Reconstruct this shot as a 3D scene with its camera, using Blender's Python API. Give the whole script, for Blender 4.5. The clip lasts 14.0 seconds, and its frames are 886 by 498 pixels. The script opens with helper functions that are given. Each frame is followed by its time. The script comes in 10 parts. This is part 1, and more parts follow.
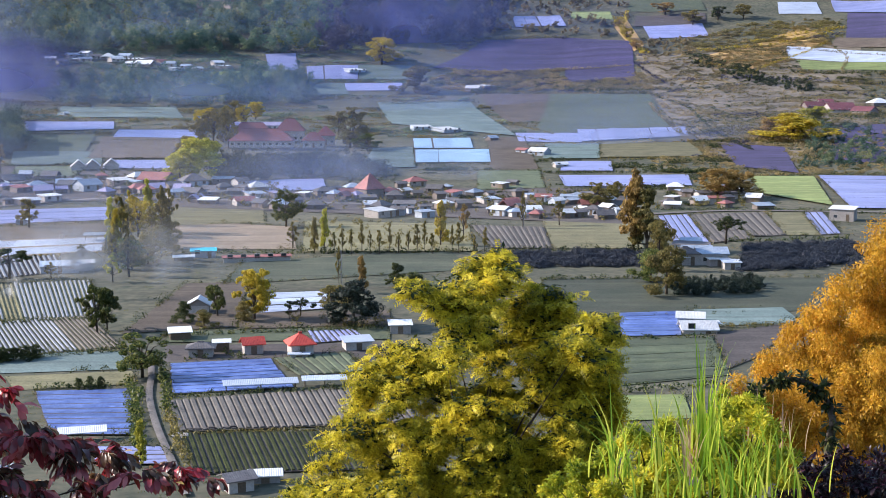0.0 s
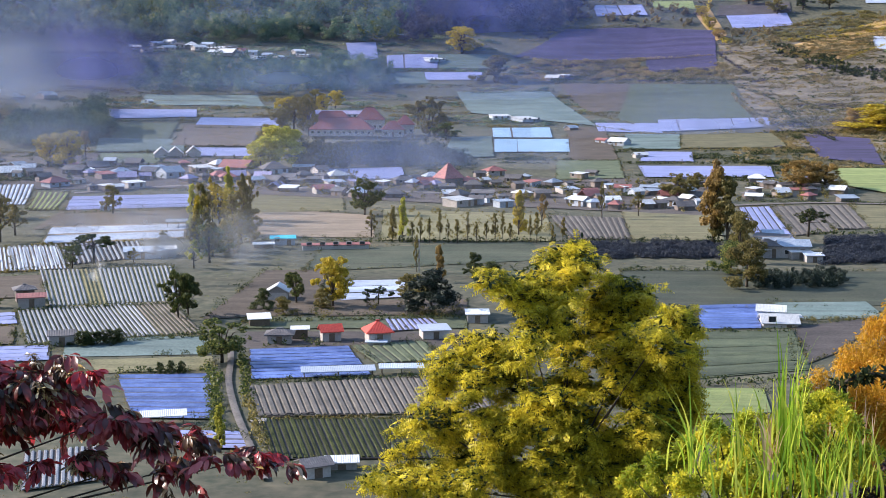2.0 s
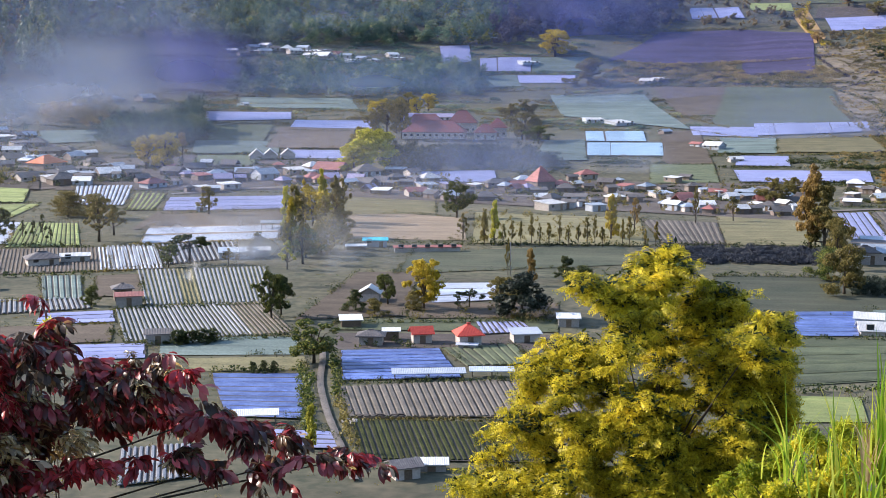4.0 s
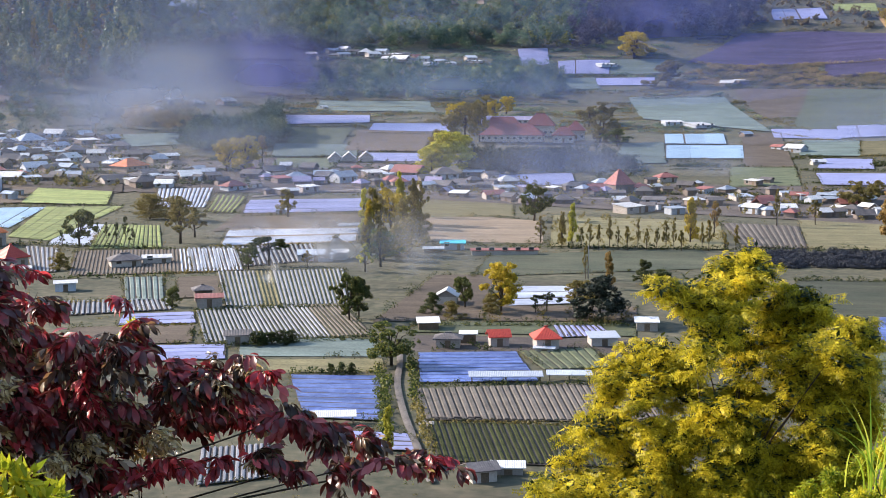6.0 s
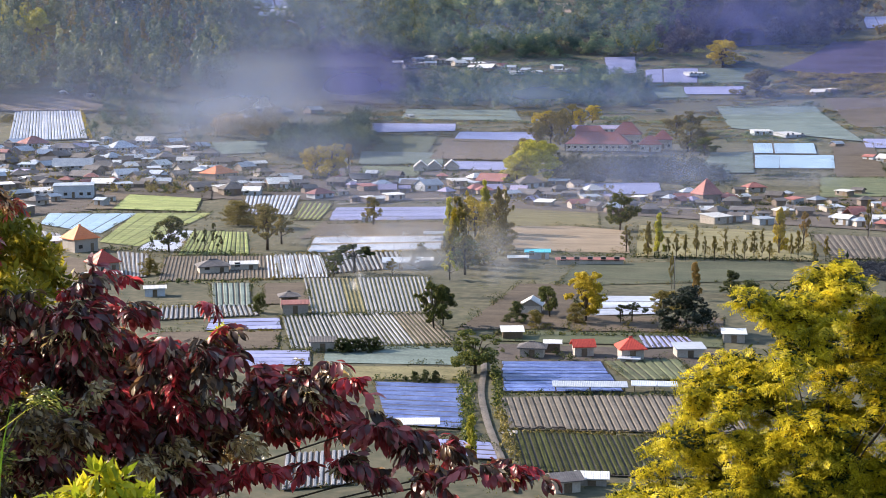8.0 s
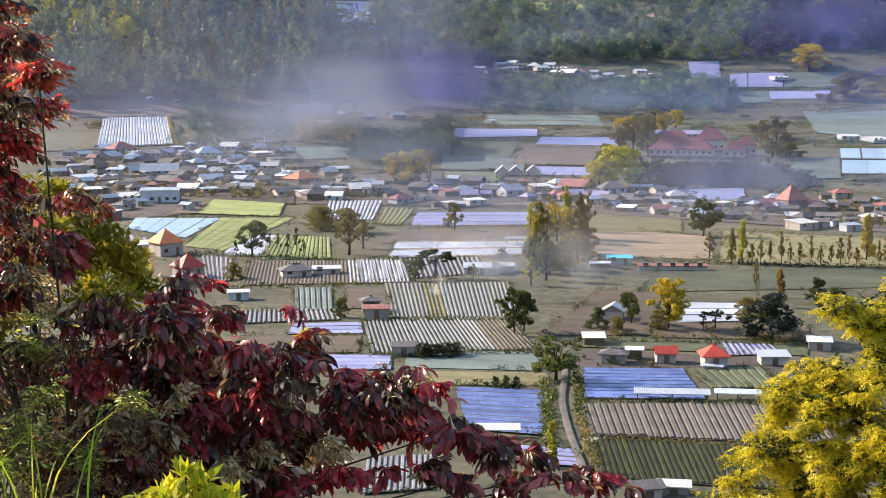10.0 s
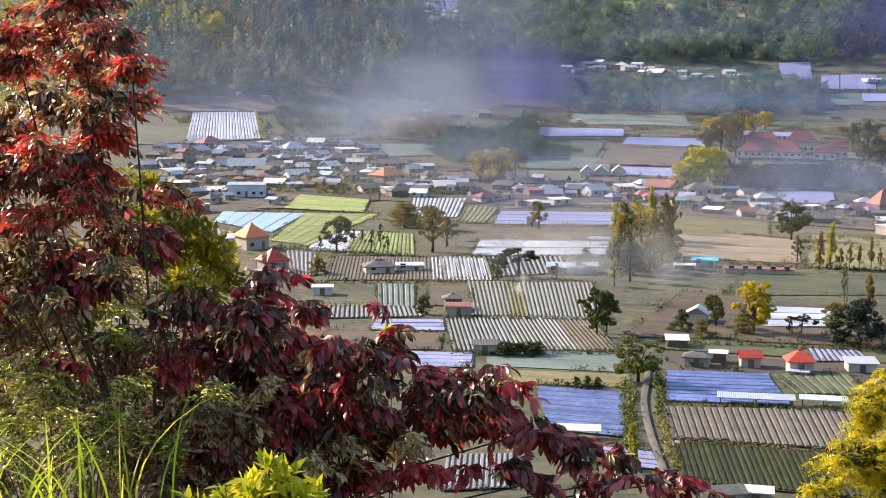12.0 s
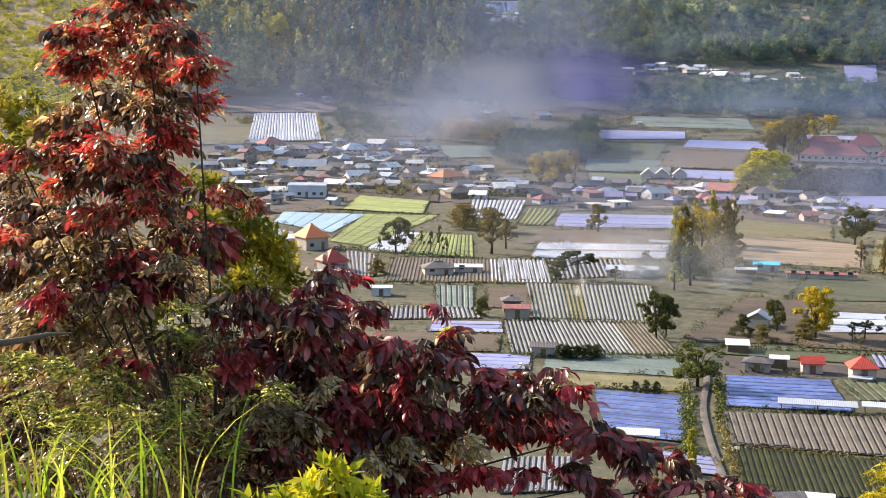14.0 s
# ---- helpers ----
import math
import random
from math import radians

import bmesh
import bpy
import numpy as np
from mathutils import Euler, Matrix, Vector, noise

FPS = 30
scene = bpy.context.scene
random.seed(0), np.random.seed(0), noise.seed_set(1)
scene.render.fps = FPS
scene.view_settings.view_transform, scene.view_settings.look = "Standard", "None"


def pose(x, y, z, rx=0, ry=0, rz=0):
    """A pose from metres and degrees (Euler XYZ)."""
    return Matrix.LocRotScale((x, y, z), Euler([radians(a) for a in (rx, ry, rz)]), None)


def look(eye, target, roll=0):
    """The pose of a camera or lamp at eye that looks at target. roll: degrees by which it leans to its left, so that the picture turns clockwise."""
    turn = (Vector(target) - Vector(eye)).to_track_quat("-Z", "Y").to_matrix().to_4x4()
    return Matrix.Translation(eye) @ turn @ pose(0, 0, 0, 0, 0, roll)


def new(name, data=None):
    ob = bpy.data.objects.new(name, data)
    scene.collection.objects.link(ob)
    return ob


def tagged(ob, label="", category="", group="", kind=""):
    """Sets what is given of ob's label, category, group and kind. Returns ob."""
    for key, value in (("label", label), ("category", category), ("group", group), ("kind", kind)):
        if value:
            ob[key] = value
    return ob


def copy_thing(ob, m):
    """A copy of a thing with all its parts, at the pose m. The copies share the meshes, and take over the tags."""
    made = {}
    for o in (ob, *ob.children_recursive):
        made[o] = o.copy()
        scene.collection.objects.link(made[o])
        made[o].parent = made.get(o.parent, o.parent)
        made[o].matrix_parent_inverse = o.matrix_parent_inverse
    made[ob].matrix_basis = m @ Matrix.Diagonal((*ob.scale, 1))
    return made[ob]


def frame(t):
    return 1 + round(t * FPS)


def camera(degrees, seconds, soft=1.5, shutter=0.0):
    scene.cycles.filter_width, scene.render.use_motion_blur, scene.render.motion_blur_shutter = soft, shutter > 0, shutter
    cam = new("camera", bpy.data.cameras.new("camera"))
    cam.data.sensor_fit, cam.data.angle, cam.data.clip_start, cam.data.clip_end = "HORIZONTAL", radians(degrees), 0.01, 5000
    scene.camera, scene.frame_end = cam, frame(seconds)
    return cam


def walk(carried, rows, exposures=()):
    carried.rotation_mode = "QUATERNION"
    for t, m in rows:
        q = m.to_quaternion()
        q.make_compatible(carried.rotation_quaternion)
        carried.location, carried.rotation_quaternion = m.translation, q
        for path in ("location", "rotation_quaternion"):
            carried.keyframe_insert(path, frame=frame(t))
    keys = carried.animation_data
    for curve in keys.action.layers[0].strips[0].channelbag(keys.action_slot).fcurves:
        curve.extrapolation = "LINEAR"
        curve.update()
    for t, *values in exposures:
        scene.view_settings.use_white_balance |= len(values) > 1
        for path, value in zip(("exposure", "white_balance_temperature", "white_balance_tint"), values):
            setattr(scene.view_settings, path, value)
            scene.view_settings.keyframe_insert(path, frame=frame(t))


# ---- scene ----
# ---- camera ----
EYE = 45.0  # metres above the valley floor
cam = camera(36.18, 14.0, soft=0.9)
ROWS = [
    (0.0, -0.0, 0.0, 0.0, 82.3, -0.0, 0.0),
    (0.5, -0.0014, 0.0, 0.0, 82.007, -0.063, 0.609),
    (1.0, -0.0031, 0.0, 0.0, 81.857, -0.013, 1.375),
    (1.5, -0.0055, 0.0001, 0.0, 81.754, -0.066, 2.445),
    (2.0, -0.0075, 0.0002, 0.0, 81.85, -0.146, 3.34),
    (2.5, -0.0095, 0.0004, 0.0, 81.839, -0.179, 4.235),
    (3.0, -0.0122, 0.0006, 0.0, 81.879, -0.268, 5.446),
    (5.5, -0.0212, 0.0018, 0.0, 82.051, 0.197, 9.453),
    (6.0, -0.0236, 0.0022, 0.0, 82.09, 0.13, 10.501),
    (6.5, -0.0258, 0.0026, 0.0, 82.322, 0.096, 11.483),
    (7.0, -0.0279, 0.0031, 0.0, 82.469, 0.071, 12.418),
    (7.5, -0.0297, 0.0035, 0.0, 82.468, 0.107, 13.218),
    (8.0, -0.0317, 0.004, 0.0, 82.46, 0.139, 14.109),
    (10.5, -0.0414, 0.0068, 0.0, 82.718, 0.243, 18.457),
    (11.0, -0.0437, 0.0076, 0.0, 82.723, 0.042, 19.449),
    (11.5, -0.0459, 0.0083, 0.0, 82.766, -0.1, 20.428),
    (12.0, -0.0475, 0.009, 0.0, 82.621, -0.234, 21.16),
    (12.5, -0.0489, 0.0095, 0.0, 82.621, -0.301, 21.776),
    (13.0, -0.0505, 0.0101, 0.0, 82.634, -0.209, 22.483),
    (13.5, -0.0518, 0.0107, 0.0, 82.65, -0.279, 23.083),
    (14.0, -0.0532, 0.0112, 0.0, 82.681, -0.421, 23.694),
]
walk(cam, [(t, pose(x, y, EYE + z, rx, ry, rz)) for t, x, y, z, rx, ry, rz in ROWS], [(0.0, 0.76, 5380, 16), (7.0, 0.86, 5920, 16), (14.0, 0.98, 6480, 15)])

# ---- light ----
SUN_AZ, SUN_EL = 82.0, 28.0  # degrees left of the first view, and up
world = bpy.data.worlds.new("sky")
scene.world = world
world.use_nodes = True
wn = world.node_tree.nodes
sky = wn.new("ShaderNodeTexSky")
sky.sky_type = "NISHITA"
sky.sun_disc = False
sky.sun_elevation = radians(SUN_EL)
sky.sun_rotation = radians(-SUN_AZ)
sky.air_density = 1.6
sky.dust_density = 1.5
world.node_tree.links.new(sky.outputs["Color"], wn["Background"].inputs["Color"])
wn["Background"].inputs["Strength"].default_value = 0.13
to_sun = Vector((-math.sin(radians(SUN_AZ)) * math.cos(radians(SUN_EL)), math.cos(radians(SUN_AZ)) * math.cos(radians(SUN_EL)), math.sin(radians(SUN_EL))))
sun = new("sun", bpy.data.lights.new("sun", "SUN"))
sun.data.energy = 5.0
sun.data.angle = radians(0.6)
sun.data.color = (1.0, 0.82, 0.58)
sun.matrix_world = look(to_sun * 500, (0, 0, 0))

# ---- materials ----


def shader(name):
    m = bpy.data.materials.new(name)
    m.use_nodes = True
    return m, m.node_tree.nodes, m.node_tree.links, m.node_tree.nodes["Principled BSDF"]


def ramp(n, stops):
    r = n.new("ShaderNodeValToRGB")
    while len(r.color_ramp.elements) < len(stops):
        r.color_ramp.elements.new(0.5)
    for e, (p, c) in zip(r.color_ramp.elements, stops):
        e.position = p
        e.color = (*c, 1)
    return r


def tint(c, k):
    return tuple(min(1.0, v * k) for v in c)


def surface(name, c1, c2, rough=0.8, scale=0.5, fine=6.0, bump=0.3, metal=0.0, spec=0.5, spread=0.25, grit=0.55, streak=0.0, rows=(0.02, 0.22)):
    """Two colours mixed by noise at two sizes, a random shade per object, and a fine relief; streak: how strong the drawn-out marks of tilling are, at rows per metre along and across."""
    m, n, l, b = shader(name)
    co = n.new("ShaderNodeTexCoord")
    geo = n.new("ShaderNodeNewGeometry")
    a = n.new("ShaderNodeTexNoise")
    a.inputs["Scale"].default_value = scale
    a.inputs["Detail"].default_value = 9
    a.inputs["Roughness"].default_value = grit
    f = n.new("ShaderNodeTexNoise")
    f.inputs["Scale"].default_value = fine
    f.inputs["Detail"].default_value = 4
    l.new(geo.outputs["Position"], a.inputs["Vector"])
    l.new(geo.outputs["Position"], f.inputs["Vector"])
    mid = n.new("ShaderNodeMath")
    mid.operation = "ADD"
    l.new(a.outputs["Fac"], mid.inputs[0])
    l.new(f.outputs["Fac"], mid.inputs[1])
    half = n.new("ShaderNodeMath")
    half.operation = "MULTIPLY"
    half.inputs[1].default_value = 0.5
    l.new(mid.outputs[0], half.inputs[0])
    r = ramp(n, [(0.36, c1), (0.64, c2)])
    l.new(half.outputs[0], r.inputs["Fac"])
    info = n.new("ShaderNodeObjectInfo")
    mp = n.new("ShaderNodeMapRange")
    mp.inputs["To Min"].default_value = 1 - spread
    mp.inputs["To Max"].default_value = 1 + spread
    l.new(info.outputs["Random"], mp.inputs["Value"])
    mul = n.new("ShaderNodeVectorMath")
    mul.operation = "SCALE"
    l.new(r.outputs["Color"], mul.inputs[0])
    l.new(mp.outputs["Result"], mul.inputs["Scale"])
    l.new(mul.outputs[0], b.inputs["Base Color"])
    if streak:
        turn = n.new("ShaderNodeMapping")
        turn.inputs["Rotation"].default_value = (0, 0, radians(-13))
        turn.inputs["Scale"].default_value = (rows[0], rows[1], 0.0)
        l.new(geo.outputs["Position"], turn.inputs["Vector"])
        drawn = n.new("ShaderNodeTexNoise")
        drawn.inputs["Scale"].default_value = 1.0
        drawn.inputs["Detail"].default_value = 5
        drawn.inputs["Roughness"].default_value = 0.65
        l.new(turn.outputs[0], drawn.inputs["Vector"])
        span = n.new("ShaderNodeMapRange")
        span.inputs["From Min"].default_value = 0.3
        span.inputs["From Max"].default_value = 0.7
        span.inputs["To Min"].default_value = 1 - streak
        span.inputs["To Max"].default_value = 1 + streak
        l.new(drawn.outputs["Fac"], span.inputs["Value"])
        worn = n.new("ShaderNodeVectorMath")
        worn.operation = "SCALE"
        l.new(mul.outputs[0], worn.inputs[0])
        l.new(span.outputs["Result"], worn.inputs["Scale"])
        l.new(worn.outputs[0], b.inputs["Base Color"])
    b.inputs["Roughness"].default_value = rough
    b.inputs["Metallic"].default_value = metal
    b.inputs["Specular IOR Level"].default_value = spec
    if bump:
        bp = n.new("ShaderNodeBump")
        bp.inputs["Strength"].default_value = bump
        bp.inputs["Distance"].default_value = 0.1
        l.new(f.outputs["Fac"], bp.inputs["Height"])
        l.new(bp.outputs["Normal"], b.inputs["Normal"])
    return m


def foliage(name, stops, through_light=0.45, rough=0.5, spread=0.22, spec=0.3, patch=0.0, coat=0.0, share=0.45):
    """Leaves: a colour per leaf from the stops, part of the light passing through; patch: metres of slower colour change; share: how much of the colour is the single leaf's own."""
    m, n, l, b = shader(name)
    geo = n.new("ShaderNodeNewGeometry")
    info = n.new("ShaderNodeObjectInfo")
    r = ramp(n, stops)
    src = geo.outputs["Random Per Island"]
    if patch:
        tx = n.new("ShaderNodeTexNoise")
        tx.inputs["Scale"].default_value = 1 / patch
        tx.inputs["Detail"].default_value = 2
        l.new(geo.outputs["Position"], tx.inputs["Vector"])
        st = n.new("ShaderNodeMapRange")
        st.inputs["From Min"].default_value = 0.3
        st.inputs["From Max"].default_value = 0.7
        l.new(tx.outputs["Fac"], st.inputs["Value"])
        av = n.new("ShaderNodeMath")
        av.operation = "MULTIPLY_ADD"
        av.inputs[1].default_value = share
        l.new(src, av.inputs[0])
        sc = n.new("ShaderNodeMath")
        sc.operation = "MULTIPLY"
        sc.inputs[1].default_value = 1 - share
        l.new(st.outputs["Result"], sc.inputs[0])
        l.new(sc.outputs[0], av.inputs[2])
        src = av.outputs[0]
    l.new(src, r.inputs["Fac"])
    mp = n.new("ShaderNodeMapRange")
    mp.inputs["To Min"].default_value = 1 - spread
    mp.inputs["To Max"].default_value = 1 + spread
    l.new(info.outputs["Random"], mp.inputs["Value"])
    mul = n.new("ShaderNodeVectorMath")
    mul.operation = "SCALE"
    l.new(r.outputs["Color"], mul.inputs[0])
    l.new(mp.outputs["Result"], mul.inputs["Scale"])
    l.new(mul.outputs[0], b.inputs["Base Color"])
    b.inputs["Roughness"].default_value = rough
    b.inputs["Specular IOR Level"].default_value = spec
    b.inputs["Coat Weight"].default_value = coat
    b.inputs["Coat Roughness"].default_value = 0.3
    tr = n.new("ShaderNodeBsdfTranslucent")
    l.new(mul.outputs[0], tr.inputs["Color"])
    mix = n.new("ShaderNodeMixShader")
    mix.inputs["Fac"].default_value = through_light
    l.new(b.outputs[0], mix.inputs[1])
    l.new(tr.outputs[0], mix.inputs[2])
    l.new(mix.outputs[0], n["Material Output"].inputs["Surface"])
    return m


def roofing(name, c1, c2, rough=0.6, metal=0.0, pitch=0.25, spec=0.5):
    """Corrugated or tiled roofing: ribs down the slope, weathered in patches."""
    m = surface(name, c1, c2, rough, 0.35, 3.0, 0.0, metal, spec, 0.2)
    n, l = m.node_tree.nodes, m.node_tree.links
    co = n.new("ShaderNodeTexCoord")
    w = n.new("ShaderNodeTexWave")
    w.inputs["Scale"].default_value = 0.314 / pitch
    w.inputs["Distortion"].default_value = 0.3
    l.new(co.outputs["Object"], w.inputs["Vector"])
    bp = n.new("ShaderNodeBump")
    bp.inputs["Strength"].default_value = 0.5
    bp.inputs["Distance"].default_value = 0.05
    l.new(w.outputs["Fac"], bp.inputs["Height"])
    l.new(bp.outputs["Normal"], n["Principled BSDF"].inputs["Normal"])
    return m


M = {
    "ground": surface("valley_ground", (0.024, 0.036, 0.02), (0.125, 0.112, 0.074), 0.95, 0.03, 0.5, 1.0, spread=0, grit=0.74, streak=0.35, rows=(0.012, 0.1)),
    "soil": surface("tilled_soil", (0.068, 0.052, 0.040), (0.135, 0.107, 0.083), 0.95, 0.12, 2.5, 0.8, streak=0.3, rows=(0.03, 0.4)),
    "dark_soil": surface("dark_volcanic_soil", (0.041, 0.034, 0.036), (0.090, 0.077, 0.072), 0.95, 0.12, 2.5, 0.8, streak=0.3, rows=(0.03, 0.4)),
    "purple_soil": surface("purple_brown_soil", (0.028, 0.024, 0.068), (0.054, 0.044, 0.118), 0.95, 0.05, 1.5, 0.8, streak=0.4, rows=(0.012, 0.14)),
    "tan_soil": surface("dry_tan_soil", (0.24, 0.19, 0.14), (0.36, 0.29, 0.22), 0.95, 0.1, 2.0, 0.6, streak=0.3, rows=(0.015, 0.25)),
    "blue": surface("blue_plastic_mulch", (0.042, 0.072, 0.259), (0.139, 0.196, 0.469), 0.42, 0.3, 1.6, 0.9, spec=0.6, spread=0.15, streak=0.5, rows=(0.06, 0.9)),
    "lavender": surface("silver_violet_mulch", (0.19, 0.21, 0.44), (0.31, 0.33, 0.57), 0.45, 0.1, 1.2, 0.5, spec=0.6, spread=0.15, streak=0.22, rows=(0.02, 0.25)),
    "pale": surface("pale_plastic_sheet", (0.33, 0.37, 0.50), (0.50, 0.55, 0.66), 0.45, 0.12, 1.5, 0.4, spec=0.6, spread=0.15, streak=0.2, rows=(0.03, 0.4)),
    "skyblue": surface("sky_blue_plastic_sheet", (0.22, 0.36, 0.54), (0.36, 0.50, 0.68), 0.45, 0.15, 1.5, 0.4, spread=0.1, streak=0.15, rows=(0.03, 0.3)),
    "white": surface("silver_plastic_mulch", (0.153, 0.165, 0.203), (0.260, 0.275, 0.313), 0.55, 0.3, 3.0, 0.5, spec=0.4, spread=0.15),
    "beige": surface("straw_beds", (0.081, 0.072, 0.064), (0.146, 0.130, 0.115), 0.85, 0.3, 2.5, 0.6, spread=0.15, streak=0.2, rows=(0.3, 0.3)),
    "green": surface("green_crop", (0.052, 0.069, 0.037), (0.113, 0.130, 0.069), 0.8, 0.35, 3.5, 0.9, streak=0.35, rows=(0.02, 0.3)),
    "bright": surface("bright_green_crop", (0.15, 0.20, 0.06), (0.26, 0.29, 0.10), 0.8, 0.3, 3.5, 0.9, streak=0.35, rows=(0.02, 0.3)),
    "teal": surface("grey_green_crop", (0.08, 0.118, 0.112), (0.16, 0.205, 0.195), 0.75, 0.1, 2.5, 0.7, streak=0.35, rows=(0.02, 0.3)),
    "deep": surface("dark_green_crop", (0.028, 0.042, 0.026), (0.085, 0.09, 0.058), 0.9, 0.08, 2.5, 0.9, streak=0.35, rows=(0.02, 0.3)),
    "olive": surface("olive_stubble", (0.104, 0.101, 0.050), (0.198, 0.180, 0.095), 0.9, 0.15, 2.0, 0.8, streak=0.35, rows=(0.02, 0.3)),
    "goldgrass": surface("golden_dry_grass", (0.22, 0.14, 0.055), (0.50, 0.33, 0.12), 0.95, 0.06, 0.6, 1.0, spread=0.1, grit=0.7, streak=0.5, rows=(0.02, 0.16)),
    "slope_earth": surface("rough_slope_earth", (0.085, 0.072, 0.055), (0.205, 0.172, 0.125), 0.95, 0.05, 0.6, 1.0, spread=0.0, grit=0.72, streak=0.45, rows=(0.02, 0.13)),
    "leafrow": surface("dark_leafy_row", (0.015, 0.023, 0.006), (0.048, 0.053, 0.015), 0.9, 0.5, 4.0, 1.0, spec=0.2),
    "track": surface("pale_earth_track", (0.101, 0.090, 0.083), (0.194, 0.176, 0.166), 0.95, 0.3, 3.0, 0.5),
    "wall": surface("pale_plaster_wall", (0.310, 0.284, 0.267), (0.464, 0.430, 0.413), 0.85, 0.4, 4.0, 0.15),
    # blue-grey and brown walls also put wall shade into the house colours
    "wall_blue": surface("blue_grey_wall", (0.30, 0.34, 0.42), (0.46, 0.50, 0.58), 0.8, 0.4, 4.0, 0.15),
    "wall_brown": surface("brick_brown_wall", (0.13, 0.11, 0.10), (0.23, 0.19, 0.175), 0.9, 0.4, 4.0, 0.3),
    "glass": surface("dark_window_glass", (0.02, 0.025, 0.03), (0.05, 0.055, 0.06), 0.12, 0.5, 2.0, 0.0),
    "timber": surface("weathered_timber", (0.10, 0.075, 0.05), (0.20, 0.15, 0.11), 0.85, 0.6, 6.0, 0.4),
    "bark": surface("grey_brown_bark", (0.035, 0.028, 0.02), (0.09, 0.07, 0.05), 0.95, 1.5, 9.0, 0.8),
    "white_roof": roofing("white_zinc_roof", (0.50, 0.51, 0.54), (0.74, 0.75, 0.77), 0.5),
    "blue_roof": roofing("blue_grey_zinc_roof", (0.23, 0.28, 0.38), (0.42, 0.48, 0.58), 0.5),
    "grey_roof": roofing("grey_tile_roof", (0.075, 0.07, 0.08), (0.16, 0.15, 0.155), 0.75),
    "red_roof": roofing("red_metal_roof", (0.42, 0.045, 0.03), (0.58, 0.085, 0.05), 0.5),
    "orange_roof": roofing("orange_tile_roof", (0.58, 0.14, 0.04), (0.78, 0.24, 0.08), 0.6),
    "rust_roof": roofing("faded_red_tile_roof", (0.20, 0.075, 0.07), (0.34, 0.14, 0.13), 0.7),
    "school_roof": roofing("dark_red_tile_roof", (0.10, 0.03, 0.04), (0.18, 0.055, 0.065), 0.75),
    "lavender_roof": roofing("violet_grey_sheet_roof", (0.22, 0.20, 0.34), (0.34, 0.31, 0.46), 0.6),
    "pale_roof": roofing("pale_blue_sheet_roof", (0.36, 0.41, 0.52), (0.52, 0.57, 0.67), 0.5),
    "cyan_roof": roofing("turquoise_sheet_roof", (0.03, 0.42, 0.60), (0.06, 0.55, 0.74), 0.45),
}
L = {
    "dark": foliage("dark_green_leaves", [(0, (0.015, 0.03, 0.014)), (0.6, (0.04, 0.062, 0.022)), (1, (0.19, 0.19, 0.05))]),
    # very dark leaves; the stops also hold shade lying on thickets
    "deep": foliage("dark_and_shade_tinted_leaves", [(0, (0.008, 0.016, 0.012)), (0.6, (0.018, 0.032, 0.022)), (1, (0.045, 0.06, 0.035))], 0.2),
    "green": foliage("mid_green_leaves", [(0, (0.03, 0.055, 0.015)), (0.6, (0.08, 0.108, 0.025)), (1, (0.30, 0.29, 0.06))]),
    "olive": foliage("olive_leaves", [(0, (0.08, 0.075, 0.024)), (0.5, (0.18, 0.155, 0.045)), (1, (0.36, 0.29, 0.085))]),
    "gold": foliage("golden_leaves", [(0, (0.17, 0.14, 0.014)), (0.5, (0.46, 0.36, 0.025)), (1, (0.76, 0.60, 0.05))], spread=0.2),
    "orange": foliage("orange_brown_leaves", [(0, (0.13, 0.09, 0.025)), (0.5, (0.32, 0.21, 0.06)), (1, (0.54, 0.38, 0.12))], spread=0.2),
    "lime": foliage("yellow_green_leaves", [(0, (0.15, 0.17, 0.024)), (0.5, (0.38, 0.38, 0.04)), (1, (0.70, 0.62, 0.09))], spread=0.2),
    # dark and pale stops put shade and lit tops into the woods' colour
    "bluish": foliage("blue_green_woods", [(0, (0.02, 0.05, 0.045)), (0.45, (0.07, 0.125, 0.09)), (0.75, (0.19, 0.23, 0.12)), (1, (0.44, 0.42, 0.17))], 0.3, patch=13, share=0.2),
    # violet stops put the hillside's shade into the leaf colour
    "violet": foliage("woods_tinted_as_violet_shade", [(0, (0.02, 0.024, 0.05)), (0.5, (0.05, 0.05, 0.10)), (1, (0.16, 0.14, 0.15))], 0.25, patch=18, share=0.35),
    # blue-black stops put a bank's shadow into the leaf colour
    "shade": foliage("leaves_tinted_as_blue_shade", [(0, (0.024, 0.03, 0.046)), (0.6, (0.036, 0.044, 0.066)), (1, (0.055, 0.064, 0.085))], 0.25),
    "scrub": foliage("dry_scrub_leaves", [(0, (0.09, 0.09, 0.045)), (0.5, (0.24, 0.20, 0.10)), (1, (0.55, 0.40, 0.16))], 0.4, patch=20),
}

# ---- shapes ----
KNOTS_R = [0, 3, 5, 12, 35, 80, 105, 120, 440, 560, 650, 740, 830, 1000, 1300, 1700, 2200, 4600]
KNOTS_H = [43.4, 43.2, 42.3, 38.8, 29.5, 8.0, 1.0, 0, 0, 5, 11, 21, 38, 88, 190, 320, 420, 520]


def ground_h(x, y):
    """Height of the land: the slope below the eye, the flat valley floor, the far hillside."""
    r = np.hypot(x, y)
    far = np.clip((r - 700) / 150, 0, 1)
    swell = np.sin(x / 37.0) * np.sin(y / 29.0 + x / 90.0) * 2.2 + np.sin(x / 11.0 + 1.3) * np.sin(y / 13.0) * 0.6
    return np.interp(r, KNOTS_R, KNOTS_H) + far * swell


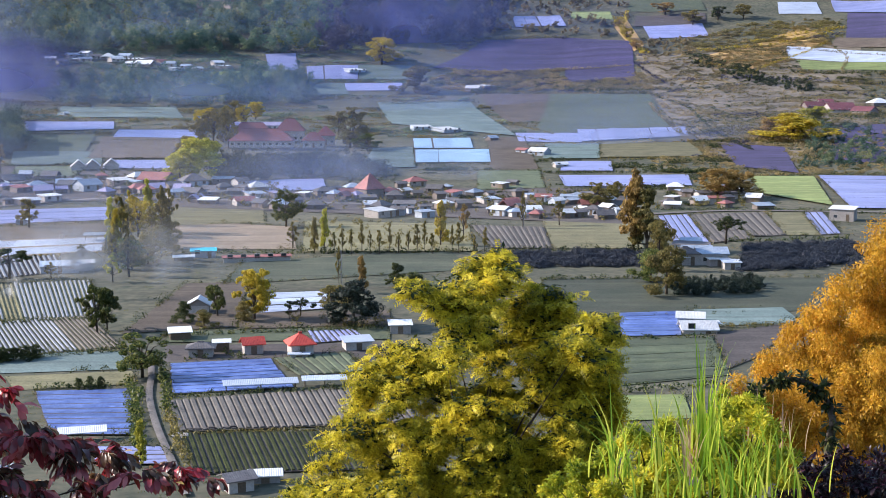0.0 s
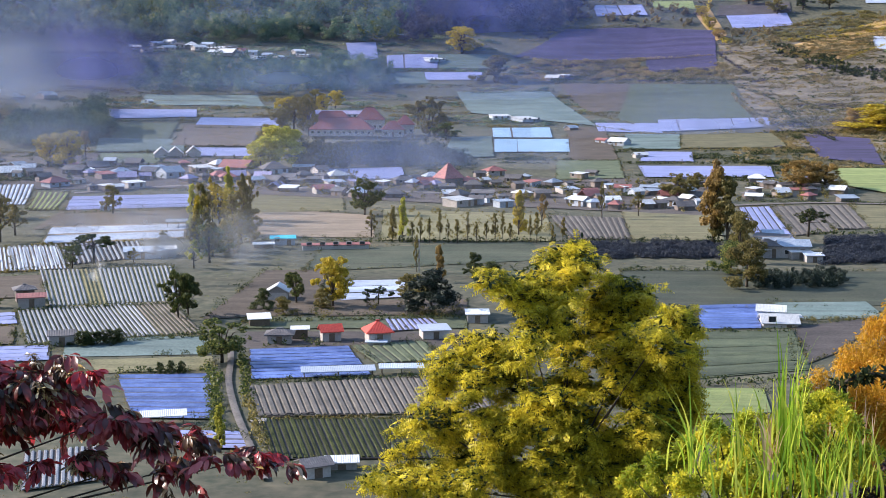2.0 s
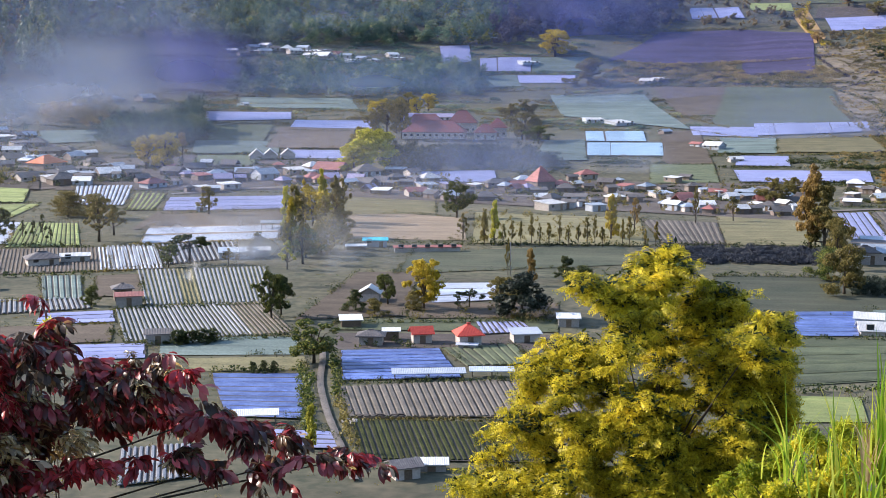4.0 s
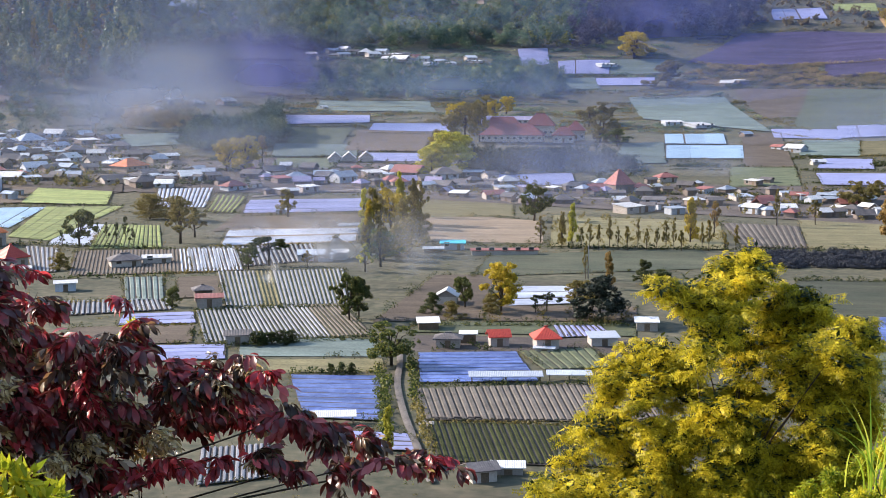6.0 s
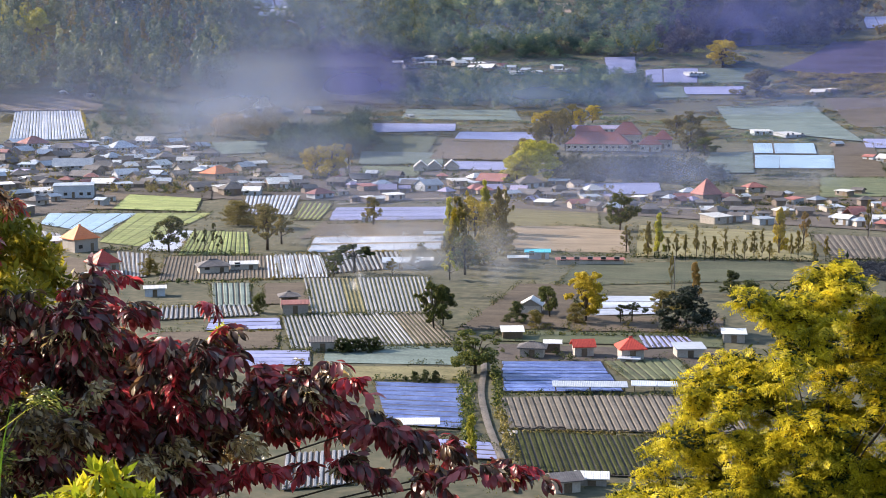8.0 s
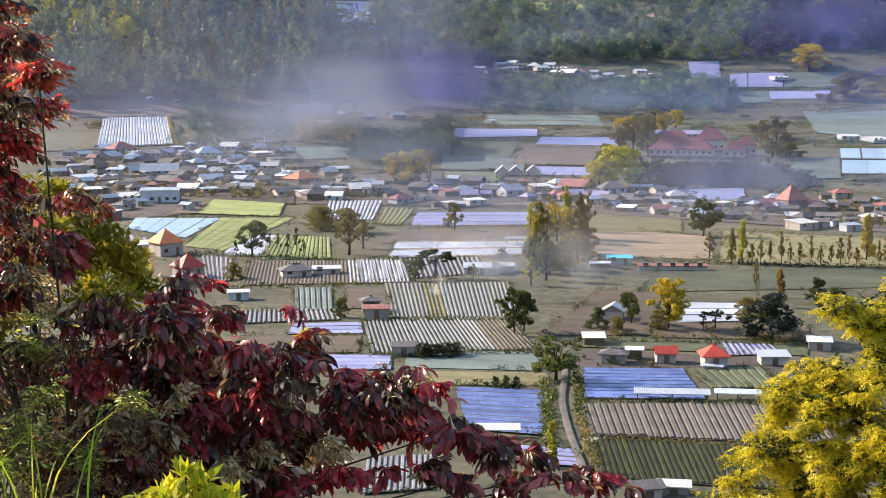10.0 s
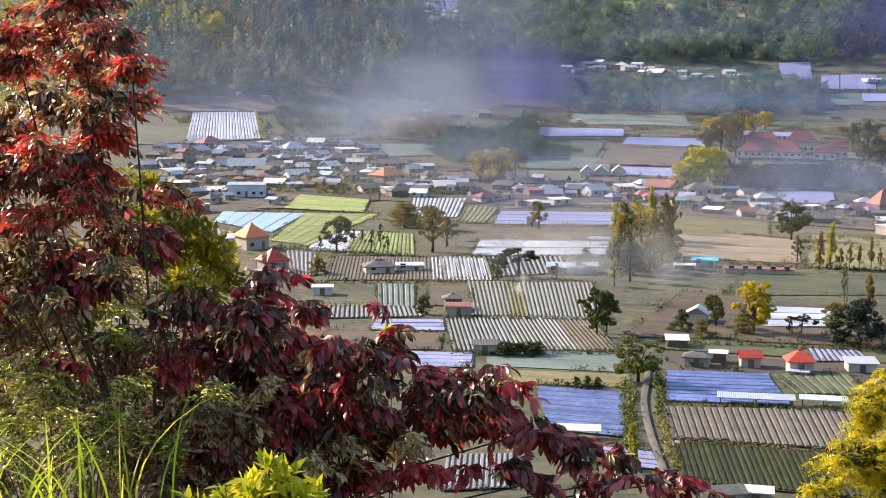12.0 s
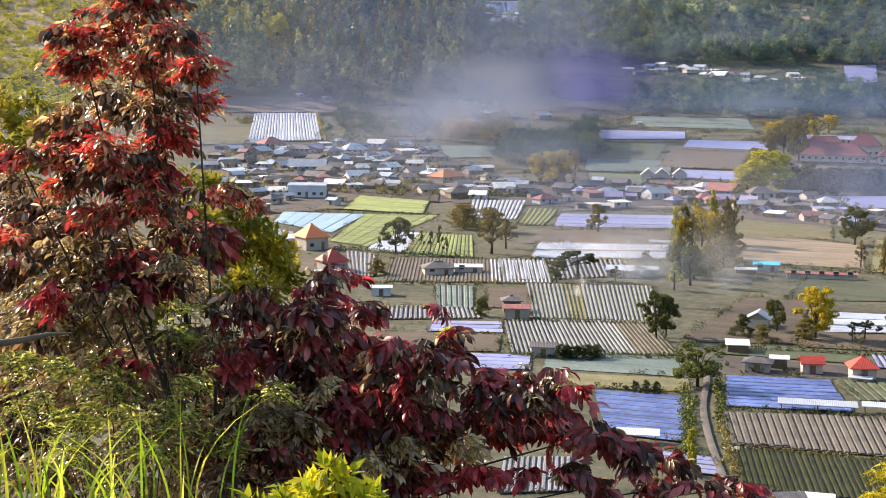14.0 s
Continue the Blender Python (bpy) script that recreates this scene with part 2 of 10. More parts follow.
def mesh_of(name, verts, faces, material, smooth=False):
    me = bpy.data.meshes.new(name)
    me.from_pydata([tuple(v) for v in verts], [], [tuple(f) for f in faces])
    me.materials.append(material)
    if smooth:
        me.polygons.foreach_set("use_smooth", [True] * len(me.polygons))
    me.update()
    return me


def quads_mesh(name, verts, material, sides=4, smooth=False):
    """A mesh from an array (faces, sides, 3), no corner shared."""
    v = np.asarray(verts, dtype=np.float32).reshape(-1, 3)
    nf = len(v) // sides
    me = bpy.data.meshes.new(name)
    me.vertices.add(len(v))
    me.vertices.foreach_set("co", v.ravel())
    me.loops.add(len(v))
    me.loops.foreach_set("vertex_index", np.arange(len(v), dtype=np.int32))
    me.polygons.add(nf)
    me.polygons.foreach_set("loop_start", np.arange(nf, dtype=np.int32) * sides)
    me.materials.append(material)
    me.update(calc_edges=True)
    me.validate()
    return me


def grid_mesh(name, pts, material, smooth=True):
    """A sheet from an array (rows, columns, 3)."""
    a, b = pts.shape[:2]
    idx = np.arange(a * b).reshape(a, b)
    f = np.stack([idx[:-1, :-1], idx[:-1, 1:], idx[1:, 1:], idx[1:, :-1]], -1).reshape(-1, 4)
    return mesh_of(name, pts.reshape(-1, 3).tolist(), f.tolist(), material, smooth)


def part(name, data, parent, label=""):
    ob = new(name, data)
    ob.parent = parent
    return tagged(ob, label)


def box(x0, x1, y0, y1, z0, z1):
    v = [(x0, y0, z0), (x1, y0, z0), (x1, y1, z0), (x0, y1, z0), (x0, y0, z1), (x1, y0, z1), (x1, y1, z1), (x0, y1, z1)]
    return v, [(3, 2, 1, 0), (4, 5, 6, 7), (0, 1, 5, 4), (1, 2, 6, 5), (2, 3, 7, 6), (3, 0, 4, 7)]


def boxes(*many):
    v, f = [], []
    for b in many:
        bv, bf = box(*b)
        f += [tuple(i + len(v) for i in q) for q in bf]
        v += bv
    return v, f


def tube(points, radii, sides=7):
    """A tapered limb along the points."""
    v, f = [], []
    pts = [Vector(p) for p in points]
    for i, (p, r) in enumerate(zip(pts, radii)):
        d = (pts[min(i + 1, len(pts) - 1)] - pts[max(i - 1, 0)]).normalized()
        s = d.orthogonal().normalized()
        u = d.cross(s)
        for k in range(sides):
            a = 2 * math.pi * k / sides
            v.append(p + (s * math.cos(a) + u * math.sin(a)) * r)
        if i:
            o = (i - 1) * sides
            f += [(o + k, o + (k + 1) % sides, o + sides + (k + 1) % sides, o + sides + k) for k in range(sides)]
    f.append(tuple(range(len(v) - sides, len(v))))
    f.append(tuple(reversed(range(sides))))
    return v, f


def merge(*many):
    v, f = [], []
    for bv, bf in many:
        f += [tuple(i + len(v) for i in q) for q in bf]
        v += list(bv)
    return v, f


# ---- ground ----


def build_ground():
    az = np.radians(np.concatenate([np.linspace(-180, -40, 20)[:-1], np.linspace(-40, 62, 206), np.linspace(62, 180, 18)[1:]]))
    r = np.concatenate([[0.01], np.linspace(1, 14, 14), np.linspace(16, 130, 50), np.linspace(140, 640, 60), np.linspace(645, 1100, 92), np.geomspace(1130, 4800, 22)])
    rr, aa = np.meshgrid(r, az, indexing="ij")
    x, y = -rr * np.sin(aa), rr * np.cos(aa)
    z = ground_h(x, y)
    ob = new("ground", grid_mesh("ground", np.stack([x, y, z], -1), M["ground"]))
    tagged(ob, "brown and green farmland on a valley floor below hills", "ground", kind="structure")


build_ground()


def drape(a, b, c, d, nu, nv, lift):
    u = np.linspace(0, 1, nu + 1)[None, :, None]
    v = np.linspace(0, 1, nv + 1)[:, None, None]
    a, b, c, d = (np.array(p, float) for p in (a, b, c, d))
    p = (a * (1 - u) + b * u) * (1 - v) + (d * (1 - u) + c * u) * v
    return np.concatenate([p, (ground_h(p[..., 0], p[..., 1]) + lift)[..., None]], -1)


field_rank = [0]
plots = []


def field(a, b, c, d, mat, label, beds=0, bed_mat="", along="v", alt="", alt_at=(0, 0), fill=0.62, high=0.14, base=0.10):
    """A plot with corners a, b (near side), c, d (far side); raised beds run away from the near side ('v') or along it ('u')."""
    field_rank[0] += 1
    if base > 0:
        plots.append((a, b, c, d))
    size = max(math.dist(a, b), math.dist(b, c), math.dist(a, d))
    cells = max(2, min(24, int(size / 4)))
    far = math.hypot(*a) > 430
    sheet = drape(a, b, c, d, cells, cells, base + 0.012 * (field_rank[0] % 12) + (0.3 if far else 0.0))
    ob = new("field", grid_mesh("field", sheet, M[mat]))
    tagged(ob, label, "field", "farm plots in the valley", "structure")
    rnd = random.Random(field_rank[0])
    if bed_mat in ("bright", "skyblue", "lavender", "blue"):
        high = 0.06
    for i in range(beds):
        s0 = (i + 0.5 - fill / 2 + rnd.uniform(-0.05, 0.05)) / beds
        s1 = (i + 0.5 + fill / 2 + rnd.uniform(-0.05, 0.05)) / beds
        q0, q1 = rnd.uniform(0.004, 0.02), 1 - rnd.uniform(0.004, 0.02)
        if along == "v":
            uv = [(s0, s1, q) for q in np.linspace(q0, q1, 5)]
        else:
            uv = [(s0, s1, q) for q in np.linspace(q0, q1, 5)]
        v, f = [], []
        for s_lo, s_hi, q in uv:
            for s, z in ((s_lo, 0), (s_lo * 0.82 + s_hi * 0.18, high), (s_lo * 0.18 + s_hi * 0.82, high), (s_hi, 0)):
                u_, v_ = (s, q) if along == "v" else (q, s)
                x = (a[0] * (1 - u_) + b[0] * u_) * (1 - v_) + (d[0] * (1 - u_) + c[0] * u_) * v_
                y = (a[1] * (1 - u_) + b[1] * u_) * (1 - v_) + (d[1] * (1 - u_) + c[1] * u_) * v_
                v.append((x, y, float(ground_h(x, y)) + 0.22 + (0.3 if far else 0.0) + z * rnd.uniform(0.75, 1.2)))
        for k in range(4):
            o = k * 4
            f += [(o, o + 1, o + 5, o + 4), (o + 1, o + 2, o + 6, o + 5), (o + 2, o + 3, o + 7, o + 6)]
        f += [(0, 3, 2, 1), (16, 17, 18, 19)]
        use = alt if alt and alt_at[0] <= i < alt_at[1] else bed_mat
        part("bed", mesh_of("bed", v, f, M[use]), ob)
    return ob


# ---- houses ----


def hip_roof(w, d, z, h, over=0.5, t=0.15):
    x, y = w / 2 + over, d / 2 + over
    k = max(0.0, x - y) if x > y else 0.0
    j = max(0.0, y - x) if y > x else 0.0
    k, j = max(k, 0.05), max(j, 0.0)
    v = [(-x, -y, z), (x, -y, z), (x, y, z), (-x, y, z), (-x, -y, z + t), (x, -y, z + t), (x, y, z + t), (-x, y, z + t)]
    if x >= y:
        v += [(-k, 0, z + h), (k, 0, z + h)]
        slopes = [(4, 5, 9, 8), (5, 6, 9), (6, 7, 8, 9), (7, 4, 8)]
    else:
        v += [(0, -j, z + h), (0, j, z + h)]
        slopes = [(4, 5, 8), (5, 6, 9, 8), (6, 7, 9), (7, 4, 8, 9)]
    return v, [(3, 2, 1, 0), (0, 1, 5, 4), (1, 2, 6, 5), (2, 3, 7, 6), (3, 0, 4, 7)] + slopes


def gable_roof(w, d, z, h, over=0.4, t=0.12):
    """The ridge runs across the width."""
    x, y = w / 2 + over, d / 2 + over
    v = []
    for s in (-x, x):
        v += [(s, -y, z), (s, 0, z + h), (s, y, z), (s, y, z + t), (s, 0, z + h + t), (s, -y, z + t)]
    f = [(0, 1, 4, 5), (1, 2, 3, 4), (11, 10, 7, 6), (10, 9, 8, 7)]
    f += [(0, 6, 7, 1), (1, 7, 8, 2), (2, 8, 9, 3), (3, 9, 10, 4), (4, 10, 11, 5), (5, 11, 6, 0)]
    return v, f


def shed_roof(w, d, z, h, over=0.35, t=0.1):
    x, y = w / 2 + over, d / 2 + over
    v = [(-x, -y, z), (x, -y, z), (x, y, z + h), (-x, y, z + h), (-x, -y, z + t), (x, -y, z + t), (x, y, z + h + t), (-x, y, z + h + t)]
    return v, box(0, 1, 0, 1, 0, 1)[1]


def house(x, y, turn, w, d, h, rh, style, roof, wall, label, category="house", group="", lift=0.0, kind_name="house"):
    """A small building: walls, roof, ridge, door and windows with frames and panes; 'open' stands on posts."""
    z = float(ground_h(x, y)) + lift
    top = new(kind_name)
    tagged(top, label, category, group)
    top.matrix_world = pose(x, y, z - 0.25, 0, 0, turn)
    h += 0.25
    if style == "open":
        for px in (-w / 2 + 0.1, 0, w / 2 - 0.1):
            for py in (-d / 2 + 0.1, d / 2 - 0.1):
                hh = h + (0.25 * rh if py > 0 else 0)
                part("post", mesh_of("post", *box(px - 0.07, px + 0.07, py - 0.07, py + 0.07, 0, hh), M["timber"]), top)
        part("roof", mesh_of("roof", *shed_roof(w, d, h, rh), M[roof]), top)
        return top
    part("wall", mesh_of("wall", *box(-w / 2, w / 2, -d / 2, d / 2, 0, h), M[wall]), top)
    if style == "hip":
        part("roof", mesh_of("roof", *hip_roof(w, d, h, rh), M[roof]), top)
        part("ridge", mesh_of("ridge", *box(-max(0.3, (w - d) / 2), max(0.3, (w - d) / 2), -0.12, 0.12, h + rh - 0.08, h + rh + 0.12), M[roof]), top)
    elif style == "gable":
        part("roof", mesh_of("roof", *gable_roof(w, d, h, rh), M[roof]), top)
        g = mesh_of("gable", [(-w / 2, -d / 2, h), (-w / 2, d / 2, h), (-w / 2, 0, h + rh * 0.93), (w / 2, -d / 2, h), (w / 2, d / 2, h), (w / 2, 0, h + rh * 0.93)],
                    [(0, 1, 2), (3, 5, 4), (0, 2, 5, 3), (1, 4, 5, 2)], M[wall])
        part("gable", g, top)
    else:
        part("roof", mesh_of("roof", *shed_roof(w, d, h + 0.02, rh), M[roof]), top)
        part("gable", mesh_of("gable", [(-w / 2, -d / 2, h), (w / 2, -d / 2, h), (w / 2, d / 2, h), (-w / 2, d / 2, h), (w / 2, d / 2, h + rh * 0.85), (-w / 2, d / 2, h + rh * 0.85)],
                              [(0, 1, 4, 5), (1, 2, 4), (0, 5, 3), (2, 3, 5, 4)], M[wall]), top)
    if w > 2.5:
        yf = -d / 2
        n = max(1, min(12, int(w / 2.6)))
        for i in range(n):
            cx = -w / 2 + (i + 0.5) * w / n
            if i == n // 2 and w < 14:
                door = part("door", mesh_of("door", *box(cx - 0.45, cx + 0.45, yf - 0.05, yf + 0.1, 0.2, min(h - 0.2, 2.3)), M["timber"]), top)
                continue
            win = part("window", mesh_of("window", *boxes((cx - 0.65, cx + 0.65, yf - 0.06, yf + 0.05, 1.1, 1.2), (cx - 0.65, cx + 0.65, yf - 0.06, yf + 0.05, 2.1, 2.2),
                                                          (cx - 0.65, cx - 0.55, yf - 0.06, yf + 0.05, 1.2, 2.1), (cx + 0.55, cx + 0.65, yf - 0.06, yf + 0.05, 1.2, 2.1)), M["wall"]), top)
            part("pane", mesh_of("pane", *box(cx - 0.55, cx + 0.55, yf - 0.02, yf + 0.03, 1.2, 2.1), M["glass"]), win)
    return top


# ---- trees ----


def unit(v):
    return v / (np.linalg.norm(v, axis=1, keepdims=True) + 1e-9)


def leaf_quads(rng, centres, radii, count, size, flat=0.6, droop=0.0):
    """Leaves as kites of about the given size, scattered through the outer shell of ellipsoids."""
    centres, radii = np.asarray(centres, float), np.asarray(radii, float)
    vol = radii.prod(1) ** (2 / 3)
    pick = rng.choice(len(centres), count, p=vol / vol.sum())
    way = rng.normal(size=(count, 3))
    way /= np.linalg.norm(way, axis=1, keepdims=True)
    rad = rng.uniform(0.45, 1.05, (count, 1)) ** 0.6
    p = centres[pick] + way * radii[pick] * rad
    nrm = way + rng.normal(size=(count, 3)) * flat
    nrm[:, 2] += 0.35
    nrm /= np.linalg.norm(nrm, axis=1, keepdims=True)
    side = np.cross(nrm, rng.normal(size=(count, 3)))
    side /= np.linalg.norm(side, axis=1, keepdims=True) + 1e-9
    tip = np.cross(side, nrm)
    tip[:, 2] -= droop
    s = size * rng.uniform(0.6, 1.4, (count, 1))
    return np.stack([p - tip * s * 0.5, p + side * s * 0.32, p + tip * s * 0.5 - nrm * s * 0.12, p - side * s * 0.32], 1)


def tree_proto(seed, style, leaf):
    """A tree one metre high and about one wide: trunk, limbs, and an uneven crown of small leaf clumps; scaled when placed."""
    rng = np.random.default_rng(seed)
    top = new("tree")
    low = {"round": 0.16, "column": 0.08, "bush": 0.0, "umbrella": 0.48, "thin": 0.2}[style]
    bend = rng.uniform(-0.05, 0.05, 2)
    trunk = [tube([(0, 0, -0.04), (bend[0] * 0.5, bend[1] * 0.5, low + 0.1), (bend[0], bend[1], 0.66)], [0.035, 0.026, 0.008])]
    cen, rad = [], []
    lobes = {"round": 15, "column": 17, "bush": 14, "umbrella": 12, "thin": 12}[style]
    for i in range(lobes):
        a = i * 2.4 + rng.uniform(-0.6, 0.6)
        k = (i + 0.5) / lobes
        zz = low + (0.95 - low) * (0.12 + 0.78 * k) + rng.uniform(-0.05, 0.05)
        reach = {"round": 0.36 * math.sin(math.pi * (0.12 + 0.76 * k)), "column": 0.2 * (1.08 - k), "bush": 0.36 * (1.1 - k), "umbrella": 0.38 * (1.1 - 0.5 * k), "thin": 0.26 * (1.15 - k)}[style]
        reach *= rng.uniform(0.45, 1.4)
        c = np.array((reach * math.cos(a) + bend[0] * k, reach * math.sin(a) + bend[1] * k, zz))
        size = {"round": 0.13, "column": 0.10, "bush": 0.15, "umbrella": 0.115, "thin": 0.085}[style] * rng.uniform(0.55, 1.4)
        for w in unit(rng.normal(size=(6, 3))):
            cen.append(c + w * size * np.array((0.95, 0.95, 0.6)))
            rad.append(np.array((1.0, 1.0, 0.42 if style == "umbrella" else 0.62)) * size * rng.uniform(0.42, 0.78))
        if style != "bush":
            trunk.append(tube([(bend[0] * 0.6, bend[1] * 0.6, low * 0.8 + zz * 0.2), (c[0] * 0.55, c[1] * 0.55, zz - 0.08), tuple(c)], [0.013, 0.009, 0.003], 5))
    part("trunk", mesh_of("trunk", *merge(*trunk), M["bark"], True), top)
    n = {"round": 9000, "column": 7500, "bush": 9000, "umbrella": 6000, "thin": 3600}[style]
    part("crown", quads_mesh("crown", leaf_quads(rng, cen, rad, n, 0.035), L[leaf]), top)
    return top


protos = {}
tree_count = [0]


def tree(x, y, h, w, style, leaf, label, lift=0.0, category="tree", group=""):
    """Places a tree of that height and crown width; trees of one make share their meshes."""
    tree_count[0] += 1
    key = (style, leaf, tree_count[0] % 3)
    z = float(ground_h(x, y)) + lift
    m = pose(x, y, z, 0, 0, (tree_count[0] * 77) % 360) @ Matrix.Diagonal((w * 1.15, w * 1.15, h, 1))
    if key not in protos:
        ob = protos[key] = tree_proto(len(protos) + 3, style, leaf)
    else:
        ob = copy_thing(protos[key], pose(0, 0, 0))
    ob.matrix_world = m
    if style == "bush":
        ob.name = "bush"
    return tagged(ob, label, category, group)


stuff_seed = [100]


def stuff_leaves(cen, rad, count, size, leaf, name, label, category, rng):
    ob = new(name, quads_mesh(name, leaf_quads(rng, cen, rad, count, size), L[leaf]))
    return tagged(ob, label, category, kind="stuff")


def off_plots(p):
    """Which of the points lie on no cultivated plot."""
    free = np.ones(len(p), bool)
    for plot in plots:
        q = np.array(plot)
        side = [(q[(k + 1) % 4, 0] - q[k, 0]) * (p[:, 1] - q[k, 1]) - (q[(k + 1) % 4, 1] - q[k, 1]) * (p[:, 0] - q[k, 0]) > 0 for k in range(4)]
        free &= ~np.all(side, axis=0)
    return free


def woods(a, b, c, d, count, height, leaf, shape, name, label, leaves):
    """Far trees, too many to count, scattered over the plot a b c d."""
    stuff_seed[0] += 1
    rng = np.random.default_rng(stuff_seed[0])
    u, v = rng.random((2, count, 1))
    pa, pb, pc, pd = (np.array(p, float) for p in (a, b, c, d))
    p = (pa * (1 - u) + pb * u) * (1 - v) + (pd * (1 - u) + pc * u) * v
    free = off_plots(p) if name != "bushes" else np.ones(count, bool)
    p = p[free] if free.sum() > 5 else p
    count = len(p)
    z = ground_h(p[:, 0], p[:, 1])
    h = height * rng.uniform(0.55, 1.35, count)
    cen, rad = [], []
    for k in range(6):
        if shape == "cone":
            f = 0.2 + 0.145 * k
            spread_, tall = h * (0.2 - 0.03 * k) * rng.uniform(0.6, 1.3, count), h * 0.1
        elif shape == "low":
            f = 0.15 + 0.08 * k
            spread_, tall = h * (0.75 - 0.07 * k), h * 0.2
        else:
            f = 0.26 + 0.115 * k
            spread_, tall = h * (0.27 - 0.025 * k) * rng.uniform(0.6, 1.35, count), h * 0.15
        off = rng.normal(size=(count, 2)) * (h * {"cone": 0.05, "low": 0.5}.get(shape, 0.21))[:, None]
        cen.append(np.column_stack([p + off, z + h * f]))
        rad.append(np.column_stack([spread_, spread_, tall]))
    cen, rad = np.concatenate(cen), np.concatenate(rad)
    stuff_leaves(cen, rad, int(count * leaves * 1.35), max(height * 0.068, 0.0009 * math.hypot(*a)), leaf, name, label, name, rng)


def weeds(near_r, far_r, count, size, leaf, label):
    """Low growth over the open ground between the plots."""
    stuff_seed[0] += 1
    rng = np.random.default_rng(stuff_seed[0])
    r = np.sqrt(rng.uniform(near_r ** 2, far_r ** 2, count))
    az = np.radians(rng.uniform(-21, 44, count))
    p = np.column_stack([-r * np.sin(az), r * np.cos(az)])
    patchy = np.sin(p[:, 0] / 9 + np.sin(p[:, 1] / 14) * 2) + np.sin(p[:, 1] / 11 + p[:, 0] / 23) + rng.normal(size=count) * 0.8 > 0.2
    free = patchy & off_plots(p)
    p = p[free]
    h = size * rng.uniform(0.4, 1.6, len(p))
    cen = np.column_stack([p, ground_h(p[:, 0], p[:, 1]) + h * 0.3])
    rad = np.column_stack([h * rng.uniform(0.6, 1.8, len(p)), h * 0.8, h * 0.4])
    stuff_leaves(cen, rad, len(p) * 14, size * 0.36, leaf, "weeds", label, "weeds", rng)


def plot_edges(near_r, far_r, step, size, leaf, seed, label):
    """Rank growth along the banks between the plots."""
    rng = np.random.default_rng(seed)
    p = []
    for plot in plots:
        q = [np.array(c[:2], float) for c in plot]
        for k in range(4):
            a, b = q[k], q[(k + 1) % 4]
            if near_r < np.linalg.norm((a + b) / 2) < far_r:
                n = int(np.linalg.norm(b - a) / step)
                if n:
                    p.append(a + (b - a) * rng.random((n, 1)) + rng.normal(size=(n, 2)) * 0.22)
    p = np.concatenate(p)
    p = p[np.sin(p[:, 0] / 5.0 + seed) + np.sin(p[:, 1] / 4.0) + rng.normal(size=len(p)) * 0.7 > 0.0]
    h = size * rng.uniform(0.3, 1.7, len(p)) * np.where(rng.random(len(p)) < 0.06, 2.2, 1.0)
    cen = np.column_stack([p, ground_h(p[:, 0], p[:, 1]) + 0.2 + h * 0.35])
    rad = np.column_stack([h * 0.8, h * 0.8, h * 0.55])
    stuff_leaves(cen, rad, len(p) * 13, size * 0.4, leaf, "weeds", label, "weeds", rng)


def hedge(a, b, height, leaf, label):
    """A low uneven line of growth between two plots."""
    stuff_seed[0] += 1
    rng = np.random.default_rng(stuff_seed[0])
    length = math.dist(a, b)
    n = max(4, int(length / (height * 0.9)))
    s = (np.arange(n) + rng.uniform(-0.4, 0.4, n)) / n
    x = a[0] + (b[0] - a[0]) * s + rng.normal(size=n) * 0.25
    y = a[1] + (b[1] - a[1]) * s + rng.normal(size=n) * 0.25
    h = height * rng.uniform(0.35, 1.25, n)
    cen = np.column_stack([x, y, ground_h(x, y) + h * 0.5 + 0.1])
    rad = np.column_stack([height * rng.uniform(0.5, 0.9, n), height * rng.uniform(0.5, 0.9, n), h * 0.6])
    stuff_leaves(cen, rad, n * 26, 0.34 * max(0.8, height), leaf, "hedge", label, "hedge", rng)


# ---- the valley ----
# plots
# dark patches put the shadows between village houses into the ground colour
field((-239.2, 358.3), (-183.0, 435.3), (-259.4, 602.6), (-353.8, 535.5), "dark_soil", "dark ground imitating the shade between village houses", base=-0.1)
field((-184.2, 428.1), (-89.3, 449.2), (-114.3, 549.8), (-218.8, 526.3), "dark_soil", "dark ground imitating the shade between village houses", base=-0.1)
field((-89.7, 433.6), (52.6, 384.6), (65.3, 479.3), (-97.8, 483.8), "dark_soil", "dark ground imitating the shade between village houses", base=-0.1)
field((64.5, 421.0), (101.6, 421.0), (112.7, 476.6), (79.2, 478.7), "dark_soil", "dark ground imitating the shade between village houses", base=-0.1)
field((-42.5, 203.2), (-7.9, 208.1), (-8.7, 218.6), (-45.1, 215.9), "dark_soil", "dark soil strip around the sheds", base=-0.05)
field((-37.5, 182.4), (-20.8, 186.3), (-26.7, 205.6), (-41.6, 202.0), "dark_soil", "blue plastic mulch sheets over vegetable beds", beds=9, bed_mat='blue', along='u', fill=0.86)
field((-20.9, 193.3), (-11.4, 196.3), (-15.1, 209.8), (-26.2, 205.2), "dark_soil", "young grey-green vegetable rows on dark soil", beds=8, bed_mat='green', fill=0.9)
field((-32.5, 163.0), (-2.8, 167.5), (-7.1, 188.4), (-37.1, 178.6), "soil", "straw-coloured raised vegetable beds in brown soil", beds=34, bed_mat='beige', fill=0.8)
field((-27.5, 145.5), (-7.8, 147.2), (-11.5, 163.2), (-32.4, 162.5), "dark_soil", "dark green leafy vegetable rows", beds=28, bed_mat='leafrow', fill=0.7)
field((-48.1, 161.7), (-37.8, 161.7), (-43.7, 185.7), (-56.8, 184.0), "dark_soil", "blue plastic mulch sheets over vegetable beds", beds=9, bed_mat='blue', along='u', fill=0.88)
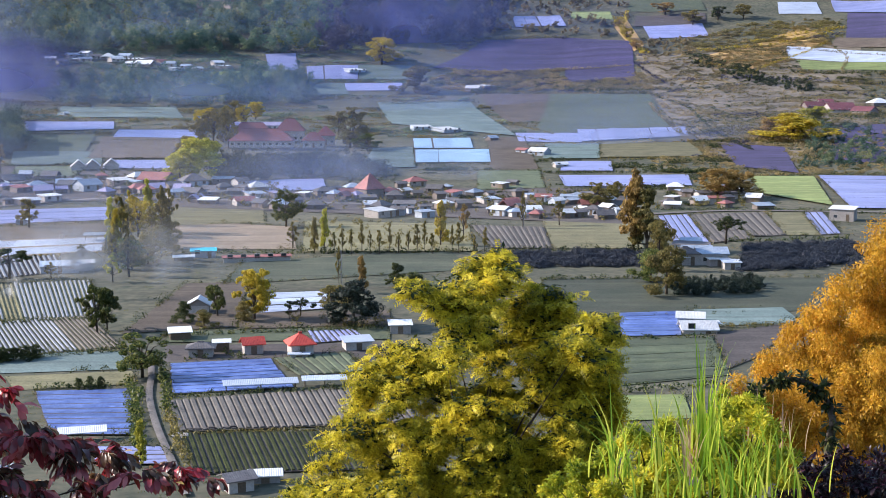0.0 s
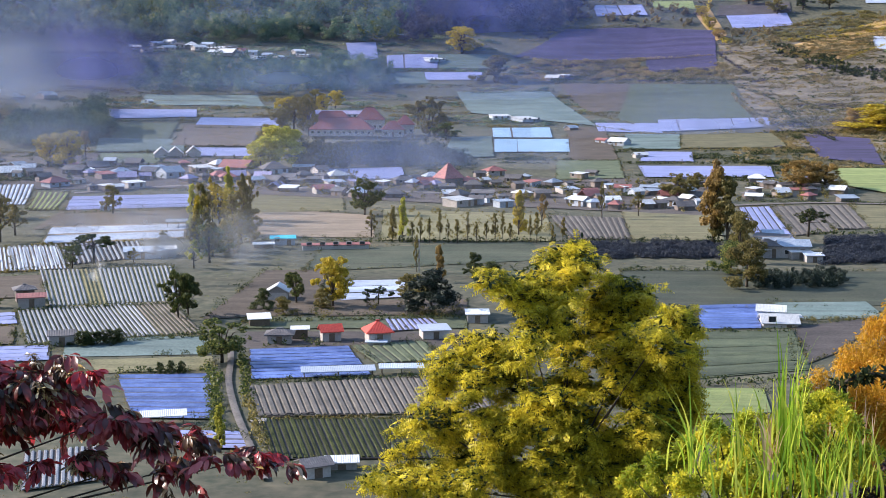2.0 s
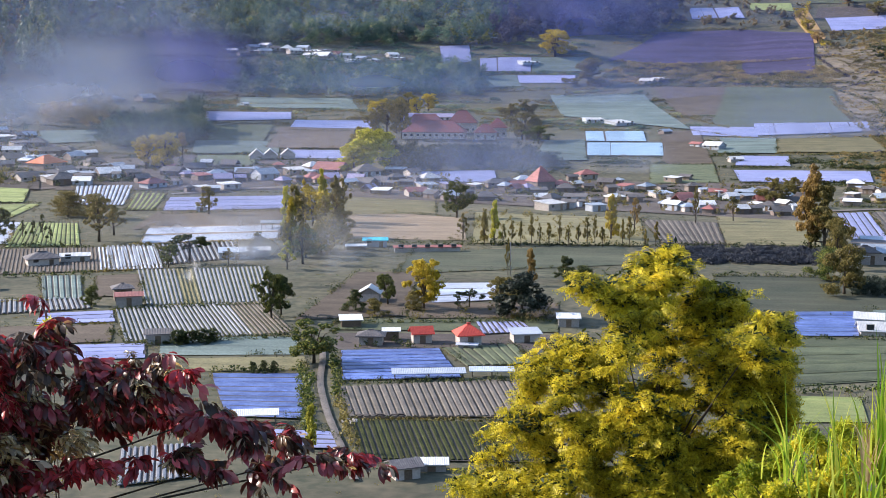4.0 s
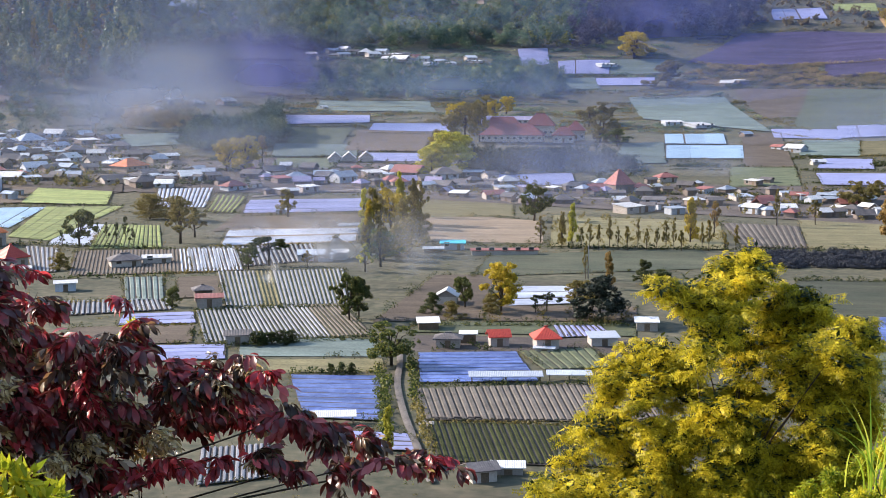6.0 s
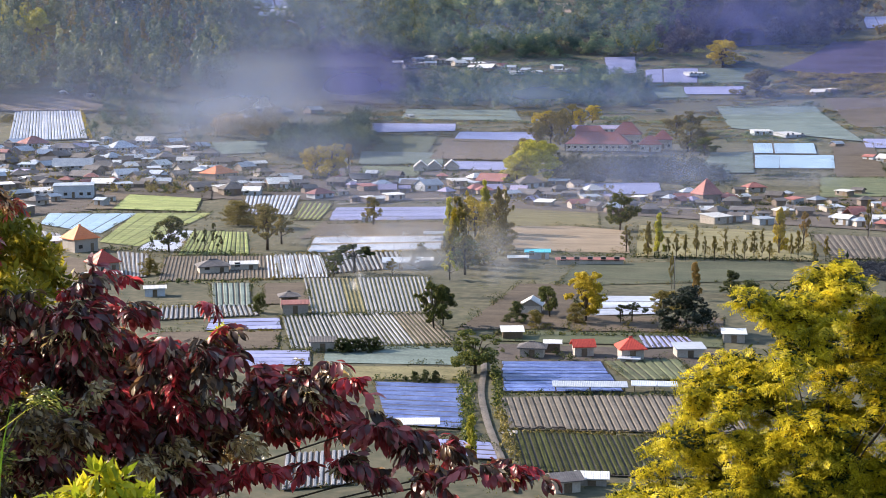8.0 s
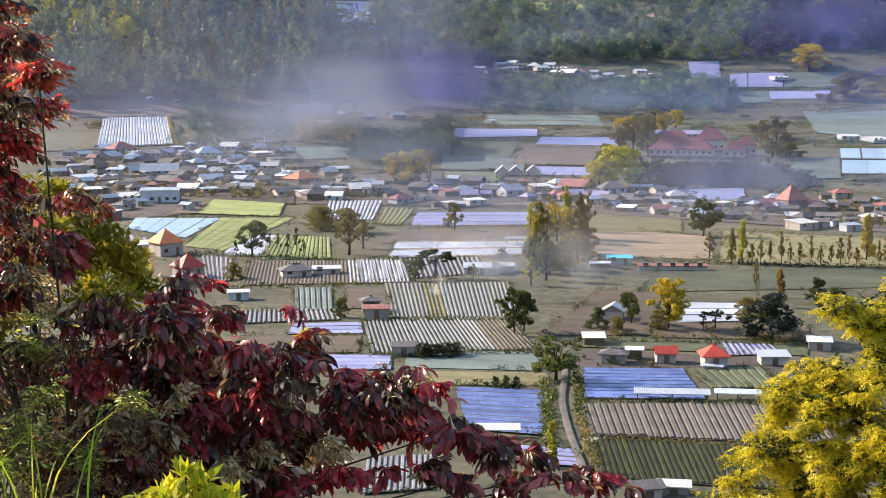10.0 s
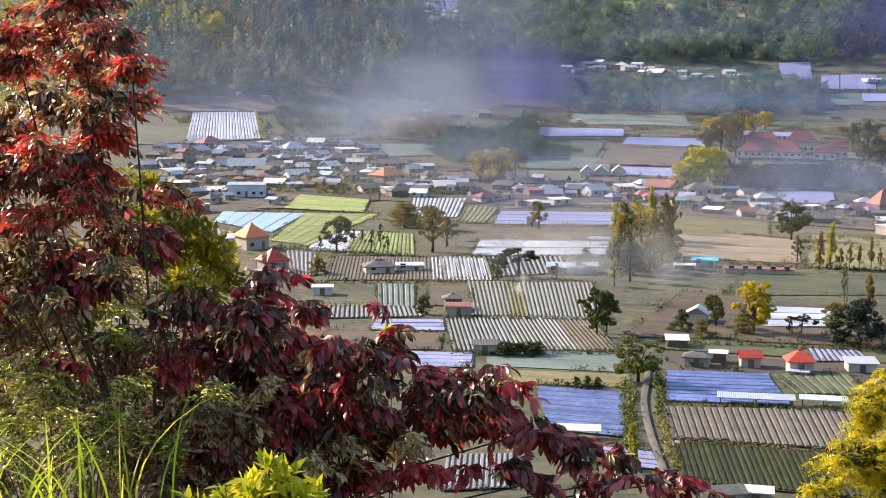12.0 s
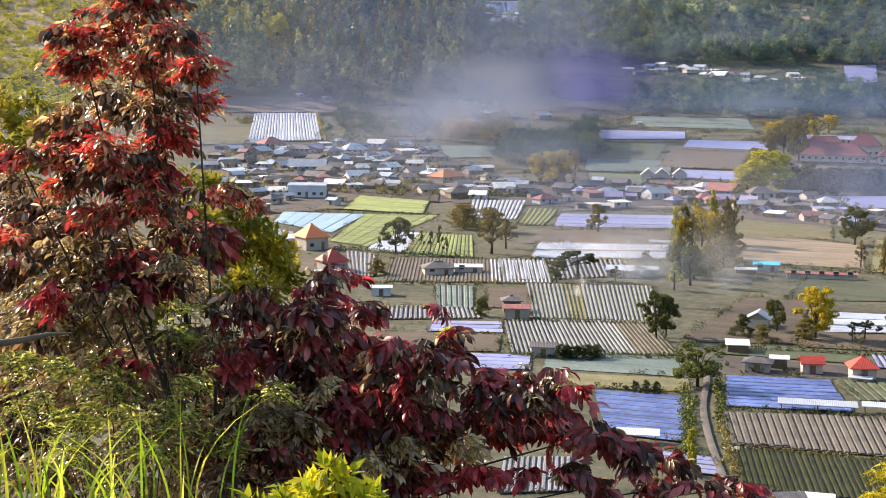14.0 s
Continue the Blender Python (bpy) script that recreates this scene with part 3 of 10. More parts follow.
field((-39.6, 148.9), (-30.9, 149.4), (-33.5, 156.5), (-41.2, 156.5), "dark_soil", "pale violet plastic sheet beds", beds=4, bed_mat='lavender', along='u', fill=0.85)
field((-59.8, 184.9), (-43.7, 188.8), (-46.1, 197.2), (-63.9, 193.4), "olive", "pale mown grass plot")
field((-68.3, 194.9), (-46.4, 198.4), (-50.3, 211.0), (-72.7, 209.9), "teal", "grey-green leafy crop")
field((-76.5, 202.7), (-51.3, 213.8), (-64.1, 241.4), (-88.8, 230.7), "olive", "silver plastic mulch beds on dark soil", beds=36, bed_mat='white', alt='beige', alt_at=(27, 36), fill=0.52)
field((-84.2, 234.2), (-61.6, 241.4), (-74.5, 282.8), (-100.5, 274.4), "olive", "silver plastic mulch beds on dark soil", beds=30, bed_mat='white', alt='olive', alt_at=(9, 13), fill=0.5)
field((-96.8, 214.7), (-84.1, 219.0), (-88.4, 229.1), (-100.0, 224.4), "dark_soil", "violet plastic sheet beds", beds=3, bed_mat='lavender', along='u', fill=0.9)
field((-113.9, 219.2), (-92.9, 230.5), (-98.2, 241.0), (-120.2, 233.8), "dark_soil", "silver plastic mulch beds on dark soil", beds=26, bed_mat='white', fill=0.55)
field((-92.0, 185.3), (-69.4, 192.6), (-73.0, 202.9), (-96.5, 196.6), "dark_soil", "violet plastic sheet beds", beds=4, bed_mat='lavender', along='u', fill=0.92)
field((-98.4, 196.6), (-79.0, 203.4), (-83.8, 217.0), (-103.8, 211.7), "soil", "bare brown tilled plot")
field((-105.4, 237.5), (-98.0, 239.1), (-108.9, 265.4), (-117.2, 263.7), "dark_soil", "dark blue-green crop rows", beds=7, bed_mat='teal', fill=0.75)
field((-97.0, 241.9), (-88.4, 245.0), (-97.2, 269.5), (-106.1, 266.0), "soil", "bare tilled plot")
field((-129.4, 263.4), (-95.3, 277.1), (-108.3, 310.1), (-144.9, 299.3), "soil", "narrow grey vegetable beds under thin sheet", beds=44, bed_mat='beige', alt='pale', alt_at=(28, 44), fill=0.5)
field((-138.5, 264.7), (-134.5, 268.8), (-150.9, 303.2), (-161.0, 305.2), "dark_soil", "silver plastic mulch beds on dark soil", beds=7, bed_mat='white', fill=0.55)
field((-143.2, 302.7), (-126.6, 308.3), (-144.3, 350.4), (-161.0, 351.0), "olive", "yellow-green seedling rows", beds=15, bed_mat='bright', fill=0.74)
field((-157.0, 309.3), (-145.7, 309.5), (-161.0, 351.0), (-172.6, 352.7), "pale", "thin pale plastic sheet over seedlings")
field((-174.3, 321.3), (-159.7, 315.2), (-174.7, 396.1), (-198.7, 391.4), "green", "pale green vegetable beds", beds=6, bed_mat='bright', along='v', fill=0.94)
field((-212.2, 355.7), (-182.7, 337.6), (-197.9, 389.8), (-224.6, 382.3), "dark_soil", "pale blue plastic sheet beds", beds=6, bed_mat='skyblue', along='v', fill=0.93)
field((-192.2, 312.1), (-172.5, 303.4), (-193.3, 335.3), (-217.9, 349.1), "dark_soil", "silver plastic mulch beds on dark soil", beds=8, bed_mat='white', fill=0.75)
field((-210.1, 396.1), (-181.7, 398.4), (-195.6, 435.5), (-222.1, 433.9), "bright", "bright green lawn-like crop plot")
field((-217.5, 392.1), (-209.6, 396.4), (-222.1, 433.9), (-233.0, 437.1), "soil", "bare brown plot")
field((-164.0, 393.9), (-148.5, 396.3), (-163.0, 445.0), (-181.3, 439.4), "dark_soil", "silver plastic mulch beds on dark soil", beds=13, bed_mat='pale', fill=0.65)
field((-143.2, 382.8), (-135.0, 383.6), (-145.6, 428.3), (-156.1, 427.9), "dark_soil", "green and brown crop rows", beds=6, bed_mat='bright', fill=0.5)
field((-132.4, 383.2), (-96.1, 395.3), (-104.6, 431.2), (-142.3, 419.7), "dark_soil", "pale violet plastic sheet plot", beds=4, bed_mat='lavender', along='u', fill=0.94)
field((-125.7, 340.6), (-87.6, 349.2), (-97.6, 392.9), (-132.5, 381.5), "soil", "dusty bare plot")
field((-113.8, 312.5), (-82.5, 327.2), (-89.3, 356.4), (-122.9, 346.2), "tan_soil", "pale plastic sheets on a dusty plot", beds=2, bed_mat='pale', along='u', fill=0.8)
field((-105.8, 274.4), (-83.3, 295.0), (-92.5, 320.9), (-120.7, 309.0), "dark_soil", "silver plastic mulch beds on dark soil", beds=26, bed_mat='white', fill=0.5)
field((-67.3, 330.8), (-36.1, 331.8), (-42.8, 379.1), (-80.4, 396.0), "tan_soil", "dusty tan fallow field")
field((-77.5, 381.8), (-51.2, 388.8), (-60.9, 456.2), (-89.4, 441.3), "olive", "dry grass plot")
field((-45.5, 277.0), (5.8, 298.1), (2.2, 327.7), (-46.3, 310.4), "deep", "blue-green leafy crop field")
field((-54.3, 225.2), (-35.9, 231.2), (-40.7, 280.7), (-53.3, 278.5), "soil", "bare dark brown plot")
field((-33.3, 244.1), (-21.7, 248.8), (-23.0, 269.2), (-34.5, 267.1), "dark_soil", "pale plastic sheet plot", beds=3, bed_mat='pale', along='u', fill=0.9)
field((-35.4, 229.2), (-9.3, 233.3), (-9.8, 247.6), (-36.6, 244.1), "soil", "brown tilled strip")
field((-45.2, 217.7), (-8.8, 220.4), (-9.2, 231.2), (-46.9, 226.2), "green", "grass strip behind small sheds")
field((-21.0, 217.2), (-12.5, 220.4), (-15.1, 228.7), (-23.2, 227.2), "dark_soil", "violet plastic beds", beds=9, bed_mat='lavender', fill=0.6)
field((-34.2, 326.7), (7.7, 327.7), (7.4, 384.6), (-40.2, 393.1), "olive", "orchard plot with dry grass")
field((11.8, 332.8), (27.1, 332.8), (28.2, 377.8), (7.7, 381.8), "dark_soil", "pale raised beds", beds=12, bed_mat='beige', fill=0.6)
field((27.4, 332.8), (49.8, 332.8), (56.8, 403.5), (29.2, 396.0), "olive", "dry grass plot")
field((16.7, 237.5), (75.4, 248.8), (89.0, 286.8), (21.2, 285.2), "deep", "dark green crop field below the hedge bank")
field((29.7, 222.8), (40.2, 223.8), (43.6, 246.4), (31.9, 244.1), "dark_soil", "blue plastic mulch sheets over vegetable beds", beds=6, bed_mat='blue', along='u', fill=0.95)
field((43.7, 231.2), (63.4, 235.4), (63.7, 250.6), (46.3, 248.2), "teal", "pale grey-green crop under netting")
field((39.6, 194.4), (49.4, 207.3), (62.4, 235.4), (45.0, 225.2), "dark_soil", "bare dark brown plot")
field((20.3, 185.7), (42.1, 194.4), (45.1, 222.3), (26.3, 220.4), "green", "green vegetable plot", beds=5, bed_mat='green', along='u', fill=0.9)
field((16.9, 167.5), (32.0, 169.7), (33.2, 182.4), (19.1, 181.7), "bright", "bright green vegetable plot")
field((58.6, 339.2), (67.7, 337.1), (74.5, 409.7), (64.6, 406.6), "dark_soil", "violet plastic beds", beds=5, bed_mat='lavender', fill=0.85)
field((68.8, 342.5), (80.9, 351.6), (87.0, 412.9), (74.5, 409.7), "dark_soil", "pale straw-coloured beds", beds=6, bed_mat='beige', fill=0.75)
field((82.0, 356.3), (91.6, 358.7), (99.5, 416.1), (87.0, 412.9), "dark_soil", "pale straw-coloured beds", beds=5, bed_mat='beige', fill=0.75)
field((91.6, 358.7), (100.9, 359.9), (110.9, 416.1), (99.5, 416.1), "olive", "yellow-green crop plot")
field((100.9, 359.9), (107.3, 362.3), (117.3, 416.1), (110.9, 416.1), "dark_soil", "violet plastic beds", beds=3, bed_mat='lavender', fill=0.85)
field((109.0, 460.6), (124.7, 431.2), (138.9, 507.1), (115.0, 509.0), "bright", "yellow-green grassy plot")
field((128.7, 424.6), (151.1, 421.4), (173.6, 503.5), (140.8, 510.4), "dark_soil", "broad blue plastic sheet plot", beds=7, bed_mat='lavender', along='u', fill=0.96)
field((117.8, 542.1), (136.4, 517.9), (151.0, 600.6), (124.9, 620.2), "purple_soil", "bare dark purple plot")
field((43.6, 483.2), (89.2, 484.3), (93.4, 515.8), (44.0, 516.2), "lavender", "blue-grey plastic sheet plot")
field((45.6, 530.7), (66.6, 529.9), (69.8, 562.0), (50.7, 563.0), "lavender", "blue plastic sheet plot")
field((42.0, 572.0), (66.1, 570.9), (71.3, 620.5), (46.8, 621.8), "teal", "pale blue-green crop")
field((66.5, 574.4), (110.4, 574.7), (116.2, 623.2), (72.3, 624.7), "olive", "brown and green crop strips")
field((63.9, 629.4), (117.0, 645.2), (119.6, 672.6), (66.2, 668.9), "dark_soil", "pale violet plastic sheet strip", beds=6, bed_mat='lavender', fill=0.97)
field((35.2, 630.6), (64.0, 625.1), (65.2, 658.6), (35.1, 660.2), "lavender", "blue plastic sheet strip")
field((-27.0, 690.7), (35.5, 651.7), (15.1, 758.4), (-36.5, 759.8), "teal", "broad pale blue-green crop field")
field((-13.1, 606.4), (13.6, 606.4), (12.9, 644.2), (-14.4, 641.9), "dark_soil", "pale blue plastic sheet plot", beds=3, bed_mat='skyblue', fill=0.97)
field((-11.9, 558.7), (19.4, 560.5), (20.1, 602.4), (-12.8, 600.5), "dark_soil", "pale blue plastic sheet plot", beds=3, bed_mat='skyblue', fill=0.97)
field((-32.4, 538.6), (-11.1, 542.7), (-13.7, 610.4), (-31.3, 606.0), "teal", "hazy blue-green plot")
field((18.6, 531.2), (38.1, 534.6), (38.8, 648.1), (21.0, 646.3), "soil", "bare violet-grey plot")
field((12.1, 474.6), (36.3, 480.3), (38.1, 534.6), (13.5, 531.3), "green", "green crop plot")
field((33.4, 694.2), (55.6, 697.0), (60.2, 773.3), (20.6, 776.9), "soil", "brown tilled plot on the slope")
field((43.8, 654.7), (112.2, 673.5), (117.7, 772.1), (60.5, 773.3), "green", "dark green crop plot on the slope")
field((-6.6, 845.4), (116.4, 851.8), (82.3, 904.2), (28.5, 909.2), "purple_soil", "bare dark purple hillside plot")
field((49.1, 932.0), (84.4, 932.4), (82.8, 968.4), (47.4, 960.8), "dark_soil", "blue plastic sheet plot on the hill", beds=4, bed_mat='lavender', fill=0.95)
field((136.4, 904.8), (176.8, 911.8), (176.4, 936.6), (136.1, 934.9), "lavender", "blue plastic sheet plot on the hill")
field((130.1, 971.8), (183.6, 959.1), (184.4, 985.7), (135.3, 996.3), "green", "green hillside plot")
field((230.4, 944.0), (259.1, 939.7), (263.9, 972.8), (237.0, 975.6), "pale", "pale plastic sheet plot on the hill")
field((269.7, 946.0), (311.2, 928.4), (319.8, 955.1), (274.4, 974.8), "lavender", "blue plastic sheet plot on the hill")
field((242.4, 857.4), (281.6, 837.2), (288.0, 857.1), (250.0, 872.4), "soil", "bare hillside plot")
field((211.4, 838.3), (274.8, 815.6), (278.8, 828.4), (217.4, 870.2), "pale", "pale plastic sheet strip on the hill")
field((214.2, 815.2), (271.0, 804.0), (275.3, 817.2), (215.7, 834.9), "bright", "green terrace strip on the hill")
field((88.8, 956.2), (117.8, 951.9), (118.3, 973.3), (91.6, 978.3), "bright", "green hillside plot")
field((-106.6, 837.5), (-89.1, 842.3), (-93.6, 869.6), (-112.6, 869.0), "lavender", "blue plastic sheet plot on the hill")
field((-81.3, 823.0), (-51.4, 823.7), (-52.5, 848.3), (-84.3, 846.8), "dark_soil", "blue plastic sheet plot on the hill", beds=3, bed_mat='lavender', fill=0.97)
field((-50.7, 823.7), (-17.7, 825.4), (-19.7, 851.7), (-52.6, 849.3), "teal", "grey-green plot on the hill")
field((-56.6, 795.3), (-23.6, 791.2), (-24.2, 813.2), (-58.6, 814.6), "lavender", "blue plastic sheet strip")
field((-133.9, 811.5), (-92.8, 825.3), (-96.0, 842.4), (-140.1, 822.9), "bright", "green terrace plot")
field((-72.8, 778.0), (-54.0, 786.2), (-59.7, 815.9), (-79.2, 811.5), "teal", "blue-green plot")
field((-199.4, 645.0), (-159.5, 659.6), (-164.9, 682.4), (-207.0, 673.7), "lavender", "violet plastic sheet strip")
field((-177.0, 577.5), (-153.4, 580.9), (-163.9, 639.9), (-193.1, 632.7), "green", "grey-green crop plot")
field((-172.3, 539.5), (-137.9, 547.4), (-146.8, 585.5), (-183.7, 580.3), "teal", "pale green crop strip")
field((-147.7, 563.4), (-113.9, 567.2), (-122.5, 637.8), (-159.2, 635.8), "soil", "violet-brown bare plot")
field((-154.0, 631.7), (-114.9, 636.3), (-119.2, 663.7), (-157.0, 658.2), "lavender", "violet plastic sheet strip")
field((-133.9, 533.0), (-106.9, 535.2), (-112.2, 562.1), (-138.5, 559.3), "lavender", "blue plastic sheet strip")
field((-162.1, 504.8), (-138.4, 507.1), (-142.8, 540.0), (-168.8, 536.8), "green", "pale green plot")
field((-197.3, 693.1), (-133.6, 701.4), (-144.4, 737.7), (-203.4, 725.9), "teal", "hazy green crop strip")
field((-72.1, 467.1), (-40.8, 474.1), (-44.8, 505.8), (-76.1, 497.9), "lavender", "violet plastic sheet plot")
field((-346.9, 558.0), (-319.6, 582.2), (-364.5, 657.7), (-394.7, 642.3), "olive", "white plastic mulch beds on a pale slope", beds=24, bed_mat='pale', fill=0.82, high=0.35)
field((-365.1, 538.5), (-345.1, 555.2), (-369.5, 598.9), (-397.8, 589.4), "olive", "yellow-green grass plot")
field((-426.1, 628.9), (-354.6, 665.6), (-373.8, 694.6), (-442.9, 665.3), "soil", "brown plot under the forest")
field((-246.6, 549.6), (-222.9, 567.0), (-238.6, 605.8), (-264.6, 593.3), "teal", "grey-green crop plot")
field((-230.6, 430.8), (-188.7, 426.4), (-200.4, 454.0), (-237.0, 453.4), "dark_soil", "dark bare plot beside the village")
field((-51.5, 132.6), (-44.5, 136.7), (-48.6, 149.4), (-56.0, 145.9), "dark_soil", "grey vegetable rows below the blue plots", beds=12, bed_mat="white", fill=0.6)
field((-393.1, 925.8), (-351.7, 944.5), (-363.1, 965.6), (-400.6, 954.6), "dark_soil", "blue-white plastic sheets high on the hillside", beds=4, bed_mat="lavender", fill=0.95)
field((-364.9, 910.5), (-329.6, 919.3), (-338.5, 934.7), (-368.7, 931.3), "pale", "pale plastic sheet high on the hillside")
field((-175.6, 970.5), (-149.9, 973.8), (-156.0, 996.2), (-177.4, 996.6), "tan_soil", "bare tan terrace on the hillside")
field((-257.9, 982.4), (-201.0, 986.0), (-213.2, 1004.7), (-259.0, 1002.5), "bright", "green terrace on the hillside")
field((-210.0, 905.1), (-152.2, 913.9), (-160.1, 937.1), (-211.9, 929.1), "teal", "grey-green terrace on the hillside")
field((114.0, 560.0), (182.0, 548.0), (236.0, 770.0), (119.0, 775.0), "slope_earth", "rough tan earth of the slope", base=-0.1)
field((119.0, 775.0), (236.0, 770.0), (262.0, 860.0), (122.0, 870.0), "slope_earth", "rough tan earth of the slope", base=-0.1)
# buildings near
# closed dark timber front stands in for the unlit inside of an open shed
house(-43.7, 221.3, 15, 3.3, 3.0, 1.33, 0.34, "shed", "white_roof", "timber", "open white-roofed shed, dark wall imitating its shaded inside", "house", group="sheds along the field lane")
house(-37.8, 208.0, 5, 3.7, 2.6, 1.40, 0.85, "hip", "grey_roof", "wall", "low shed with a dark grey hipped roof", "house", group="sheds along the field lane")
house(-35.2, 211.7, 9, 2.4, 1.7, 1.48, 0.17, "shed", "white_roof", "timber", "small shed with a white metal roof", "house", group="sheds along the field lane")
house(-30.1, 210.3, 20, 3.0, 2.2, 1.48, 1.02, "gable", "red_roof", "wall", "small white hut with a red metal roof", "house", group="sheds along the field lane")
house(-22.4, 208.9, 18, 3.5, 3.4, 1.87, 1.70, "hip", "red_roof", "wall", "white hut with a bright red hipped roof", "house", group="sheds along the field lane")
house(-22.3, 206.1, 0, 2.8, 0.8, 0.70, 0.09, "shed", "pale_roof", "wall", "low white annex in front of the red-roofed hut", "house", group="sheds along the field lane")
house(-13.8, 213.9, 16, 4.3, 3.3, 1.33, 0.34, "shed", "pale_roof", "wall", "white hut with a pale blue metal roof", "house", group="sheds along the field lane")
house(-7.3, 227.0, 5, 3.5, 2.8, 1.48, 0.34, "shed", "white_roof", "wall", "white shed behind the yellow-green tree", "house", group="sheds along the field lane")
house(-25.5, 185.5, 11, 9.8, 1.6, 1.0, 0.3, "open", "pale_roof", "timber", "long low open shelter with a white metal roof", "shelter", kind_name="shelter")
house(-16.8, 188.3, 8, 5.8, 1.2, 0.9, 0.3, "open", "pale_roof", "timber", "low open shelter with a white sheet roof", "shelter", kind_name="shelter")
house(-43.7, 159.8, 15, 5.1, 1.5, 1.1, 0.3, "open", "white_roof", "timber", "open shelter with a white sheet roof", "shelter", kind_name="shelter")
house(-22.0, 140.6, 29, 2.8, 2.5, 1.3, 0.6, "gable", "grey_roof", "wall", "grey-roofed hut at the foot of the slope")
house(-19.4, 143.4, 8, 3.2, 1.6, 0.8, 0.2, "shed", "white_roof", "wall", "hut with a white sheet roof")
house(-44.9, 246.0, 94, 3.7, 3.7, 1.5, 1.3, "gable", "white_roof", "wall", "white hut with a white gabled roof among trees")
house(-56.8, 318.6, 10, 5.6, 3.4, 1.6, 0.3, "shed", "cyan_roof", "wall_blue", "field shed with a turquoise roof")
house(-60.5, 313.3, 11, 4.5, 2.2, 0.8, 0.2, "shed", "white_roof", "timber", "low white-roofed field shed")
house(-43.1, 311.0, 12, 15.4, 1.2, 1.1, 0.3, "shed", "rust_roof", "wall", "long low wall-like shed with a faded roof")
house(-71.5, 204.1, 19, 3.8, 2.7, 1.6, 0.3, "shed", "grey_roof", "wall", "small farm hut with a flat grey roof")
house(-87.3, 234.2, 20, 4.6, 2.7, 2.0, 0.3, "shed", "rust_roof", "wall", "pinkish hut with a flat roof")
house(-91.0, 240.8, 27, 3.2, 2.9, 2.2, 0.9, "hip", "grey_roof", "wall_brown", "small dark hut between plots")
house(-123.5, 279.2, 32, 6.5, 4.6, 1.6, 1.4, "hip", "grey_roof", "wall", "farmhouse with a grey hipped roof")
house(-118.3, 284.8, 23, 6.1, 3.1, 1.4, 0.3, "shed", "white_roof", "wall", "hut with a flat white roof")
house(-122.0, 247.1, 26, 4.0, 2.4, 1.6, 0.2, "shed", "white_roof", "wall_blue", "small hut with a white roof")
house(-142.1, 263.4, 28, 7.5, 2.2, 1.4, 0.2, "shed", "white_roof", "wall", "long shed with a white roof")
house(-171.3, 306.2, 57, 6.4, 6.4, 3.2, 3.4, "hip", "orange_roof", "wall", "two-storey house with an orange tiled roof")
house(-180.4, 312.4, 50, 8.6, 5.2, 1.8, 0.5, "shed", "white_roof", "wall", "white outbuilding beside the orange-roofed house")
house(-146.8, 272.0, 56, 5.2, 5.2, 2.6, 2.8, "hip", "red_roof", "wall", "house with an orange-red hipped roof")
house(-84.3, 295.2, 16, 7.9, 4.7, 1.6, 0.5, "shed", "blue_roof", "wall_blue", "blue-roofed farm shed in thin smoke")
house(-80.5, 298.2, 15, 5.6, 3.4, 1.6, 0.3, "shed", "white_roof", "wall", "pale-roofed farm shed in thin smoke")
house(-89.4, 347.3, 14, 5.9, 3.0, 1.8, 0.3, "open", "blue_roof", "timber", "small open blue-roofed shelter", "shelter", kind_name="shelter")
house(-119.8, 382.9, 17, 2.9, 2.3, 1.6, 0.2, "shed", "blue_roof", "wall_blue", "small blue field hut on sheeting")
# blue-grey wall colour imitates this hut's shaded front
house(43.8, 236.3, -11, 4.6, 4.1, 1.0, 0.4, "shed", "white_roof", "wall_blue", "white-roofed farm hut by blue plots", "house", group="farm huts beside blue plots")
house(43.5, 227.5, -1, 5.7, 4.6, 0.7, 1.2, "gable", "white_roof", "wall", "white gabled farm hut by plots", "house", group="farm huts beside blue plots")
house(45.8, 227.9, 1, 2.5, 1.5, 1.4, 0.2, "shed", "white_roof", "wall", "small white hut with metal roof", "house", group="farm huts beside blue plots")
house(55.4, 307.3, -4, 5.9, 4.7, 2.6, 1.4, "hip", "grey_roof", "wall", "farmhouse with a grey roof on a bank", "house", group="farm compound on the bank")
house(61.3, 307.3, 1, 6.7, 4.7, 2.6, 1.3, "gable", "blue_roof", "wall", "farmhouse with a blue-grey roof on a bank", "house", group="farm compound on the bank")
house(59.7, 323.7, -24, 8.1, 4.1, 2.4, 0.4, "shed", "grey_roof", "wall_blue", "grey-roofed outbuilding on the bank", "house", group="farm compound on the bank")
house(64.4, 300.8, -13, 3.3, 2.0, 1.6, 0.2, "shed", "white_roof", "wall", "white outbuilding on the bank", "house", group="farm compound on the bank")
house(117.5, 395.8, -27, 6.9, 5.5, 3.4, 0.6, "shed", "white_roof", "wall", "white two-storey house beside the lane")
house(54.4, 306.8, 8, 5.5, 3.6, 1.8, 0.9, "gable", "white_roof", "wall", "farm house with a white gabled roof", "house", group="farm compound by the dark bank")
house(59.8, 316.9, -6, 6.5, 4.0, 2.0, 1.0, "gable", "blue_roof", "wall_blue", "farm house with a blue-grey gabled roof", "house", group="farm compound by the dark bank")
house(62.2, 305.0, 12, 4.5, 3.0, 1.6, 0.3, "shed", "white_roof", "wall", "farm shed with a white sloping roof", "house", group="farm compound by the dark bank")
house(64.4, 299.9, 4, 3.6, 2.6, 1.5, 0.3, "shed", "pale_roof", "wall", "small farm shed with a pale blue roof", "house", group="farm compound by the dark bank")
house(60.9, 330.8, 0, 4.6, 3.4, 2.2, 0.9, "gable", "blue_roof", "wall", "farm house with a blue-grey gabled roof", "house", group="farm compound by the dark bank")
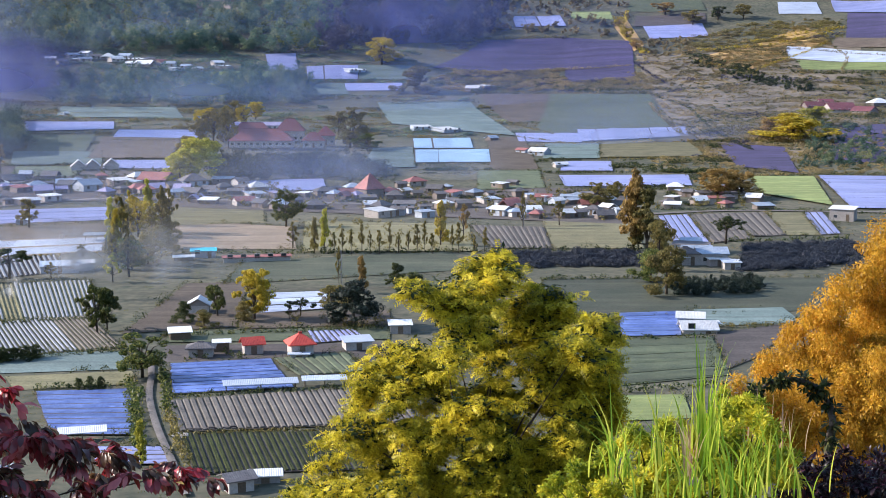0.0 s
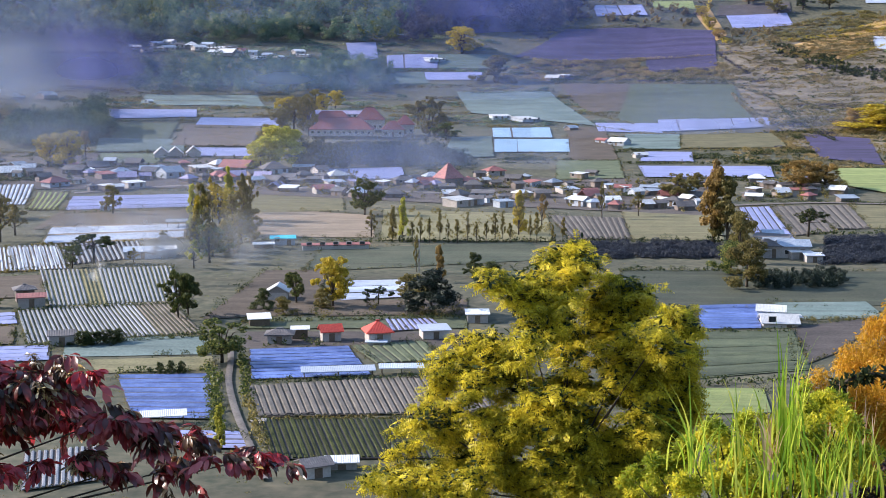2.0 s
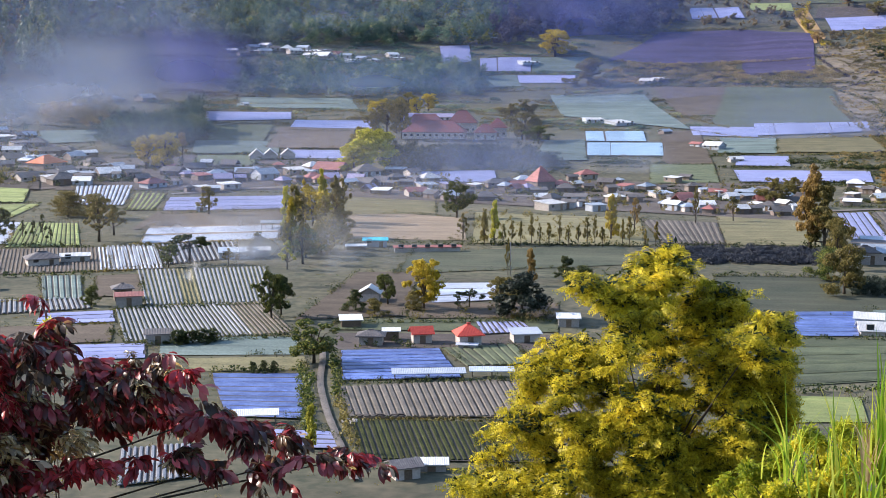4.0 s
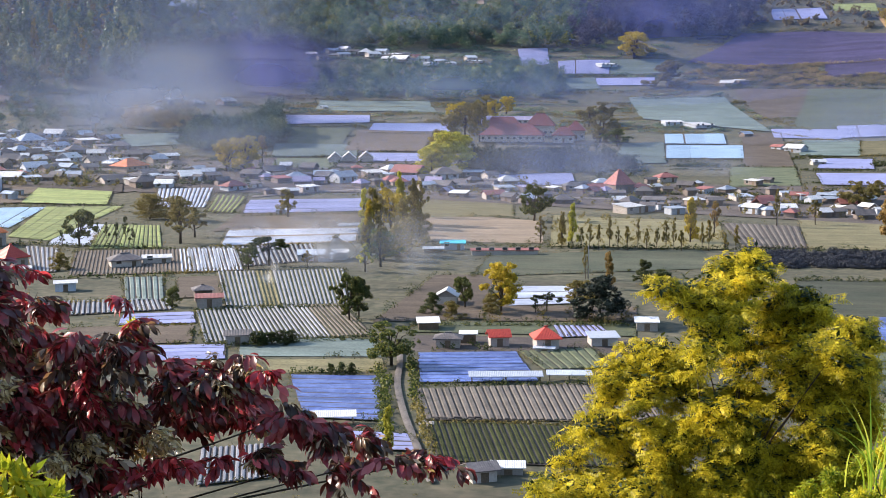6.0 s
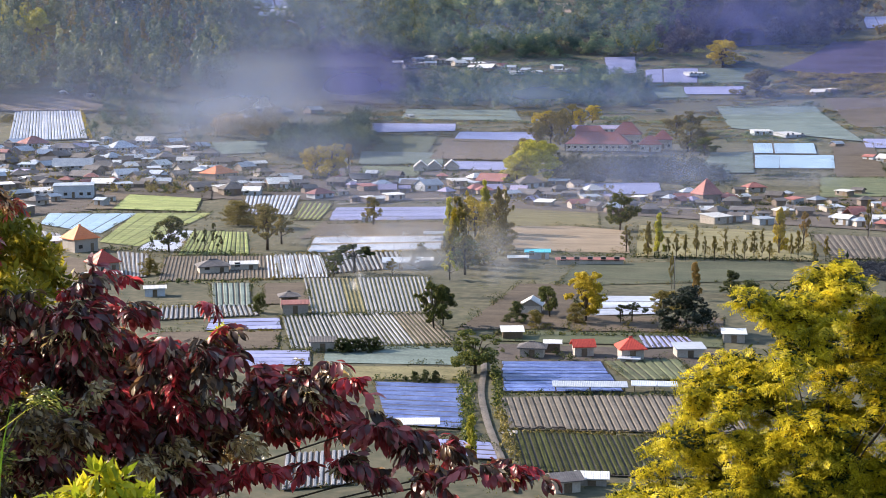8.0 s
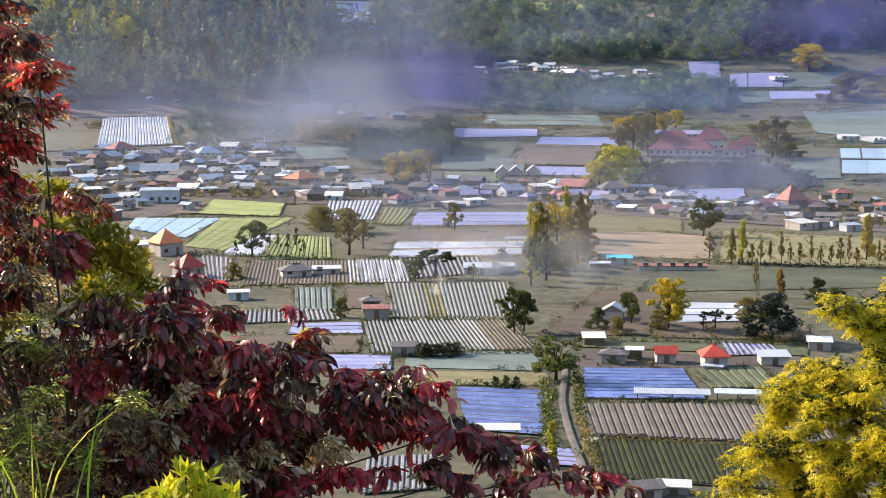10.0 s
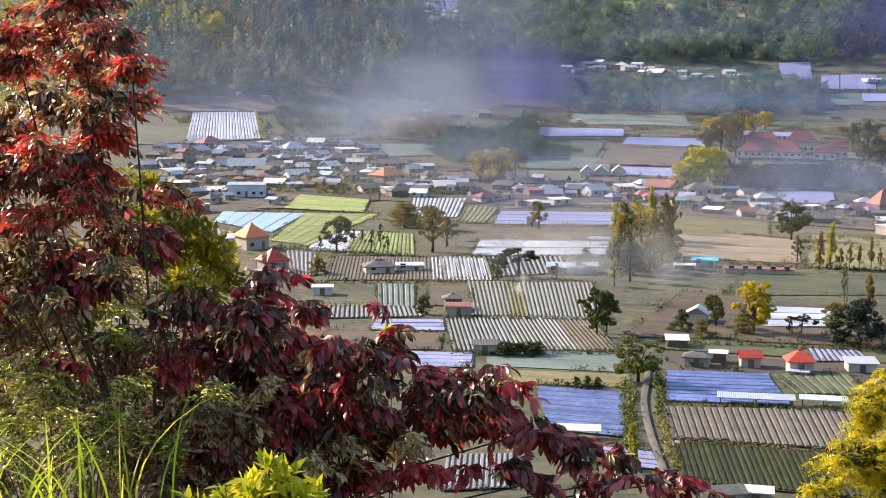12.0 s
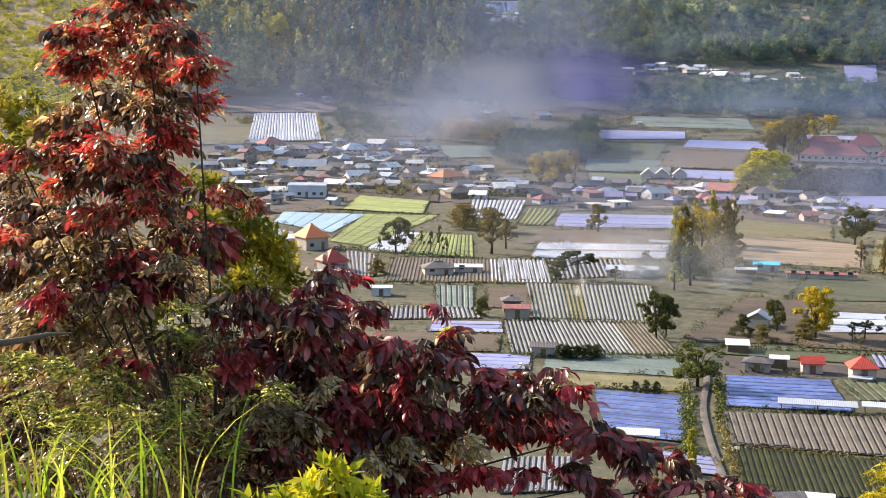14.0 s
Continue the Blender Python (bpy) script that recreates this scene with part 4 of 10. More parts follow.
# the school
house(-80.5, 605.5, 1, 28.0, 12.0, 2.6, 5.2, "hip", "school_roof", "wall", "long school building with a dark red tiled hip roof", "school", lift=1.0, kind_name="school")
house(-88.0, 627.0, 1, 18.0, 8.0, 3.6, 4.6, "hip", "school_roof", "wall", "school wing with a dark red tiled roof", "school", lift=1.0, kind_name="school")
house(-70.5, 628.0, 2, 13.0, 9.0, 4.4, 5.6, "hip", "school_roof", "wall", "school hall with a dark red tiled hip roof", "school", lift=1.0, kind_name="school")
house(-57.5, 603.0, 6, 9.5, 7.0, 3.0, 3.8, "hip", "school_roof", "wall", "school pavilion with a red roof and pale walls", "school", lift=1.0, kind_name="school")
house(-53.0, 614.0, 6, 8.0, 7.0, 4.0, 4.2, "hip", "school_roof", "wall", "school pavilion with a red roof and pale walls", "school", lift=1.0, kind_name="school")
house(-90.6, 662.0, 2, 26.0, 7.0, 2.2, 1.6, "gable", "lavender_roof", "wall", "long low school shed with a violet-grey roof", "school", lift=1.0, kind_name="school")
# village houses
house(-329.6, 551.0, 60, 11.8, 9.4, 2.0, 3.1, "hip", "rust_roof", "wall_blue", "village house with a faded red hipped roof", "house", group="houses of the dense village")
house(-340.1, 553.7, 66, 7.4, 5.5, 1.8, 1.4, "gable", "blue_roof", "wall_brown", "small outbuilding with a blue-grey gabled roof", "house", group="houses of the dense village")
house(-306.9, 575.8, 68, 5.1, 3.3, 2.1, 1.1, "hip", "white_roof", "wall_blue", "village house with a white hipped roof", "house", group="houses of the dense village")
house(-287.8, 578.8, 4, 8.3, 7.1, 1.7, 2.0, "gable", "white_roof", "wall_blue", "village house with a white gabled roof", "house", group="houses of the dense village")
house(-290.1, 566.5, 51, 5.1, 4.2, 1.9, 1.2, "gable", "grey_roof", "wall_brown", "small outbuilding with a dark grey gabled roof", "house", group="houses of the dense village")
house(-286.3, 551.5, 52, 11.5, 8.9, 1.9, 3.0, "hip", "blue_roof", "wall", "village house with a blue-grey hipped roof", "house", group="houses of the dense village")
house(-292.1, 543.4, 60, 6.4, 6.3, 1.5, 1.8, "gable", "white_roof", "wall", "small outbuilding with a white gabled roof", "house", group="houses of the dense village")
house(-308.7, 565.2, 66, 5.5, 3.9, 2.0, 0.4, "shed", "white_roof", "wall_brown", "village house with a white low sloping roof", "house", group="houses of the dense village")
house(-308.4, 554.3, 62, 3.4, 3.3, 1.5, 0.8, "gable", "grey_roof", "wall_brown", "small outbuilding with a dark grey gabled roof", "house", group="houses of the dense village")
house(-313.0, 499.7, -12, 9.1, 7.8, 1.5, 2.6, "hip", "grey_roof", "wall_brown", "village house with a dark grey hipped roof", "house", group="houses of the dense village")
house(-314.1, 489.0, 15, 6.2, 5.6, 1.5, 1.6, "gable", "blue_roof", "wall_brown", "small outbuilding with a blue-grey gabled roof", "house", group="houses of the dense village")
house(-321.5, 527.7, 79, 7.8, 7.1, 1.6, 2.0, "gable", "blue_roof", "wall_brown", "village house with a blue-grey gabled roof", "house", group="houses of the dense village")
house(-329.4, 527.7, 73, 4.8, 3.6, 1.9, 1.1, "hip", "grey_roof", "wall_brown", "small outbuilding with a dark grey hipped roof", "house", group="houses of the dense village")
house(-294.0, 489.2, 13, 9.3, 5.9, 1.9, 0.6, "shed", "blue_roof", "wall_blue", "village house with a blue-grey low sloping roof", "house", group="houses of the dense village")
house(-293.4, 501.9, 29, 6.2, 5.2, 1.9, 1.5, "gable", "grey_roof", "wall_blue", "small outbuilding with a dark grey gabled roof", "house", group="houses of the dense village")
house(-293.6, 464.4, 61, 9.7, 7.8, 1.7, 0.8, "shed", "blue_roof", "wall_brown", "village house with a blue-grey low sloping roof", "house", group="houses of the dense village")
house(-297.9, 517.0, 76, 8.9, 7.5, 1.8, 2.1, "gable", "grey_roof", "wall_brown", "village house with a dark grey gabled roof", "house", group="houses of the dense village")
house(-277.3, 493.0, 23, 15.2, 9.5, 1.7, 2.9, "gable", "blue_roof", "wall_blue", "village house with a blue-grey gabled roof", "house", group="houses of the dense village")
house(-265.6, 495.1, 26, 9.4, 7.3, 1.9, 2.3, "hip", "grey_roof", "wall_brown", "small outbuilding with a dark grey hipped roof", "house", group="houses of the dense village")
house(-249.1, 422.0, 52, 10.4, 8.1, 1.5, 0.8, "shed", "white_roof", "wall_blue", "village house with a white low sloping roof", "house", group="houses of the dense village")
house(-241.3, 423.9, 15, 7.6, 6.1, 1.8, 1.7, "gable", "grey_roof", "wall_brown", "small outbuilding with a dark grey gabled roof", "house", group="houses of the dense village")
house(-244.5, 434.6, 71, 8.9, 6.7, 1.8, 0.7, "shed", "blue_roof", "wall_brown", "village house with a blue-grey low sloping roof", "house", group="houses of the dense village")
house(-239.9, 447.8, 0, 8.3, 5.7, 1.5, 1.7, "gable", "white_roof", "wall_brown", "village house with a white gabled roof", "house", group="houses of the dense village")
house(-231.8, 447.1, 46, 5.9, 4.4, 1.7, 0.4, "shed", "blue_roof", "wall", "small outbuilding with a blue-grey low sloping roof", "house", group="houses of the dense village")
house(-245.5, 475.7, 47, 8.8, 6.9, 1.5, 2.0, "gable", "blue_roof", "wall_blue", "village house with a blue-grey gabled roof", "house", group="houses of the dense village")
house(-239.0, 480.8, 60, 6.1, 5.1, 1.5, 1.6, "hip", "grey_roof", "wall_brown", "small outbuilding with a dark grey hipped roof", "house", group="houses of the dense village")
house(-251.6, 501.7, 53, 6.0, 3.6, 1.7, 1.0, "gable", "grey_roof", "wall_brown", "village house with a dark grey gabled roof", "house", group="houses of the dense village")
house(-258.5, 504.7, 44, 3.8, 3.7, 1.5, 1.0, "gable", "blue_roof", "wall_brown", "small outbuilding with a blue-grey gabled roof", "house", group="houses of the dense village")
house(-253.9, 528.0, 43, 7.5, 6.3, 1.9, 2.1, "hip", "grey_roof", "wall_brown", "village house with a dark grey hipped roof", "house", group="houses of the dense village")
house(-259.2, 523.2, 4, 4.8, 3.9, 1.5, 0.4, "shed", "blue_roof", "wall", "small outbuilding with a blue-grey low sloping roof", "house", group="houses of the dense village")
house(-262.7, 558.2, 54, 8.8, 6.4, 2.1, 0.6, "shed", "white_roof", "wall_brown", "village house with a white low sloping roof", "house", group="houses of the dense village")
house(-258.4, 567.1, 47, 5.4, 4.3, 1.9, 1.2, "gable", "grey_roof", "wall", "small outbuilding with a dark grey gabled roof", "house", group="houses of the dense village")
house(-247.8, 543.0, 47, 7.7, 4.9, 1.9, 0.5, "shed", "grey_roof", "wall", "village house with a dark grey low sloping roof", "house", group="houses of the dense village")
house(-245.2, 552.3, 72, 6.1, 4.7, 1.5, 1.3, "gable", "grey_roof", "wall", "small outbuilding with a dark grey gabled roof", "house", group="houses of the dense village")
house(-210.9, 484.4, 67, 11.3, 8.4, 2.1, 2.8, "hip", "orange_roof", "wall_brown", "village house with a bright orange-red hipped roof", "house", group="houses of the dense village")
house(-230.8, 498.5, 49, 7.8, 6.5, 1.7, 1.8, "gable", "grey_roof", "wall", "village house with a dark grey gabled roof", "house", group="houses of the dense village")
house(-224.1, 498.1, 69, 5.9, 4.2, 1.5, 1.3, "hip", "blue_roof", "wall_blue", "small outbuilding with a blue-grey hipped roof", "house", group="houses of the dense village")
house(-277.1, 430.3, 65, 7.9, 4.8, 2.0, 1.4, "gable", "blue_roof", "wall_blue", "village house with a blue-grey gabled roof", "house", group="houses of the dense village")
house(-270.7, 431.7, 44, 5.8, 4.9, 1.8, 0.5, "shed", "white_roof", "wall_brown", "small outbuilding with a white low sloping roof", "house", group="houses of the dense village")
house(-269.8, 434.5, 50, 6.2, 4.9, 1.8, 0.5, "shed", "grey_roof", "wall_brown", "village house with a dark grey low sloping roof", "house", group="houses of the dense village")
house(-273.8, 432.0, 78, 3.5, 2.7, 1.4, 0.7, "gable", "grey_roof", "wall_blue", "small outbuilding with a dark grey gabled roof", "house", group="houses of the dense village")
house(-232.7, 378.6, -14, 7.2, 6.5, 2.1, 0.6, "shed", "white_roof", "wall_brown", "village house with a white low sloping roof", "house", group="houses of the dense village")
house(-238.4, 399.0, 76, 5.9, 4.8, 1.6, 1.6, "hip", "grey_roof", "wall", "village house with a dark grey hipped roof", "house", group="houses of the dense village")
house(-238.0, 408.6, 63, 3.7, 3.3, 1.7, 0.9, "gable", "blue_roof", "wall", "small outbuilding with a blue-grey gabled roof", "house", group="houses of the dense village")
house(-308.1, 480.8, 60, 7.2, 6.0, 2.0, 1.7, "gable", "grey_roof", "wall", "village house with a dark grey gabled roof", "house", group="houses of the dense village")
house(-302.5, 482.0, 62, 5.6, 5.1, 1.4, 0.5, "shed", "blue_roof", "wall_blue", "small outbuilding with a blue-grey low sloping roof", "house", group="houses of the dense village")
house(-329.4, 505.2, -1, 7.2, 4.5, 1.6, 1.5, "hip", "grey_roof", "wall_brown", "village house with a dark grey hipped roof", "house", group="houses of the dense village")
house(-314.2, 476.2, 46, 6.0, 4.4, 1.7, 1.3, "gable", "blue_roof", "wall_brown", "village house with a blue-grey gabled roof", "house", group="houses of the dense village")
house(-319.4, 474.5, 75, 4.0, 3.9, 1.6, 1.0, "gable", "blue_roof", "wall_brown", "small outbuilding with a blue-grey gabled roof", "house", group="houses of the dense village")
house(-263.9, 404.4, 18, 6.8, 4.2, 1.6, 1.3, "gable", "blue_roof", "wall_brown", "village house with a blue-grey gabled roof", "house", group="houses of the dense village")
house(-263.2, 414.4, 18, 4.9, 4.7, 1.5, 1.5, "hip", "grey_roof", "wall_brown", "small outbuilding with a dark grey hipped roof", "house", group="houses of the dense village")
house(-257.9, 407.7, 73, 6.1, 3.9, 2.0, 0.4, "shed", "grey_roof", "wall_brown", "village house with a dark grey low sloping roof", "house", group="houses of the dense village")
house(-263.9, 407.4, 79, 3.6, 2.7, 1.4, 0.7, "gable", "grey_roof", "wall", "small outbuilding with a dark grey gabled roof", "house", group="houses of the dense village")
house(-266.7, 460.5, 12, 7.6, 4.5, 1.8, 1.5, "hip", "grey_roof", "wall_brown", "village house with a dark grey hipped roof", "house", group="houses of the dense village")
house(-270.3, 456.4, 47, 4.3, 4.1, 1.6, 0.4, "shed", "grey_roof", "wall_brown", "small outbuilding with a dark grey low sloping roof", "house", group="houses of the dense village")
house(-258.6, 466.3, -2, 8.3, 6.7, 1.5, 1.9, "gable", "grey_roof", "wall_brown", "village house with a dark grey gabled roof", "house", group="houses of the dense village")
house(-265.7, 464.8, 50, 6.6, 6.2, 1.5, 1.9, "hip", "grey_roof", "wall", "small outbuilding with a dark grey hipped roof", "house", group="houses of the dense village")
house(-270.4, 502.3, 43, 8.1, 5.4, 1.5, 1.5, "gable", "grey_roof", "wall", "village house with a dark grey gabled roof", "house", group="houses of the dense village")
house(-267.2, 508.3, 25, 4.6, 3.5, 1.4, 1.0, "gable", "white_roof", "wall_brown", "small outbuilding with a white gabled roof", "house", group="houses of the dense village")
house(-274.8, 520.8, 56, 7.5, 6.2, 1.7, 2.1, "hip", "blue_roof", "wall_brown", "village house with a blue-grey hipped roof", "house", group="houses of the dense village")
house(-275.6, 509.5, 69, 5.0, 5.0, 1.7, 1.4, "gable", "grey_roof", "wall_brown", "small outbuilding with a dark grey gabled roof", "house", group="houses of the dense village")
house(-266.9, 524.1, 53, 7.1, 4.4, 1.6, 1.3, "gable", "white_roof", "wall_brown", "village house with a white gabled roof", "house", group="houses of the dense village")
house(-267.4, 536.8, 58, 4.1, 3.1, 1.6, 0.3, "shed", "grey_roof", "wall_blue", "small outbuilding with a dark grey low sloping roof", "house", group="houses of the dense village")
house(-233.8, 478.7, -14, 5.7, 4.8, 1.6, 1.4, "gable", "blue_roof", "wall_brown", "village house with a blue-grey gabled roof", "house", group="houses of the dense village")
house(-239.6, 480.5, 66, 3.8, 3.2, 1.4, 0.9, "gable", "white_roof", "wall_brown", "small outbuilding with a white gabled roof", "house", group="houses of the dense village")
house(-233.6, 521.5, 64, 6.1, 4.7, 1.6, 0.5, "shed", "grey_roof", "wall_blue", "village house with a dark grey low sloping roof", "house", group="houses of the dense village")
house(-241.5, 528.9, -10, 3.8, 3.6, 1.9, 1.0, "gable", "grey_roof", "wall", "small outbuilding with a dark grey gabled roof", "house", group="houses of the dense village")
house(-318.3, 544.7, 56, 6.7, 4.1, 1.6, 0.4, "shed", "blue_roof", "wall_blue", "village house with a blue-grey low sloping roof", "house", group="houses of the dense village")
house(-313.8, 548.4, 13, 5.2, 4.5, 1.6, 1.3, "gable", "grey_roof", "wall_blue", "small outbuilding with a dark grey gabled roof", "house", group="houses of the dense village")
house(-306.9, 543.1, -0, 8.0, 6.4, 1.7, 2.1, "hip", "grey_roof", "wall", "village house with a dark grey hipped roof", "house", group="houses of the dense village")
house(-311.9, 541.0, 43, 5.0, 3.6, 1.8, 1.0, "gable", "grey_roof", "wall", "small outbuilding with a dark grey gabled roof", "house", group="houses of the dense village")
house(-245.9, 506.2, 72, 7.2, 6.1, 1.8, 1.9, "gable", "white_roof", "wall_blue", "village house with a white gabled roof", "house", group="houses of the dense village")
house(-252.5, 507.3, 45, 4.0, 3.7, 1.4, 0.4, "shed", "blue_roof", "wall_blue", "small outbuilding with a blue-grey low sloping roof", "house", group="houses of the dense village")
house(-217.1, 403.2, -14, 3.9, 2.9, 2.1, 0.8, "gable", "blue_roof", "wall_blue", "village house with a blue-grey gabled roof", "house", group="houses of the dense village")
house(-218.8, 412.3, 44, 2.9, 2.5, 1.9, 0.2, "shed", "grey_roof", "wall_blue", "small outbuilding with a dark grey low sloping roof", "house", group="houses of the dense village")
house(-273.4, 452.6, -6, 7.1, 4.7, 1.5, 0.5, "shed", "white_roof", "wall", "village house with a white low sloping roof", "house", group="houses of the dense village")
house(-272.3, 460.6, 72, 4.3, 4.0, 1.8, 0.4, "shed", "grey_roof", "wall_brown", "small outbuilding with a dark grey low sloping roof", "house", group="houses of the dense village")
house(-221.9, 527.7, -2, 7.4, 5.3, 1.6, 1.8, "hip", "grey_roof", "wall_brown", "village house with a dark grey hipped roof", "house", group="houses of the dense village")
house(-230.1, 530.6, 39, 5.8, 4.9, 1.6, 0.5, "shed", "grey_roof", "wall_brown", "small outbuilding with a dark grey low sloping roof", "house", group="houses of the dense village")
house(-211.6, 512.3, 57, 6.7, 5.4, 1.6, 1.6, "gable", "blue_roof", "wall_brown", "village house with a blue-grey gabled roof", "house", group="houses of the dense village")
house(-201.7, 448.0, 50, 8.8, 6.1, 1.5, 1.7, "gable", "grey_roof", "wall", "village house with a dark grey gabled roof", "house", group="houses of the dense village")
house(-192.6, 447.6, 57, 6.8, 5.9, 1.8, 0.6, "shed", "white_roof", "wall", "small outbuilding with a white low sloping roof", "house", group="houses of the dense village")
house(-344.9, 533.7, 14, 6.7, 4.6, 1.5, 1.6, "hip", "grey_roof", "wall_brown", "village house with a dark grey hipped roof", "house", group="houses of the dense village")
house(-334.0, 526.1, 70, 7.5, 5.2, 2.1, 1.4, "gable", "blue_roof", "wall_brown", "village house with a blue-grey gabled roof", "house", group="houses of the dense village")
house(-325.2, 523.8, 56, 5.4, 4.6, 1.4, 1.3, "gable", "grey_roof", "wall_blue", "small outbuilding with a dark grey gabled roof", "house", group="houses of the dense village")
house(-338.4, 548.3, 71, 5.9, 5.3, 1.9, 0.5, "shed", "grey_roof", "wall_brown", "village house with a dark grey low sloping roof", "house", group="houses of the dense village")
house(-330.7, 544.0, 72, 4.5, 3.5, 1.4, 1.0, "gable", "grey_roof", "wall_brown", "small outbuilding with a dark grey gabled roof", "house", group="houses of the dense village")
house(-295.5, 475.9, 71, 6.7, 5.8, 1.6, 1.9, "hip", "grey_roof", "wall", "village house with a dark grey hipped roof", "house", group="houses of the dense village")
house(-292.1, 479.5, 78, 4.7, 3.7, 1.5, 0.4, "shed", "grey_roof", "wall_blue", "small outbuilding with a dark grey low sloping roof", "house", group="houses of the dense village")
house(-253.4, 413.6, 65, 6.2, 3.8, 1.6, 1.1, "gable", "blue_roof", "wall_brown", "village house with a blue-grey gabled roof", "house", group="houses of the dense village")
house(-257.0, 409.7, 47, 4.5, 4.4, 1.4, 1.3, "gable", "grey_roof", "wall", "small outbuilding with a dark grey gabled roof", "house", group="houses of the dense village")
house(-285.9, 487.8, 67, 7.2, 5.7, 2.1, 1.7, "gable", "blue_roof", "wall_brown", "village house with a blue-grey gabled roof", "house", group="houses of the dense village")
house(-287.2, 518.0, -14, 7.1, 6.1, 1.5, 1.7, "gable", "grey_roof", "wall_brown", "village house with a dark grey gabled roof", "house", group="houses of the dense village")
house(-279.0, 515.7, 52, 5.3, 4.3, 1.8, 1.3, "hip", "grey_roof", "wall", "small outbuilding with a dark grey hipped roof", "house", group="houses of the dense village")
house(-262.1, 481.2, -8, 6.6, 5.7, 2.1, 1.6, "gable", "grey_roof", "wall_brown", "village house with a dark grey gabled roof", "house", group="houses of the dense village")
house(-260.0, 495.7, 53, 7.2, 5.1, 1.6, 1.7, "hip", "grey_roof", "wall_brown", "village house with a dark grey hipped roof", "house", group="houses of the dense village")
house(-258.9, 508.0, 15, 5.4, 3.8, 1.8, 0.4, "shed", "grey_roof", "wall_brown", "small outbuilding with a dark grey low sloping roof", "house", group="houses of the dense village")
house(-237.8, 472.3, 64, 6.4, 4.6, 1.7, 1.4, "gable", "grey_roof", "wall_brown", "village house with a dark grey gabled roof", "house", group="houses of the dense village")
house(-229.6, 466.7, 62, 3.6, 2.6, 1.6, 0.8, "hip", "blue_roof", "wall_brown", "small outbuilding with a blue-grey hipped roof", "house", group="houses of the dense village")
house(-267.2, 541.3, 74, 6.9, 4.7, 1.6, 1.4, "gable", "blue_roof", "wall_blue", "village house with a blue-grey gabled roof", "house", group="houses of the dense village")
house(-276.4, 547.8, 55, 4.0, 3.2, 1.3, 0.9, "gable", "grey_roof", "wall_blue", "small outbuilding with a dark grey gabled roof", "house", group="houses of the dense village")
house(-267.1, 559.0, -1, 6.2, 3.8, 1.6, 0.4, "shed", "grey_roof", "wall", "village house with a dark grey low sloping roof", "house", group="houses of the dense village")
house(-268.4, 573.5, 7, 4.1, 3.9, 1.9, 1.1, "gable", "grey_roof", "wall_brown", "small outbuilding with a dark grey gabled roof", "house", group="houses of the dense village")
house(-241.4, 521.4, 16, 7.0, 4.6, 1.8, 1.4, "gable", "white_roof", "wall", "village house with a white gabled roof", "house", group="houses of the dense village")
house(-241.9, 546.8, 12, 7.2, 6.3, 1.7, 2.1, "hip", "grey_roof", "wall_brown", "village house with a dark grey hipped roof", "house", group="houses of the dense village")
house(-225.6, 522.3, 23, 6.9, 5.8, 1.8, 1.6, "gable", "grey_roof", "wall_brown", "village house with a dark grey gabled roof", "house", group="houses of the dense village")
house(-222.7, 527.6, 60, 3.8, 3.6, 1.8, 1.0, "gable", "grey_roof", "wall", "small outbuilding with a dark grey gabled roof", "house", group="houses of the dense village")
house(-256.7, 570.0, 66, 6.2, 5.4, 1.6, 1.6, "gable", "blue_roof", "wall_brown", "village house with a blue-grey gabled roof", "house", group="houses of the dense village")
house(-193.9, 475.1, 56, 6.2, 4.6, 1.5, 0.5, "shed", "grey_roof", "wall_blue", "village house with a dark grey low sloping roof", "house", group="houses of the dense village")
house(-189.3, 474.8, 7, 3.9, 2.9, 1.6, 0.9, "hip", "grey_roof", "wall_blue", "small outbuilding with a dark grey hipped roof", "house", group="houses of the dense village")
house(-209.2, 521.5, 47, 5.6, 3.6, 1.9, 1.0, "gable", "white_roof", "wall_brown", "village house with a white gabled roof", "house", group="houses of the dense village")
house(-217.2, 527.4, 60, 3.2, 2.9, 1.4, 0.3, "shed", "blue_roof", "wall", "small outbuilding with a blue-grey low sloping roof", "house", group="houses of the dense village")
house(-196.6, 466.6, 57, 6.5, 5.4, 1.8, 1.5, "gable", "grey_roof", "wall", "village house with a dark grey gabled roof", "house", group="houses of the dense village")
house(-198.9, 457.9, 68, 4.8, 4.0, 1.4, 1.1, "gable", "grey_roof", "wall_brown", "small outbuilding with a dark grey gabled roof", "house", group="houses of the dense village")
house(-280.0, 457.6, 31, 6.5, 5.3, 2.1, 1.8, "hip", "grey_roof", "wall_brown", "village house with a dark grey hipped roof", "house", group="houses of the dense village")
house(-280.5, 466.6, 73, 4.6, 4.5, 1.5, 1.2, "gable", "grey_roof", "wall", "small outbuilding with a dark grey gabled roof", "house", group="houses of the dense village")
house(-258.0, 441.3, 50, 6.9, 4.9, 1.8, 1.6, "hip", "grey_roof", "wall_brown", "village house with a dark grey hipped roof", "house", group="houses of the dense village")
house(-267.2, 446.8, 47, 5.6, 5.2, 1.6, 1.4, "gable", "grey_roof", "wall_brown", "small outbuilding with a dark grey gabled roof", "house", group="houses of the dense village")
house(-280.2, 489.0, 51, 6.8, 5.4, 1.7, 0.5, "shed", "white_roof", "wall", "village house with a white low sloping roof", "house", group="houses of the dense village")
house(-280.5, 478.7, 6, 4.3, 3.0, 1.3, 0.8, "gable", "grey_roof", "wall", "small outbuilding with a dark grey gabled roof", "house", group="houses of the dense village")
house(-310.5, 554.7, 11, 6.3, 4.9, 1.6, 1.6, "hip", "grey_roof", "wall", "village house with a dark grey hipped roof", "house", group="houses of the dense village")
